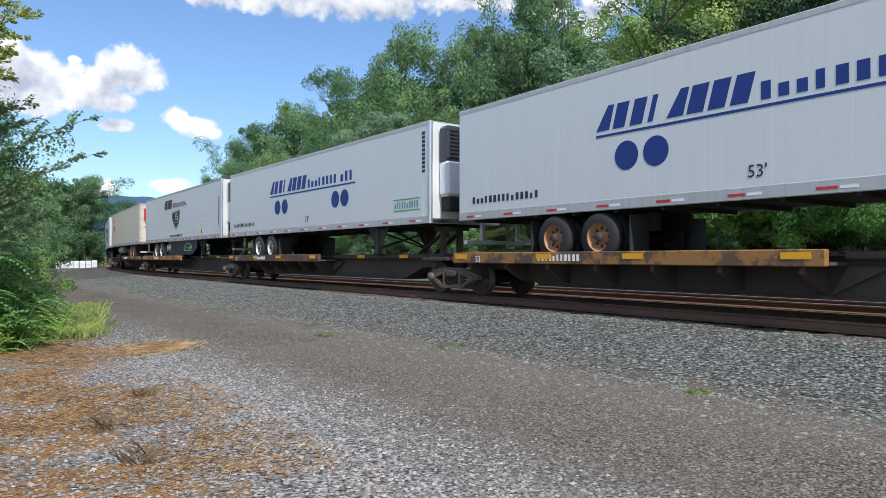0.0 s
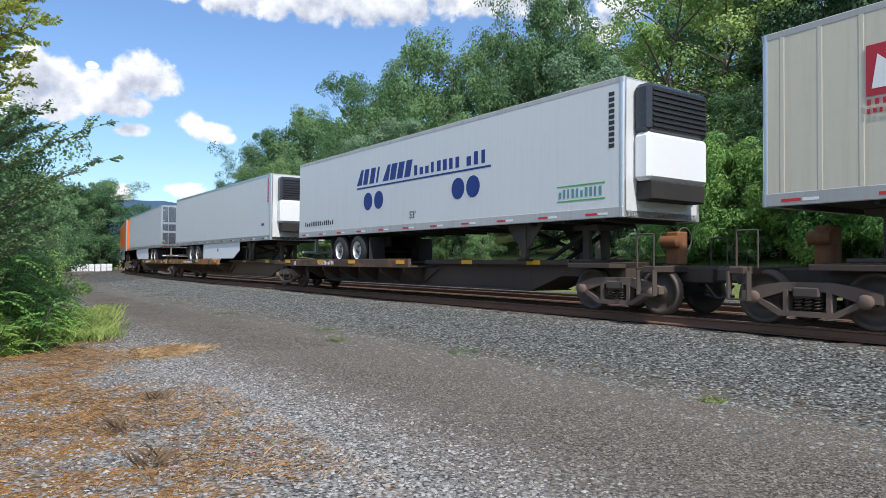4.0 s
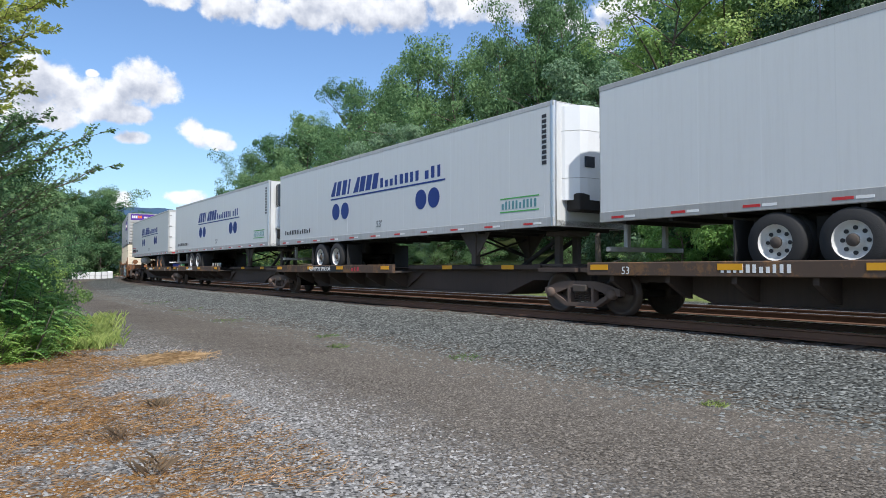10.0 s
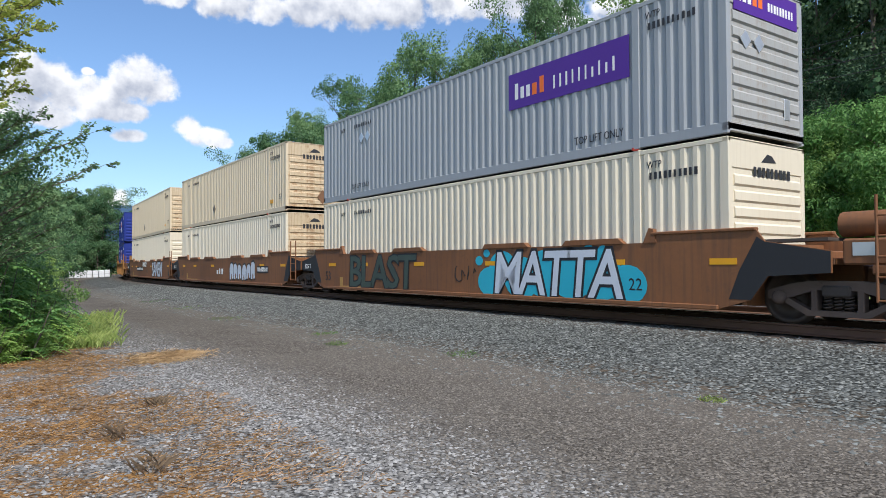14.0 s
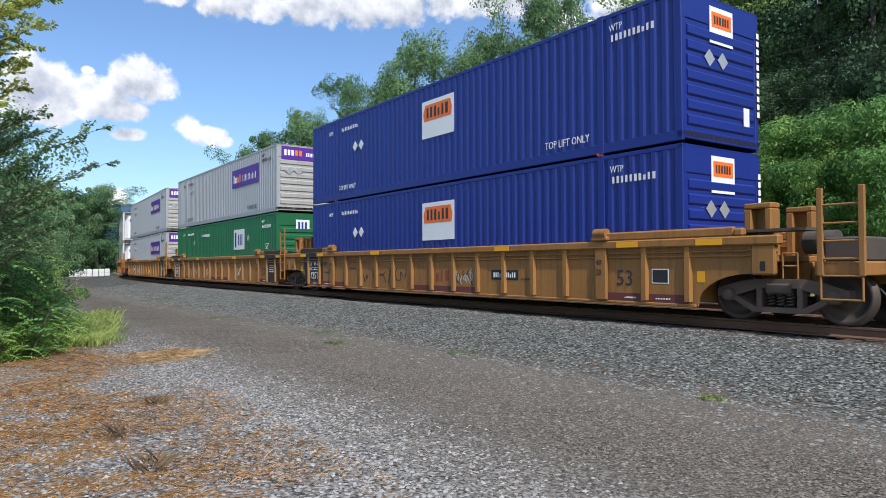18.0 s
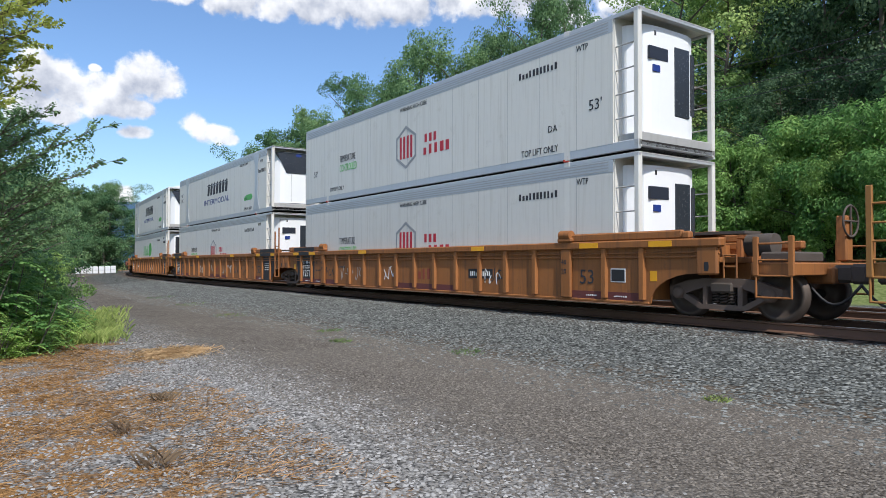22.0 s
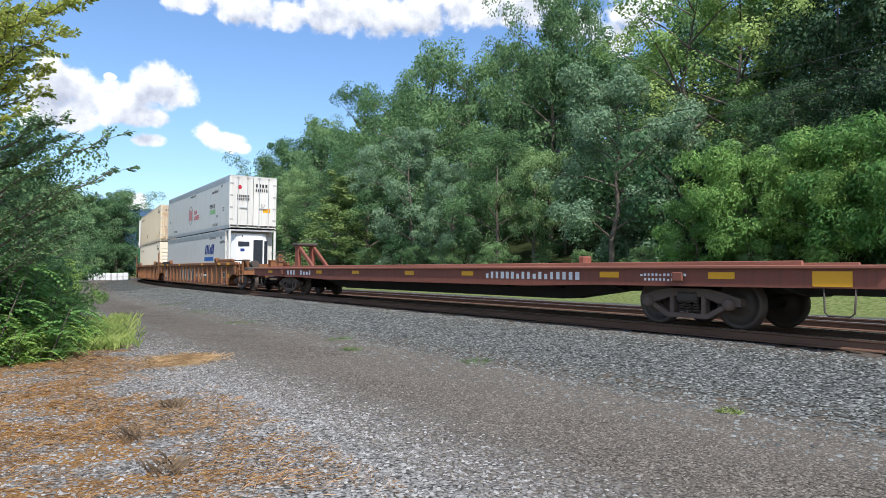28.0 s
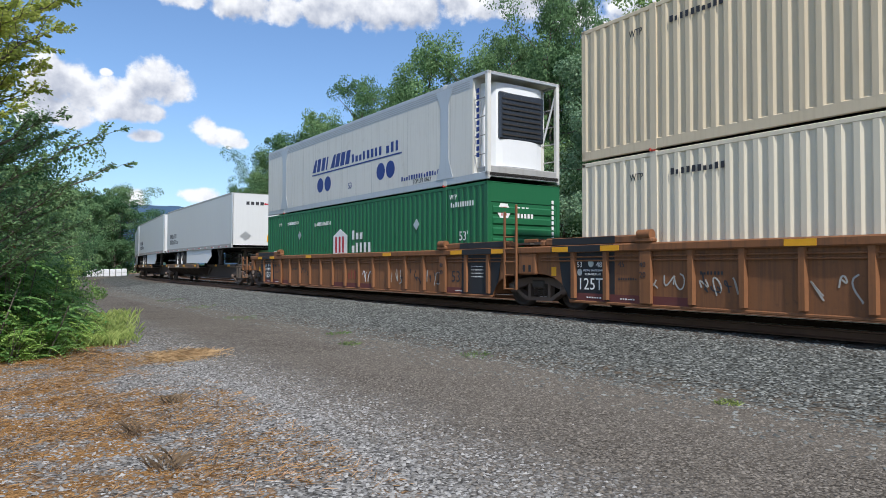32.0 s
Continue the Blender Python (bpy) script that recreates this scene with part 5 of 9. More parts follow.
def bars(sh, x0, x1, z0, z1, y, n, seed=0, slant=0.0, solid=0.6):
    """Unreadable or private lettering: a row of plain upright bars."""
    rnd = random.Random(seed)
    w = (x1 - x0) / n
    for i in range(n):
        a = x0 + i * w + w * 0.1
        b = a + w * solid * rnd.uniform(0.75, 1.05)
        h = z1 if rnd.random() < 0.8 else z0 + (z1 - z0) * 0.72
        k = slant * (h - z0)
        flat(sh, [(a, z0), (b, z0), (b + k, h), (a + k, h)], y)
    return sh


def bars_end(sh, y0, y1, z0, z1, x, n, seed=0):
    rnd = random.Random(seed)
    w = (y1 - y0) / n
    for i in range(n):
        a = y0 + i * w + w * 0.12
        b = a + w * 0.7 * rnd.uniform(0.75, 1.05)
        sh.box(x, x + 0.004, a, b, z0, z1)
    return sh


def column(sh, x0, x1, z0, z1, y, n):
    """A column of bars, for lettering that runs down a post."""
    h = (z1 - z0) / n
    for i in range(n):
        bar(sh, x0, x1, z0 + i * h + h * 0.15, z0 + i * h + h * 0.85, y)
    return sh


_glyphs = {}


def words(text, size, squeeze=1.0):
    """Readable words in the built-in font as a flat mesh in the x, z plane that faces -y, its foot at the origin."""
    key = (text, size, squeeze)
    if key not in _glyphs:
        cu = bpy.data.curves.new("lettering", "FONT")
        cu.body, cu.size, cu.extrude, cu.resolution_u = text, size, 0.002, 2
        ob = bpy.data.objects.new("lettering", cu)
        me = bpy.data.meshes.new_from_object(ob)
        bpy.data.objects.remove(ob)
        me.transform(Matrix(((squeeze, 0, 0, 0), (0, 0, -1, 0), (0, 1, 0, 0), (0, 0, 0, 1))))
        _glyphs[key] = me
    return _glyphs[key].copy()


def write(text, x, z, size, material, parent, y=Y_NEAR, squeeze=1.0, end=None):
    """Words on the near side, or with end= on the leading end at that x (x is then the place across)."""
    key = ("words", text, size, squeeze)
    if (key, material.name) not in SHARED:
        me = words(text, size, squeeze)
        me.materials.clear()
        me.materials.append(material)
        SHARED[key, material.name] = me
    at = pose(x, y - 0.003, z) if end is None else pose(end + 0.003, x, z, 0, 0, 90)
    return part("lettering", None, material, parent, at=at, key=key)


# ---------------------------------------------------------------- rail trucks
CAST = mat("truck_casting", (0.122, 0.086, 0.067), 0.85, vary=0.35, scale=5, spots=0.45, dirt=(0.07, 0.05, 0.04))


def make_truck():
    root = thing("rail_truck", "rusty cast steel rail truck with four wheels", "rail truck", "rail trucks of the train")
    r = 0.457
    for sg in (-1, 1):
        y = 1.0 * sg
        side = Shape()
        # the frame as arch, tension member and two columns, open where the springs sit
        side.prism([(-1.12, 0.56), (-1.12, 0.42), (-0.78, 0.44), (-0.34, 0.58), (0.34, 0.58), (0.78, 0.44), (1.12, 0.42), (1.12, 0.56), (0.72, 0.68), (0.40, 0.73),
                    (-0.40, 0.73), (-0.72, 0.68)], "y", y - 0.08, y + 0.08)
        side.prism([(-0.98, 0.43), (-0.80, 0.36), (-0.46, 0.17), (0.46, 0.17), (0.80, 0.36), (0.98, 0.43), (0.80, 0.46), (0.42, 0.26), (-0.42, 0.26), (-0.80, 0.46)],
                   "y", y - 0.09, y + 0.09)
        side.box(-0.40, -0.30, y - 0.085, y + 0.085, 0.24, 0.62, 0.015).box(0.30, 0.40, y - 0.085, y + 0.085, 0.24, 0.62, 0.015)
        part("side_frame", side, CAST, root)
        for k in (-0.16, 0.0, 0.16):
            sp = Shape().pipe([(k + 0.062 * math.cos(i * math.pi / 4), y + 0.062 * math.sin(i * math.pi / 4), 0.27 + 0.21 * i / 32) for i in range(33)], 0.015, 5)
            part("spring", sp, WHEEL, root)
        for k in (-0.9, 0.9):
            cap = Shape().lathe([(0.10, 0), (0.115, 0.03), (0.115, 0.16), (0.07, 0.19), (0.0, 0.19)], 14, "y", (k, 0, r))
            if sg < 0:
                cap.v = [(a, -b, c) for a, b, c in cap.v]
            cap.v = [(a, b + sg * 0.98, c) for a, b, c in cap.v]
            part("bearing_cap", cap, CAST, root, "round axle bearing cap")
    part("bolster", Shape().box(-0.22, 0.22, -1.12, 1.12, 0.48, 0.66, 0.03).lathe([(0.25, 0.66), (0.25, 0.74), (0.18, 0.76)], 16, "z"), GRIME, root)
    for k in (-0.36, 0.36):
        part("brake_beam", Shape().box(k - 0.04, k + 0.04, -0.8, 0.8, 0.30, 0.38, 0.01), DARK, root)
    for k in (-0.9, 0.9):
        ax = new("wheelset")
        ax.parent = root
        ax.matrix_basis = Matrix.Translation((k, 0, r))
        part("axle", Shape().tube((0, -1.0, 0), (0, 1.0, 0), 0.085, 12), DARK, ax)
        for sg in (-1, 1):
            prof = [(0.085, 0.60), (0.16, 0.60), (0.18, 0.66), (0.36, 0.70), (0.38, 0.665), (0.485, 0.665), (0.485, 0.695), (0.459, 0.71), (0.455, 0.80), (0.38, 0.80),
                    (0.37, 0.75), (0.18, 0.72), (0.16, 0.79), (0.085, 0.79)]
            w = Shape().lathe([(a, b * sg) for a, b in prof], 28, "y")
            part("wheel", w, WHEEL, ax)
    return root


# ---------------------------------------------------------------- well cars
MAROON = mat("maroon_strip", (0.13, 0.035, 0.03), 0.7, vary=0.25, scale=3, spots=0.3, dirt=(0.08, 0.05, 0.04))
RIBS = [-8.23, -7.27] + [-6.2 + i * 12.4 / 12 for i in range(13)] + [7.27, 8.23]


def span(e, a, b):
    """A stretch along the car, mirrored to the trailing end when e is negative."""
    return sorted((a * e, b * e))


def rib_side(root, sg, paint):
    """One side of a ribbed well: sheet with an arch over the truck, ribs, pipes, chord, raised lip, guides."""
    def out(a, b):
        return sorted((a * sg, b * sg))
    arch = [(8.41 + 1.0 * (1 - math.cos(a)), 0.24 + 0.58 * math.sin(a)) for a in np.linspace(0, math.pi / 2, 8)]
    pts = [(-8.41, 0.24), (8.41, 0.24)] + arch[1:] + [(9.85, 0.82), (9.85, 1.30), (-9.85, 1.30), (-9.85, 0.82)] + [(-a, b) for a, b in arch[1:]][::-1]
    sheet = Shape().prism(pts, "y", *out(1.34, 1.375))
    if sg > 0:
        for x in RIBS:
            sheet.box(x - 0.06, x + 0.06, 1.375, 1.44, 0.33, 1.30)
    part("side_sheet", sheet, paint, root)
    part("top_chord", Shape().box(-9.95, 9.95, *out(1.30, 1.47), 1.30, 1.46, 0.025), paint, root)
    part("bottom_chord", Shape().box(-8.38, 8.38, *out(1.30, 1.40), 0.20, 0.26, 0.015), paint, root)
    for e in (-1, 1):
        part("raised_lip", Shape().box(*span(e, 6.25, 9.15), *out(1.31, 1.42), 1.46, 1.63, 0.03), paint, root)
        part("lip_end", Shape().box(*span(e, 9.15, 9.32), *out(1.30, 1.44), 1.46, 1.60, 0.03), paint, root)
        br = Shape().box(*span(e, 9.46, 9.88), *out(1.34, 1.45), 0.80, 1.30, 0.03)
        part("end_bracket", br, paint, root)
        # no opening is cut: a black sheet paints the dark inside the hole
        part("bracket_hole", Shape().prism([(e * 9.67 + a, 0.95 + b) for a, b in ((-0.04, -0.08), (0.04, -0.08), (0.05, 0), (0.04, 0.08), (-0.04, 0.08), (-0.05, 0))], "y", *out(1.45, 1.453)), BLACK, root)
        gx = 6.2 * e
        part("guide_post", Shape().box(gx - 0.15, gx + 0.15, *out(1.375, 1.455), 0.26, 1.30, 0.02), paint, root)
        hook = Shape().box(gx - 0.22, gx + 0.22, *out(1.33, 1.50), 1.46, 1.56, 0.03).tube((gx - 0.16, 1.42 * sg, 1.62), (gx + 0.16, 1.42 * sg, 1.62), 0.10, 12)
        part("container_guide", hook, paint, root, "hooked container guide")
    if sg > 0:
        return
    for x in RIBS:
        if abs(abs(x) - 6.2) < 0.01:
            continue
        part("rib", lambda: Shape().prism([(-0.075, -0.035), (0.075, -0.035), (0.05, 0.035), (-0.05, 0.035)], "z", 0.30, 1.30), paint, root,
             at=pose(x, -1.41, 0, 0, 0, 180), key="well_rib")
    for z in (1.12, 1.20):
        part("air_pipe", Shape().tube((-9.3, -1.395, z), (9.3, -1.395, z), 0.018, 6).tube((9.3, -1.395, z), (9.9, -1.395, z + 0.07), 0.018, 6), paint, root)
    for x in RIBS[:-1]:
        if abs(x) > 6 or abs(x) < 1.2:
            part("maroon_strip", Shape().box(x + 0.08, min(x + 0.95, 8.36), -1.380, -1.375, 0.26, 0.42), MAROON, root, "maroon strip along the foot of the side")


def rib_end(root, e, coupled, paint):
    """Platform, tall blocks and, where the car is coupled, ladder, brake gear and coupler."""
    part("bulkhead", Shape().box(*span(e, 8.32, 8.40), -1.34, 1.34, 0.30, 1.40), paint, root)
    part("end_platform", Shape().box(*span(e, 8.40, 9.85), -1.30, 1.30, 1.02, 1.12, 0.01).box(*span(e, 8.40, 9.9), -0.42, 0.42, 0.70, 1.02, 0.02), paint, root)
    part("running_board", Shape().box(*span(e, 8.6, 10.3 if coupled else 9.7), -1.28, -0.78, 1.52, 1.57), GRIME, root, "grey grating")
    for yy in (-0.86, 0.56):
        hi = (2.05 if paint is ORANGE_CAR else 1.6) if coupled else 2.12 if paint is ORANGE_CAR else 1.68
        at0 = 9.0 if coupled or e > 0 else 9.25
        blk = Shape().box(*span(e, at0, at0 + 0.14), yy, yy + 0.30, 1.12, hi - 0.1, 0.02).box(*span(e, at0 + 0.38, at0 + 0.5), yy, yy + 0.30, 1.12, hi - 0.1, 0.02).box(*span(e, at0, at0 + 0.5), yy, yy + 0.30, hi - 0.1, hi, 0.02)
        part("stacking_block", blk.box(*span(e, at0 + 0.14, at0 + 0.38), yy + 0.2, yy + 0.26, 1.12, hi - 0.1), paint, root, "open channel-shaped stop")
    if not coupled and e > 0:
        ld = new("ladder")
        ld.parent = root
        for x, top in ((8.98, 2.35), (9.42, 2.5)):
            part("stile", Shape().box(x - 0.03, x + 0.03, -1.50, -1.45, 0.42, top, 0.01), paint, ld)
        for z in (0.44, 0.78, 1.10, 1.42, 1.72):
            part("rung", lambda: Shape().tube((-0.22, 0, 0), (0.22, 0, 0), 0.017, 6), paint, ld, at=(9.2, -1.475, z), key="side_rung")
    if not coupled:
        part("drawbar", Shape().box(*span(e, 9.7, 9.95), -0.28, 0.28, 0.68, 0.96, 0.04), GRIME, root)
        return
    part("end_sill", Shape().box(*span(e, 9.85, 11.3), -0.30, 0.30, 0.66, 0.94, 0.03).box(*span(e, 10.45, 11.2), -1.36, 1.36, 0.80, 1.02, 0.02), paint, root)
    part("end_cabinet", Shape().box(*span(e, 10.5, 11.1), -1.15, -0.2, 1.02, 1.40 if paint is ORANGE_CAR else 1.2, 0.03), GRIME, root, "rusty end frame behind the ladder")
    part("coupler", Shape().box(*span(e, 11.2, 11.62), -0.16, 0.16, 0.68, 0.98, 0.05).box(*span(e, 11.5, 11.78), -0.20 * e, 0.02 * e, 0.66, 1.0, 0.05), GRIME, root, "rusty knuckle coupler")
    hose = Shape().pipe([(e * (10.95 + 0.85 * i / 8), -0.45, 0.66 - 0.34 * math.sin(math.pi * i / 8)) for i in range(9)], 0.025)
    part("air_hose", hose, BLACK, root)
    part("brake_wheel", Shape().lathe([(0.28, 0), (0.30, 0.02), (0.28, 0.04), (0.25, 0.02), (0.28, 0)], 18, "x", (11.2 * e, 0.5, 1.75), caps=False).tube((11.22 * e, 0.22, 1.75), (11.22 * e, 0.78, 1.75), 0.018, 6)
         .tube((11.22 * e, 0.5, 1.47), (11.22 * e, 0.5, 2.03), 0.018, 6), GRIME, root)
    part("brake_housing", Shape().box(*span(e, 11.02, 11.2), 0.38, 0.62, 1.05, 1.85, 0.02), paint, root)
    for yy in (-1.42, 1.42):
        ld = new("ladder")
        ld.parent = root
        for x in (10.58, 11.18):
            part("stile", Shape().box(e * x - 0.045, e * x + 0.045, yy - 0.03, yy + 0.03, 0.80, 2.15 if paint is ORANGE_CAR else 1.45, 0.01).tube((e * x, yy, 0.44), (e * x, yy, 0.82), 0.02, 6), paint, ld)
        for z in (0.44, 0.80, 1.06, 1.33, 1.60, 1.88)[:6 if paint is ORANGE_CAR else 4]:
            part("rung", lambda: Shape().tube((-0.31, 0, 0), (0.31, 0, 0), 0.018, 6), paint, ld, at=(e * 10.88, yy, z), key="well_rung")
    part("grab_rail", Shape().tube((9.98 * e, -1.40, 0.75), (9.98 * e, -1.40, 1.15), 0.016, 6).tube((9.98 * e, -1.40, 1.15), (10.22 * e, -1.40, 1.15), 0.016, 6).tube((10.22 * e, -1.40, 1.15), (10.22 * e, -1.40, 0.75), 0.016, 6)
         .tube((9.98 * e, -1.40, 0.95), (10.22 * e, -1.40, 0.95), 0.016, 6), paint, root)
    part("brake_tank", Shape().tube((9.95 * e, -0.55, 1.34), (10.45 * e, -0.55, 1.34), 0.2, 14), GRIME, root)


def smooth_side(root, sg, paint):
    def out(a, b):
        return sorted((a * sg, b * sg))
    pts = [(-7.9, 0.22), (7.9, 0.22), (8.5, 0.40), (8.8, 0.80), (9.8, 0.86), (9.8, 1.20), (8.75, 1.38), (8.6, 1.58), (6.5, 1.58), (6.3, 1.42), (-6.3, 1.42), (-6.5, 1.58),
           (-8.6, 1.58), (-8.75, 1.38), (-9.8, 1.20), (-9.8, 0.86), (-8.8, 0.80), (-8.5, 0.40)]
    part("side_sheet", Shape().prism(pts, "y", *out(1.34, 1.38)), paint, root)
    part("bottom_chord", Shape().box(-7.9, 7.9, *out(1.30, 1.42), 0.20, 0.29, 0.015), paint, root)
    for x in (-5.0, -2.2, 2.2, 5.0):
        part("top_plate", Shape().prism([(x - 0.85, 1.42), (x + 0.85, 1.42), (x + 0.70, 1.53), (x - 0.75, 1.53)], "y", *out(1.26, 1.41)), paint, root)
    for e in (-1, 1):
        part("end_lip", Shape().box(*span(e, 6.5, 8.6), *out(1.28, 1.41), 1.56, 1.62, 0.015), paint, root)
        part("guide_wedge", Shape().prism([(e * 6.32, 1.42), (e * 6.62, 1.42), (e * 6.55, 1.68), (e * 6.45, 1.70)], "y", *out(1.28, 1.40)), paint, root)


def smooth_end(root, e, coupled, paint):
    part("bulkhead", Shape().box(*span(e, 8.32, 8.40), -1.34, 1.34, 0.30, 1.36), paint, root)
    part("end_platform", Shape().box(*span(e, 8.40, 9.8), -1.28, 1.28, 0.98, 1.08, 0.01).box(*span(e, 8.40, 9.85), -0.42, 0.42, 0.70, 0.98, 0.02).box(*span(e, 8.9, 9.2), -1.2, 1.2, 1.08, 1.22, 0.02), paint, root)
    part("running_board", Shape().box(*span(e, 8.6, 9.7), -1.26, -0.70, 1.36, 1.41), GRIME, root, "grey grating")
    part("dark_end", Shape().prism([(e * 8.1, 0.40), (e * 8.5, 0.40), (e * 8.8, 0.80), (e * 9.79, 0.86), (e * 9.79, 1.19), (e * 8.75, 1.37), (e * 8.62, 1.46), (e * 8.3, 0.9)], "y", -1.384, -1.38), BLACK, root, "end painted dark grey")
    if not coupled and e > 0:
        ld = new("ladder")
        ld.parent = root
        for x in (8.95, 9.45):
            part("stile", Shape().tube((x, -1.44, 0.44), (x, -1.44, 2.0), 0.024, 6), paint, ld)
        for z in (0.46, 0.80, 1.1, 1.4):
            part("rung", lambda: Shape().tube((-0.25, 0, 0), (0.25, 0, 0), 0.016, 6), paint, ld, at=(9.2, -1.44, z), key="smooth_rung")
    if not coupled:
        part("drawbar", Shape().box(*span(e, 9.7, 9.95), -0.28, 0.28, 0.68, 0.96, 0.04), GRIME, root)
        return
    part("end_sill", Shape().box(*span(e, 9.7, 11.3), -0.30, 0.30, 0.66, 0.94, 0.03).box(*span(e, 10.35, 11.0), -1.35, 1.35, 0.84, 0.98, 0.02), paint, root)
    part("coupler", Shape().box(*span(e, 11.2, 11.62), -0.16, 0.16, 0.68, 0.98, 0.05).box(*span(e, 11.5, 11.78), -0.20 * e, 0.02 * e, 0.66, 1.0, 0.05), GRIME, root, "rusty knuckle coupler")
    part("end_cabinet", Shape().box(*span(e, 9.9, 10.7), -1.25, -0.1, 0.98, 1.38, 0.03), paint, root, "rusty end frame")
    part("notice_plate", Shape().box(*span(e, 10.05, 10.4), -1.256, -1.25, 1.12, 1.32), TIN, root, "framed notice plate")
    part("brake_tank", Shape().tube((9.7 * e, -0.75, 1.62), (10.5 * e, -0.75, 1.62), 0.2, 14), paint, root, "rusty brown air tank")
    part("brake_wheel", Shape().lathe([(0.28, 0), (0.30, 0.02), (0.28, 0.04), (0.25, 0.02), (0.28, 0)], 18, "x", (10.9 * e, 0.4, 1.65), caps=False).tube((10.92 * e, 0.12, 1.65), (10.92 * e, 0.68, 1.65), 0.018, 6), GRIME, root)
    part("brake_housing", Shape().box(*span(e, 10.72, 10.9), 0.28, 0.52, 0.98, 1.75, 0.02), paint, root)
    ld = new("ladder")
    ld.parent = root
    for x in (10.45, 10.95):
        part("stile", Shape().tube((e * x, -1.42, 0.44), (e * x, -1.42, 2.0), 0.024, 6), paint, ld)
    for z in (0.46, 0.80, 1.1, 1.4, 1.7):
        part("rung", lambda: Shape().tube((-0.25, 0, 0), (0.25, 0, 0), 0.016, 6), paint, ld, at=(e * 10.7, -1.42, z), key="smooth_rung")


def make_well(style, paint, first, last, tag):
    """One unit of a stack car. first, last: whether its leading, trailing end carries a coupler."""
    texts = {"rib": "ribbed steel well car, dirty orange-yellow", "smooth": "smooth-sided brown steel well car with painted graffiti"}
    root = thing("well_car", texts[style] + tag, "well car", "stack cars of the train")
    for sg in (-1, 1):
        (rib_side if style == "rib" else smooth_side)(root, sg, paint)
    for x in ((-8.6, -7.1, -3.1, 3.1, 6.9, 8.7) if style == "rib" else (-7.2, -4.9, -1.6, 1.7, 5.6, 8.0)):
        part("reflector", lambda: Shape().box(-0.26, 0.26, -0.004, 0.004, -0.055, 0.055), YPAINT, root, "yellow reflector strip",
             at=(x, -1.474 if style == "rib" else -1.384, 1.375 if style == "rib" else 1.05), key="well_reflector")
    for x in (-7.6, -3.8, 0, 3.8, 7.6):
        part("floor_beam", Shape().box(x - 0.2, x + 0.2, -1.34, 1.34, 0.26, 0.36, 0.01), DARK, root)
    for e in (-1, 1):
        (rib_end if style == "rib" else smooth_end)(root, e, first if e > 0 else last, paint)
    if style == "rib":
        # black trailing panel with its stencils
        part("stencil_panel", Shape().prism([(-8.38, 0.27), (-7.05, 0.27), (-7.05, 1.30), (-8.75, 1.30), (-8.62, 0.62)], "y", -1.379, -1.375), BLACK, root, "black stencil panel")
        part("black_cap", Shape().box(-8.9, -7.0, -1.474, -1.47, 1.31, 1.45).box(-8.9, -7.0, -1.424, -1.42, 1.47, 1.62), BLACK, root, "black painted stretch of the chord")
        if not first:
            part("stencil_panel", Shape().prism([(7.05, 0.27), (8.38, 0.27), (8.62, 0.62), (8.75, 1.30), (7.05, 1.30)], "y", -1.386, -1.382), BLACK, root, "black stencil panel")
            part("black_cap", Shape().box(7.0, 8.9, -1.474, -1.47, 1.31, 1.45).box(7.0, 8.9, -1.424, -1.42, 1.47, 1.62), BLACK, root, "black painted stretch of the chord")
            st = Shape()
            for k in range(4):
                bars(st, 7.5, 8.02, 0.98 - k * 0.09, 1.01 - k * 0.09, -1.386, 11, 30 + k, solid=0.5)
            part("stencil", st, INK_WHITE, root)
        write("125T", -8.12, 0.50, 0.36, INK_WHITE, root, -1.385)
        write("53", -8.14, 0.98, 0.17, INK_WHITE, root, -1.385)
        write("48", -7.56, 0.98, 0.17, INK_WHITE, root, -1.385)
        write("SPECIAL BRAKE BEAM", -7.95, 0.89, 0.06, INK_WHITE, root, -1.385)
        write("SEE BADGE PLATE", -7.9, 0.81, 0.06, INK_WHITE, root, -1.385)
        part("round_badge", flat(flat(Shape(), disc_pts(-7.72, 1.06, 0.08, 16), -1.382), disc_pts(-8.06, 0.87, 0.075, 16), -1.382), TIN, root, "small round badges")
        write("45", -6.95, 0.98, 0.17, INK_BLACK, root, -1.378)
        write("40", -6.33, 0.98, 0.16, INK_BLACK, root, -1.457)
        write("20", -6.33, 0.78, 0.16, INK_BLACK, root, -1.457)
        write("53", 6.55, 0.57, 0.44, INK_BLACK, root, -1.378)
        write("40", 6.08, 0.98, 0.16, INK_BLACK, root, -1.457)
        write("20", 6.08, 0.78, 0.16, INK_BLACK, root, -1.457)
        part("notice_plate", Shape().box(7.42, 7.80, -1.380, -1.375, 0.62, 0.90), INK_WHITE, root, "framed notice plate")
        part("notice_face", Shape().box(7.44, 7.78, -1.383, -1.380, 0.64, 0.88), BLACK, root)
        part("yellow_tag", Shape().box(8.40, 8.56, -1.380, -1.375, 0.66, 0.86).box(-8.98, -8.82, -1.380, -1.375, 0.78, 0.98), YPAINT, root, "yellow tag")
        st = bars(bars(Shape(), 6.75, 7.05, 0.32, 0.35, -1.38, 6, 1), 7.5, 7.85, 0.32, 0.35, -1.38, 6, 2)
        bars(bars(st, -7.85, -7.4, 0.32, 0.35, -1.385, 6, 3), -6.9, -6.5, 0.32, 0.35, -1.38, 6, 4)
        part("stencil", st, INK_WHITE, root)["kind"] = "stuff"
        st = bars(bars(Shape(), -6.95, -6.45, 0.72, 0.77, -1.378, 8, 12), -5.0, -4.5, 0.85, 0.91, -1.378, 7, 13)
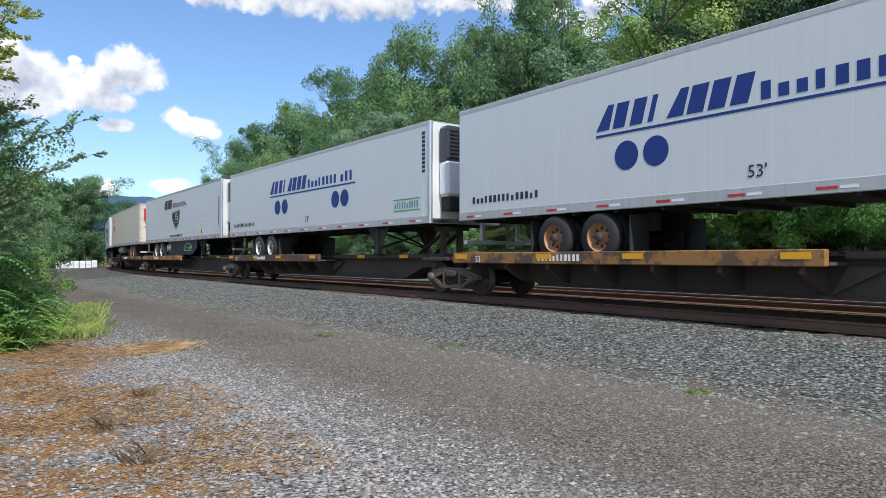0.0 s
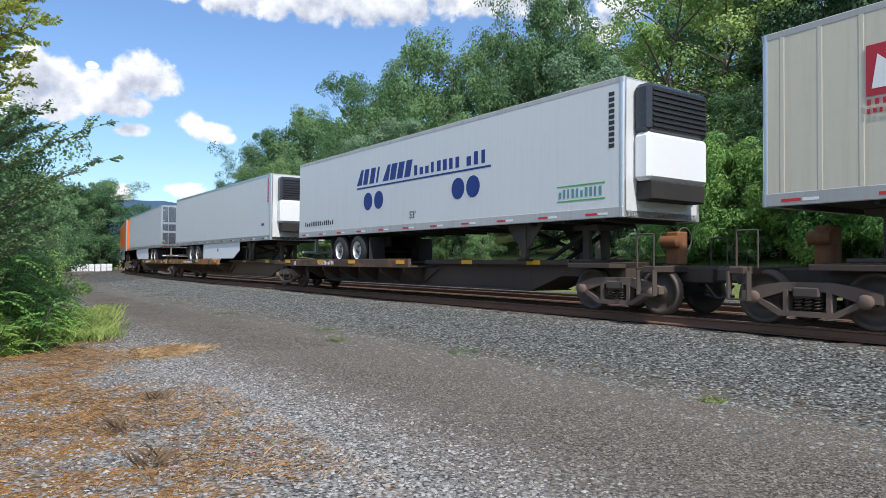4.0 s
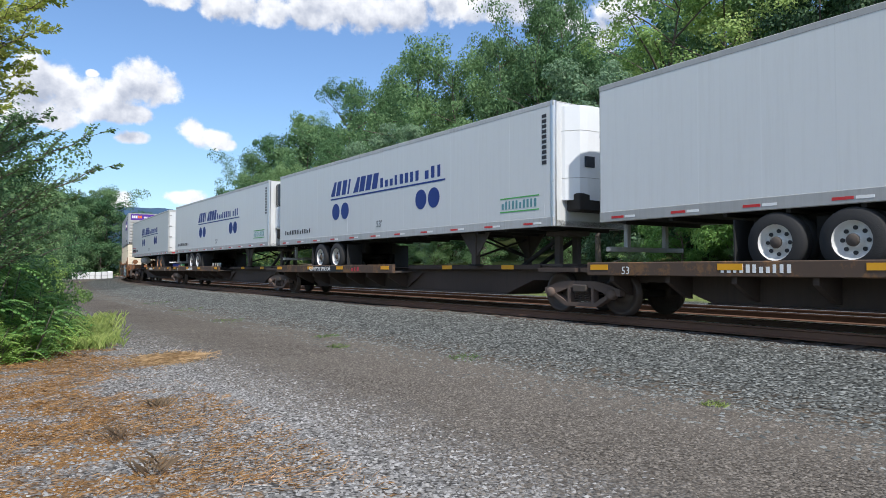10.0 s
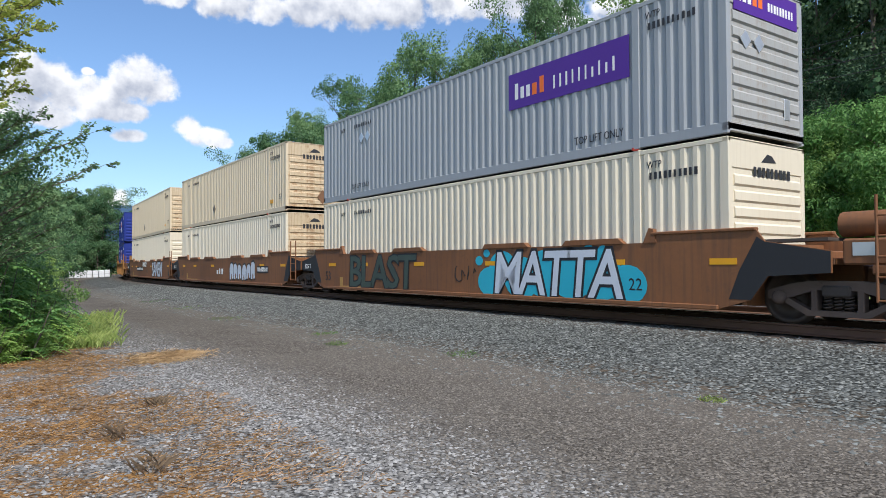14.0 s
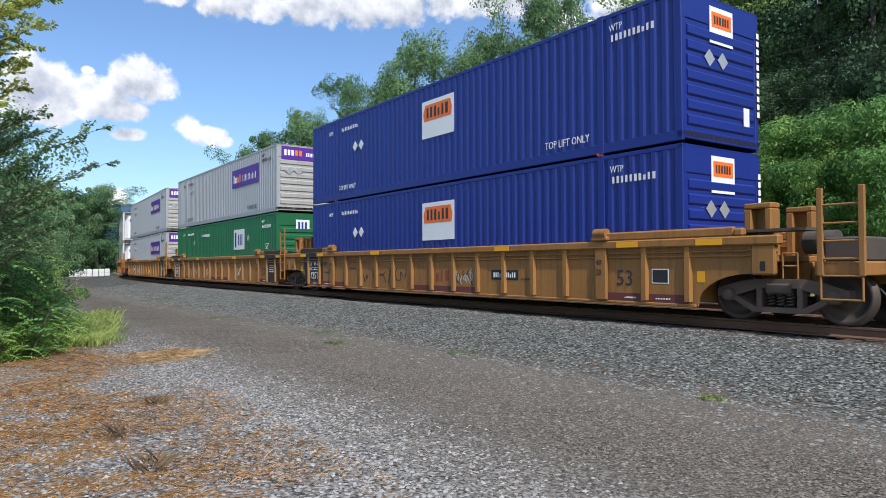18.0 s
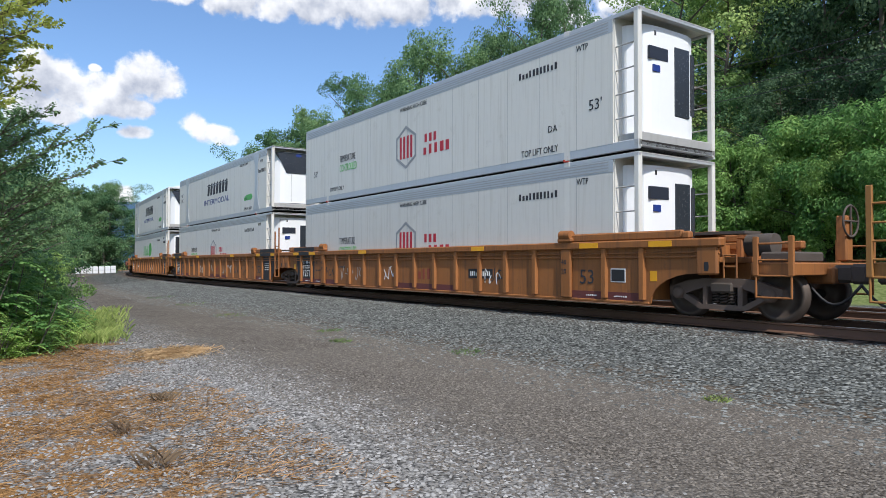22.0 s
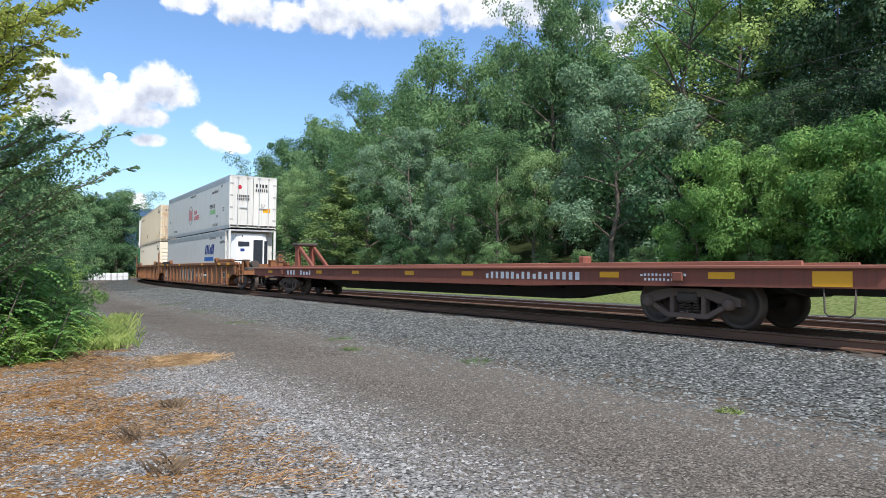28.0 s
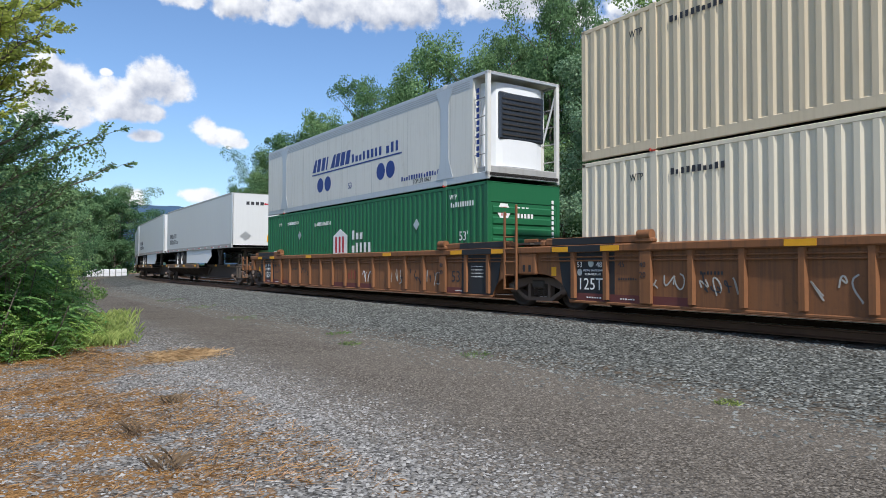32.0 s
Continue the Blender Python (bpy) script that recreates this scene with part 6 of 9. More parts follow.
        part("stencil", bars(st, 3.7, 4.2, 0.62, 0.67, -1.378, 7, 14), INK_BLACK, root)["kind"] = "stuff"
    else:
        write("53", -7.75, 0.50, 0.46, INK_BLACK, root, -1.382)
        write("125 T", -9.55, 0.92, 0.24, INK_WHITE, root, -1.387)
        part("yellow_band", Shape().box(-6.6, -4.4, -1.384, -1.38, 0.26, 0.33).box(-6.6, -6.4, -1.384, -1.38, 0.33, 0.62), mat("faded_yellow", (0.38, 0.22, 0.06), 0.7, vary=0.3, spots=0.5, dirt=(0.25, 0.115, 0.055)), root, "faded yellow band")
    return root


def number_board(root, x, z, y, w=1.5, h=0.3):
    part("number_board", Shape().box(x, x + w, y - 0.003, y, z, z + h), BLACK, root, "black board under the car's number")
    part("car_number", bars(Shape(), x + 0.08, x + w - 0.08, z + 0.06, z + h - 0.06, y - 0.003, 11, 3), INK_WHITE, root, "row of plain white bars")


def tag_paint(root, x, z, w, h, material, seed, y):
    """A sprayed scrawl of looping strokes."""
    rnd = random.Random(seed)
    sh = Shape()
    n = max(3, int(w / 0.22))
    for i in range(n):
        cx = x + w * (i + 0.5) / n
        cz = (cx, z + h / 2)
        pts = [(cx + rnd.uniform(-0.5, 0.5) * w / n, z + h * rnd.random()) for _ in range(4)]
        curve = [tuple((1 - u) ** 3 * pts[0][j] + 3 * u * (1 - u) ** 2 * (2.2 * pts[1][j] - 1.2 * cz[j]) + 3 * u * u * (1 - u) * (2.2 * pts[2][j] - 1.2 * cz[j]) + u ** 3 * pts[3][j] for j in (0, 1))
                 for u in np.linspace(0, 1, 9)]
        curve = [(p, min(max(q, z), z + h)) for p, q in curve]
        for a, b in zip(curve, curve[1:]):
            d = Vector((b[0] - a[0], b[1] - a[1]))
            if d.length < 0.004:
                continue
            q = Vector((-d.y, d.x)).normalized() * 0.014
            flat(sh, [(a[0] - q.x, a[1] - q.y), (b[0] - q.x, b[1] - q.y), (b[0] + q.x, b[1] + q.y), (a[0] + q.x, a[1] + q.y)], y)
    part("graffiti", sh, material, root, "sprayed scrawl")


def fat_words(text, x, z, width, height, fill, ink, root, y, shear=0.0, edge=0.03):
    """Sprayed letters with a dark outline, stretched to a width and height."""
    for layer, (material, fat) in enumerate(((ink, edge + 0.012), (fill, 0.012))):
        cu = bpy.data.curves.new("lettering", "FONT")
        cu.body, cu.size, cu.offset, cu.extrude, cu.shear, cu.resolution_u, cu.space_character = text, 1.0, fat, 0.002, shear, 2, 0.86
        ob = bpy.data.objects.new("lettering", cu)
        me = bpy.data.meshes.new_from_object(ob)
        bpy.data.objects.remove(ob)
        if not layer:
            xs, ys = [v.co.x for v in me.vertices], [v.co.y for v in me.vertices]
            x0, y0, kx, kz = min(xs), min(ys), width / (max(xs) - min(xs)), height / (max(ys) - min(ys))
        me.transform(Matrix(((kx, 0, 0, x - x0 * kx), (0, 0, -1, y - 0.004 * (layer + 1)), (0, kz, 0, z - y0 * kz), (0, 0, 0, 1))))
        me.materials.clear()
        me.materials.append(material)
        part("graffiti", me, material, root, "sprayed letters")


def mural(root, x, z, w, h, fill, halo, ink, seed, y, letters=5):
    """Bubble lettering: fat slanted shapes with a dark outline on a coloured cloud."""
    rnd = random.Random(seed)
    if halo:
        cl = Shape()
        for i in range(7):
            cx, cz, r = x + w * (i + 0.5) / 7, z + h * rnd.uniform(0.42, 0.58), h * rnd.uniform(0.42, 0.56)
            flat(cl, [(min(max(a, x - 0.3), x + w + 0.3), min(max(b, z), z + h)) for a, b in disc_pts(cx, cz, r, 16, 1.5)], y - 0.001 * i, 0.003)
        part("graffiti", cl, halo, root, "coloured cloud behind the painted shapes")
        y -= 0.008
    dark, light = Shape(), Shape()
    lw = w / letters
    for i in range(letters):
        a, b = x + i * lw, x + (i + 1) * lw * 1.0
        k = rnd.uniform(-0.12, 0.2) * h
        lo, hi = z + h * rnd.uniform(0.02, 0.12), z + h * rnd.uniform(0.84, 0.98)
        outer = [(a + 0.02, lo), (a + lw * 0.35, lo), (a + lw * 0.42, lo + h * 0.28), (a + lw * 0.62, lo + h * 0.3), (a + lw * 0.66, lo + h * 0.03), (b, lo + h * 0.04),
                 (b + k * 0.5, hi - h * 0.12), (a + lw * 0.7 + k, hi), (a + lw * 0.25 + k, hi - h * 0.05), (a + k * 0.4, hi - h * 0.3)]
        c = Vector((sum(p[0] for p in outer) / 10, sum(p[1] for p in outer) / 10))
        flat(dark, outer, y)
        flat(light, [tuple(c + (Vector(p) - c) * 0.84) for p in outer], y - 0.004)
    part("graffiti", dark, ink, root, "outline of bubble shapes")
    part("graffiti", light, fill, root, "painted bubble shapes")


# ---------------------------------------------------------------- containers
CH = 2.89


def corrugated(y, x0, x1, z0, z1, sg, pitch=0.27, depth=0.027):
    sh = Shape()
    n = max(1, round((x1 - x0) / pitch))
    p = (x1 - x0) / n
    line_pts = [(x0, 0)]
    for i in range(n):
        a = x0 + i * p
        line_pts += [(a + p * 0.10, 0), (a + p * 0.26, depth), (a + p * 0.60, depth), (a + p * 0.76, 0)]
    line_pts.append((x1, 0))
    v = [(a, y - sg * d, z) for z in (z0, z1) for a, d in line_pts]
    m = len(line_pts)
    return sh.add(v, [(i, i + 1, m + i + 1, m + i) for i in range(m - 1)])


def make_container(label, paint, reefer=None, end="ribs", end_paint=None, rusty=False, smooth=False):
    """A 53-foot box with its foot at z = 0. reefer: the kind of cooling unit in the leading end; end: ribs or doors there."""
    root = thing("container", label, "container", "containers on the train")
    end_paint = end_paint or paint
    L, W = 8.075, 1.295
    front = L - (0.62 if reefer else 0.0)
    for sg in (-1, 1):
        y = W * sg
        if smooth:
            s = Shape().box(-L + 0.06, front - 0.03, *sorted((y - sg * 0.03, y + sg * 0.003)), 0.2, CH - 0.1)
            part("side_panel", s, paint, root)
            for i in range(13):
                x = -L + 0.55 + i * 1.16
                if x < front - 0.2 and sg < 0:
                    part("panel_seam", lambda: Shape().box(-0.006, 0.006, -0.003, 0.003, 0.2, 2.58), ALU_DULL, root, at=(x, y + sg * 0.0015, 0), key="panel_seam")
            part("top_strip", Shape().box(-L + 0.06, front - 0.03, *sorted((y - sg * 0.02, y + sg * 0.006)), CH - 0.36, CH - 0.10), BX_SILVER, root, "ribbed silver strip")
            for k in range(4 if sg < 0 else 0):
                part("strip_rib", lambda: Shape().box(-7.9, 7.3, -0.004, 0.004, -0.012, 0.012), ALU_DULL, root, at=(0, y + sg * 0.006, CH - 0.32 + k * 0.06), key="strip_rib")
        else:
            part("side_panel", corrugated(y + sg * 0.002, -L + 0.1, L - 0.1, 0.2, CH - 0.1, sg), paint, root)
        rail_paint = BX_SILVER if smooth else paint
        part("top_rail", Shape().box(-L, L, *sorted((y - sg * 0.08, y)), CH - 0.10, CH - 0.01, 0.01), rail_paint, root)
        part("bottom_rail", Shape().box(-L, L, *sorted((y - sg * 0.08, y)), 0.015, 0.22, 0.012), rail_paint, root)
        for x in (-L + 0.06, L - 0.06):
            part("corner_post", Shape().box(x - 0.06, x + 0.06, *sorted((y - sg * 0.12, y)), 0.06, CH - 0.01, 0.012), paint, root)
        for x in (-6.1, 6.1):
            part("lift_post", Shape().box(x - 0.085, x + 0.085, *sorted((y - sg * 0.10, y + sg * 0.004)), 0.06, CH + 0.0, 0.01), paint if not smooth else BX_SILVER if reefer == "wedge" else paint, root)
            for z in (0.0, CH - 0.11):
                part("corner_casting", lambda: Shape().box(-0.09, 0.09, -0.06, 0.06, 0, 0.12, 0.012), paint, root, at=(x, y - sg * 0.055, z), key="corner_casting")
    part("roof", Shape().box(-L, L, -W + 0.02, W - 0.02, CH - 0.05, CH - 0.012), paint, root)
    part("floor", Shape().box(-L, L, -W + 0.06, W - 0.06, 0.10, 0.20), DARK, root)
    part("rear_wall", Shape().box(-L, -L + 0.05, -W + 0.1, W - 0.1, 0.1, CH - 0.05), end_paint, root)
    if reefer:
        part("bulkhead", Shape().box(front - 0.06, front, -W + 0.02, W - 0.02, 0.1, CH - 0.05), paint, root)
        for z in (CH - 0.10, 0.08):
            part("end_beam", Shape().box(L - 0.12, L, -W + 0.1, W - 0.1, z, z + 0.09, 0.01), BX_SILVER if smooth else paint, root)
        part("grille_deck", Shape().box(front, L - 0.02, -W + 0.12, W - 0.12, 0.10, 0.38, 0.02), ALU_DULL, root, "scuffed metal sill under the unit")
        for sg in (-1, 1):
            for z in (0.7, 1.2, 1.7, 2.2):
                part("rung", lambda: Shape().tube((7.47, 0, 0), (7.95, 0, 0), 0.016, 6), ALU_DULL, root, at=(0, (W - 0.04) * sg, z), key="box_rung")
        unit = new("cooling_unit")
        unit.parent = root
        body = Shape()
        ring = []
        for a in np.linspace(-1, 1, 11):
            ring.append((front + 0.10 + 0.34 * math.sqrt(max(0, 1 - (abs(a)) ** 4)), a * 1.02))
        pts = [(front, -1.04)] + ring + [(front, 1.04)]
        body.prism(pts, "z", 0.42, 2.68)
        part("cover", body, WHITE, unit, "white moulded cover")
        xf = front + 0.445
        if reefer == "panel":
            pn = Shape()
            pn.prism([(front + 0.36, 0.22), (xf + 0.01, 0.22), (front + 0.36, 0.92), (front + 0.25, 0.95), (front + 0.25, 0.22)], "z", 0.95, 2.3)
            pn.box(xf - 0.05, xf + 0.012, 0.10, 0.62, 0.85, 2.35, 0.02)
            part("dark_panel", pn, GLASSY, unit, "dark curved panel")
            part("display", Shape().box(xf - 0.05, xf + 0.006, -0.72, -0.12, 1.98, 2.24), NAVY, unit, "small dark control panel")
            part("sticker", Shape().box(xf - 0.03, xf + 0.004, -0.60, -0.38, 1.72, 1.86), INK_BLUE, unit, "blue sticker")
            part("maker_mark", bars_end(Shape(), -0.55, 0.45, 2.48, 2.58, xf - 0.02, 10, 4), INK_BLACK, unit, "row of small black bars")
        elif reefer == "wedge":
            part("dark_panel", Shape().prism([(-1.0, 2.66), (-0.55, 1.75), (0.55, 1.75), (1.0, 2.66)], "x", front + 0.2, xf + 0.02), GLASSY, unit, "black wedge-shaped grille")
            part("emblem", Shape().prism(disc_pts(0, 2.56, 0.07, 14, 2.0), "x", xf + 0.02, xf + 0.026), INK_BLUE, unit, "blue oval badge")
            for yy in (-0.33, 0.33):
                part("cover_seam", Shape().box(xf - 0.02, xf + 0.003, yy - 0.006, yy + 0.006, 0.45, 1.7), ALU_DULL, unit)
        elif reefer == "grille":
            g = Shape().box(front + 0.2, xf + 0.012, -0.75, 0.85, 1.15, 2.45, 0.04)
            part("dark_panel", g, GLASSY, unit, "black louvred grille")
            for k in range(8):
                part("louvre", lambda: Shape().box(-0.02, 0.02, -0.66, 0.72, -0.02, 0.02), DARK, unit, at=(xf + 0.02, 0, 1.28 + k * 0.14), key="louvre")
            for sg in (-1, 1):
                part("brace", Shape().tube((L - 0.06, sg * 1.2, 2.6), (front, sg * 1.2, 1.2), 0.03, 6), WHITE, unit)
    elif end == "ribs":
        part("front_wall", Shape().box(L - 0.05, L - 0.02, -W + 0.1, W - 0.1, 0.1, CH - 0.05), end_paint, root)
        for k in range(7):
            part("wall_rib", lambda: Shape().prism([(0, -0.11), (0.035, -0.07), (0.035, 0.07), (0, 0.11)], "y", -1.12, 1.12), end_paint, root,
                 at=(L - 0.022, 0, 0.42 + k * 0.285), key="wall_rib")
        part("front_sill", Shape().box(L - 0.06, L, -W + 0.1, W - 0.1, 0.06, 0.24, 0.01), end_paint, root)
        part("front_header", Shape().box(L - 0.06, L, -W + 0.1, W - 0.1, CH - 0.55, CH - 0.02, 0.01), end_paint, root)
    elif end == "doors":
        for sg in (-1, 1):
            d = new("door")
            d.parent = root
            part("leaf", Shape().box(L - 0.05, L - 0.012, *sorted((0.01 * sg, (W - 0.1) * sg)), 0.16, CH - 0.12, 0.008), end_paint, d)
            for k in (0.32, 0.84):
                part("lock_rod", Shape().tube((L + 0.018, k * sg, 0.12), (L + 0.018, k * sg, CH - 0.08), 0.02, 8), ALU, d, "galvanised lock rod")
                part("keeper", Shape().box(L - 0.01, L + 0.04, (k - 0.06) * sg, (k + 0.06) * sg, 0.10, 0.16).box(L - 0.01, L + 0.04, (k - 0.06) * sg, (k + 0.06) * sg, CH - 0.14, CH - 0.08), ALU_DULL, d)
            for z in (0.5, 1.15, 1.8, 2.45):
                part("hinge", lambda: Shape().box(0, 0.03, -0.09, 0.09, -0.04, 0.04, 0.006), ALU_DULL, d, at=(L - 0.015, (W - 0.12) * sg, z), key="box_hinge")
            part("handle", Shape().box(L + 0.02, L + 0.05, 0.32 * sg, 0.75 * sg, 1.12, 1.16), ALU, d)
        part("door_sill", Shape().box(L - 0.06, L, -W + 0.1, W - 0.1, 0.06, 0.16), paint, root)
        part("door_header", Shape().box(L - 0.06, L, -W + 0.1, W - 0.1, CH - 0.12, CH - 0.02), paint, root)
    return root


def placards(root, x, z, material=None, gap=0.42, r=0.17):
    for k in (0, 1):
        part("placard_holder", lambda: Shape().prism([(0, -r), (r, 0), (0, r), (-r, 0)], "y", -0.012, 0), material or TIN, root, "diamond placard holder",
             at=(x + k * gap, Y_NEAR + 0.004, z), key=("placard", r))


def end_placards(root, y, z, r=0.17):
    for k in (0, 1):
        part("placard_holder", lambda: Shape().prism([(0, -r), (r, 0), (0, r), (-r, 0)], "x", 0, 0.012), TIN, root, "diamond placard holder", at=(8.095, y + k * 0.44, z), key=("placard_end", r))


def box_marks(root, ink, seed, lift=True, wtp=True):
    """Small stencils that every box carries: its number as bars, and the words that can be read."""
    sh = Shape()
    bars(sh, 6.4, 7.5, 2.28, 2.42, Y_NEAR, 10, seed)
    bars(sh, -5.7, -4.5, 2.38, 2.50, Y_NEAR, 10, seed + 1)
    part("box_number", sh, ink, root, "row of plain bars")
    if lift:
        write("TOP LIFT ONLY", 4.45, 0.32, 0.24, ink, root, squeeze=0.8)
        write("TOP LIFT ONLY", -5.9, 0.34, 0.22, ink, root, squeeze=0.8)
    if wtp:
        write("WTP", 6.35, 2.5, 0.2, ink, root, squeeze=0.8)
        write("WTP", -6.7, 2.36, 0.2, ink, root, squeeze=0.8)


def parcel_box(end_rust=False):
    root = make_container("grey corrugated container with a purple company panel", BX_GREY, end="ribs", end_paint=BX_GREY_END)
    part("company_panel", Shape().box(2.29, 5.95, Y_NEAR - 0.004, Y_NEAR + 0.006, 1.48, 2.34), PURPLE, root, "purple panel with white and orange shapes")
    part("company_mark", bars(Shape(), 2.5, 3.1, 1.70, 2.08, Y_NEAR - 0.004, 3, 5), INK_WHITE, root, "white blocks")
    part("company_mark", bars(Shape(), 3.1, 3.6, 1.70, 2.08, Y_NEAR - 0.004, 2, 6), INK_ORANGE, root, "orange blocks")
    part("company_mark", bars(Shape(), 3.8, 5.7, 1.70, 2.0, Y_NEAR - 0.004, 10, 7, solid=0.3), INK_WHITE, root, "thin white bars")
    part("company_panel", Shape().box(8.07, 8.085, -1.08, 1.08, 2.24, 2.80), PURPLE, root, "purple panel over the end wall")
    part("company_mark", bars_end(Shape(), -0.98, -0.5, 2.42, 2.66, 8.085, 3, 5), INK_WHITE, root, "white blocks")
    part("company_mark", bars_end(Shape(), -0.5, -0.12, 2.42, 2.66, 8.085, 2, 6), INK_ORANGE, root, "orange blocks")
    part("company_mark", bars_end(Shape(), 0.02, 0.95, 2.42, 2.58, 8.085, 9, 7), INK_WHITE, root, "thin white bars")
    box_marks(root, INK_BLACK, 11)
    placards(root, -5.2, 2.0)
    end_placards(root, -0.75, 1.75)
    part("document_holder", Shape().box(8.08, 8.10, 0.55, 0.75, 0.45, 0.85, 0.01), TIN, root)
    return root


def cream_box(paint, end_paint, end="ribs"):
    root = make_container("cream corrugated container with rust-streaked ends", paint, end=end, end_paint=end_paint)
    box_marks(root, INK_BLACK, 21, lift=False)
    part("placard_holder", Shape().prism([(0, -0.24), (0.22, 0), (0, 0.24), (-0.22, 0)], "y", -0.014, 0), mat("placard_brown", (0.16, 0.13, 0.10), 0.6), root, "dark diamond placard holder", at=(-1.6, Y_NEAR + 0.004, 0.75))
    part("warning_plate", Shape().box(6.35, 6.7, Y_NEAR - 0.004, Y_NEAR, 0.42, 0.58), YPAINT, root, "small yellow plate")
    write("53'", 7.35, 0.55, 0.3, INK_BLACK, root)
    if end == "ribs":
        part("placard_holder", Shape().prism([(0.35, 0.95), (0.6, 0.65), (0.35, 0.35), (0.1, 0.65)], "x", 8.06, 8.10), mat("placard_rust", (0.20, 0.10, 0.05), 0.7), root, "rusty diamond placard holder")
        part("box_number", bars_end(Shape(), -0.55, 0.75, 2.22, 2.40, 8.09, 9, 8), INK_BLACK, root, "row of plain bars")
        part("emblem", Shape().prism([(-0.25, 2.5), (0.25, 2.52), (0.1, 2.64), (-0.05, 2.66)], "x", 8.075, 8.083), INK_BLACK, root)
    else:
        part("box_number", bars_end(Shape(), -0.95, -0.3, 2.38, 2.52, 8.09, 4, 8), INK_BLACK, root, "row of plain bars")
        part("placard_holder", Shape().prism([(0.7, 0.9), (0.95, 0.62), (0.7, 0.34), (0.45, 0.62)], "x", 8.06, 8.085), mat("placard_rust", (0.20, 0.10, 0.05), 0.7), root, "rusty diamond placard holder")
    return root


def blue_box():
    root = make_container("dark blue corrugated container with white placards", BX_BLUE, end="ribs")
    part("company_panel", Shape().box(-0.61, 0.94, Y_NEAR - 0.003, Y_NEAR + 0.006, 1.33, 2.4), WHITE, root, "white panel with an orange band")
    part("company_mark", Shape().prism([(-0.5, 1.82), (0.82, 1.82), (0.86, 2.04), (0.78, 2.28), (-0.44, 2.28), (-0.54, 2.04)], "y", Y_NEAR - 0.008, Y_NEAR - 0.003), INK_ORANGE, root, "orange band")
    part("company_mark", bars(Shape(), -0.38, 0.72, 1.9, 2.2, Y_NEAR - 0.008, 6, 3), INK_BLACK, root, "black bars")
    part("company_panel", Shape().box(8.07, 8.082, -0.4, 0.38, 2.0, 2.72), WHITE, root, "white panel with an orange band")
    part("company_mark", Shape().box(8.082, 8.086, -0.34, 0.32, 2.32, 2.62), INK_ORANGE, root, "orange band")
    part("company_mark", bars_end(Shape(), -0.28, 0.26, 2.39, 2.55, 8.086, 6, 3), INK_BLACK, root, "black bars")
    box_marks(root, INK_WHITE, 31)
    placards(root, -4.7, 1.73, WHITE)
    end_placards(root, -0.45, 1.68)
    part("document_holder", Shape().box(8.08, 8.10, 0.72, 0.92, 0.48, 0.86, 0.01), WHITE, root)
    part("end_number", column(Shape(), 0, 0.09, 0.7, 2.5, 0, 11), INK_WHITE, root, "column of plain bars", at=pose(8.1, 1.2, 0, 0, 0, 90))
    return root


def green_box(mark):
    root = make_container("green corrugated container with a white company panel", BX_GREEN, end="ribs")
    if mark == "square":
        part("company_panel", Shape().box(2.56, 4.07, Y_NEAR - 0.003, Y_NEAR + 0.006, 1.40, 2.36), WHITE, root, "white square panel")
        part("company_mark", bars(Shape(), 2.7, 3.1, 1.52, 2.22, Y_NEAR - 0.003, 1, 3), INK_BLACK, root, "black block")
        part("company_mark", bars(Shape(), 3.15, 3.92, 1.6, 2.12, Y_NEAR - 0.003, 3, 4), INK_BLUE, root, "blue blocks")
        part("company_panel", Shape().box(8.07, 8.082, -0.42, 0.2, 2.1, 2.6), WHITE, root, "white square panel")
        part("company_mark", bars_end(Shape(), -0.34, 0.12, 2.2, 2.5, 8.082, 3, 4), INK_BLUE, root, "blue blocks")
    else:
        part("company_mark", flat(Shape(), [(-1.19, 1.09), (-1.19, 1.75), (-0.61, 2.0), (-0.04, 1.75), (-0.04, 1.09)], Y_NEAR), INK_WHITE, root, "white gabled panel")
        part("company_mark", bars(Shape(), -1.05, -0.18, 1.14, 1.72, Y_NEAR - 0.004, 3, 4), INK_RED, root, "red upright blocks")
        part("company_mark", bars(bars(Shape(), 0.3, 1.2, 1.58, 1.9, Y_NEAR, 3, 5), 0.3, 1.8, 1.12, 1.46, Y_NEAR, 5, 6), INK_WHITE, root, "white blocks in two rows")
        part("company_mark", Shape().prism(disc_pts(-0.75, 2.1, 0.24, 6), "x", 8.075, 8.083), INK_WHITE, root, "white hexagon")
        part("company_mark", bars_end(Shape(), -0.85, -0.65, 1.98, 2.22, 8.083, 3, 3), INK_RED, root, "red blocks")
        part("company_mark", bars_end(bars_end(Shape(), -0.3, 0.15, 2.12, 2.24, 8.083, 3, 3), -0.3, 0.3, 1.94, 2.06, 8.083, 5, 3), INK_WHITE, root, "white blocks")
    box_marks(root, INK_WHITE, 41, lift=False)
    write("53'", 6.8, 1.35, 0.36, INK_WHITE, root)
    write("53'", -7.3, 1.1, 0.3, INK_WHITE, root)
    part("warning_words", bars(Shape(), -2.9, -1.4, 2.2, 2.34, Y_NEAR, 14, 9), INK_WHITE, root, "row of plain bars")
    placards(root, -4.4, 1.9, gap=9)
    part("end_number", column(Shape(), 0, 0.08, 0.9, 2.5, 0, 11), INK_WHITE, root, "column of plain bars", at=pose(8.1, 0.95, 0, 0, 0, 90))
    return root


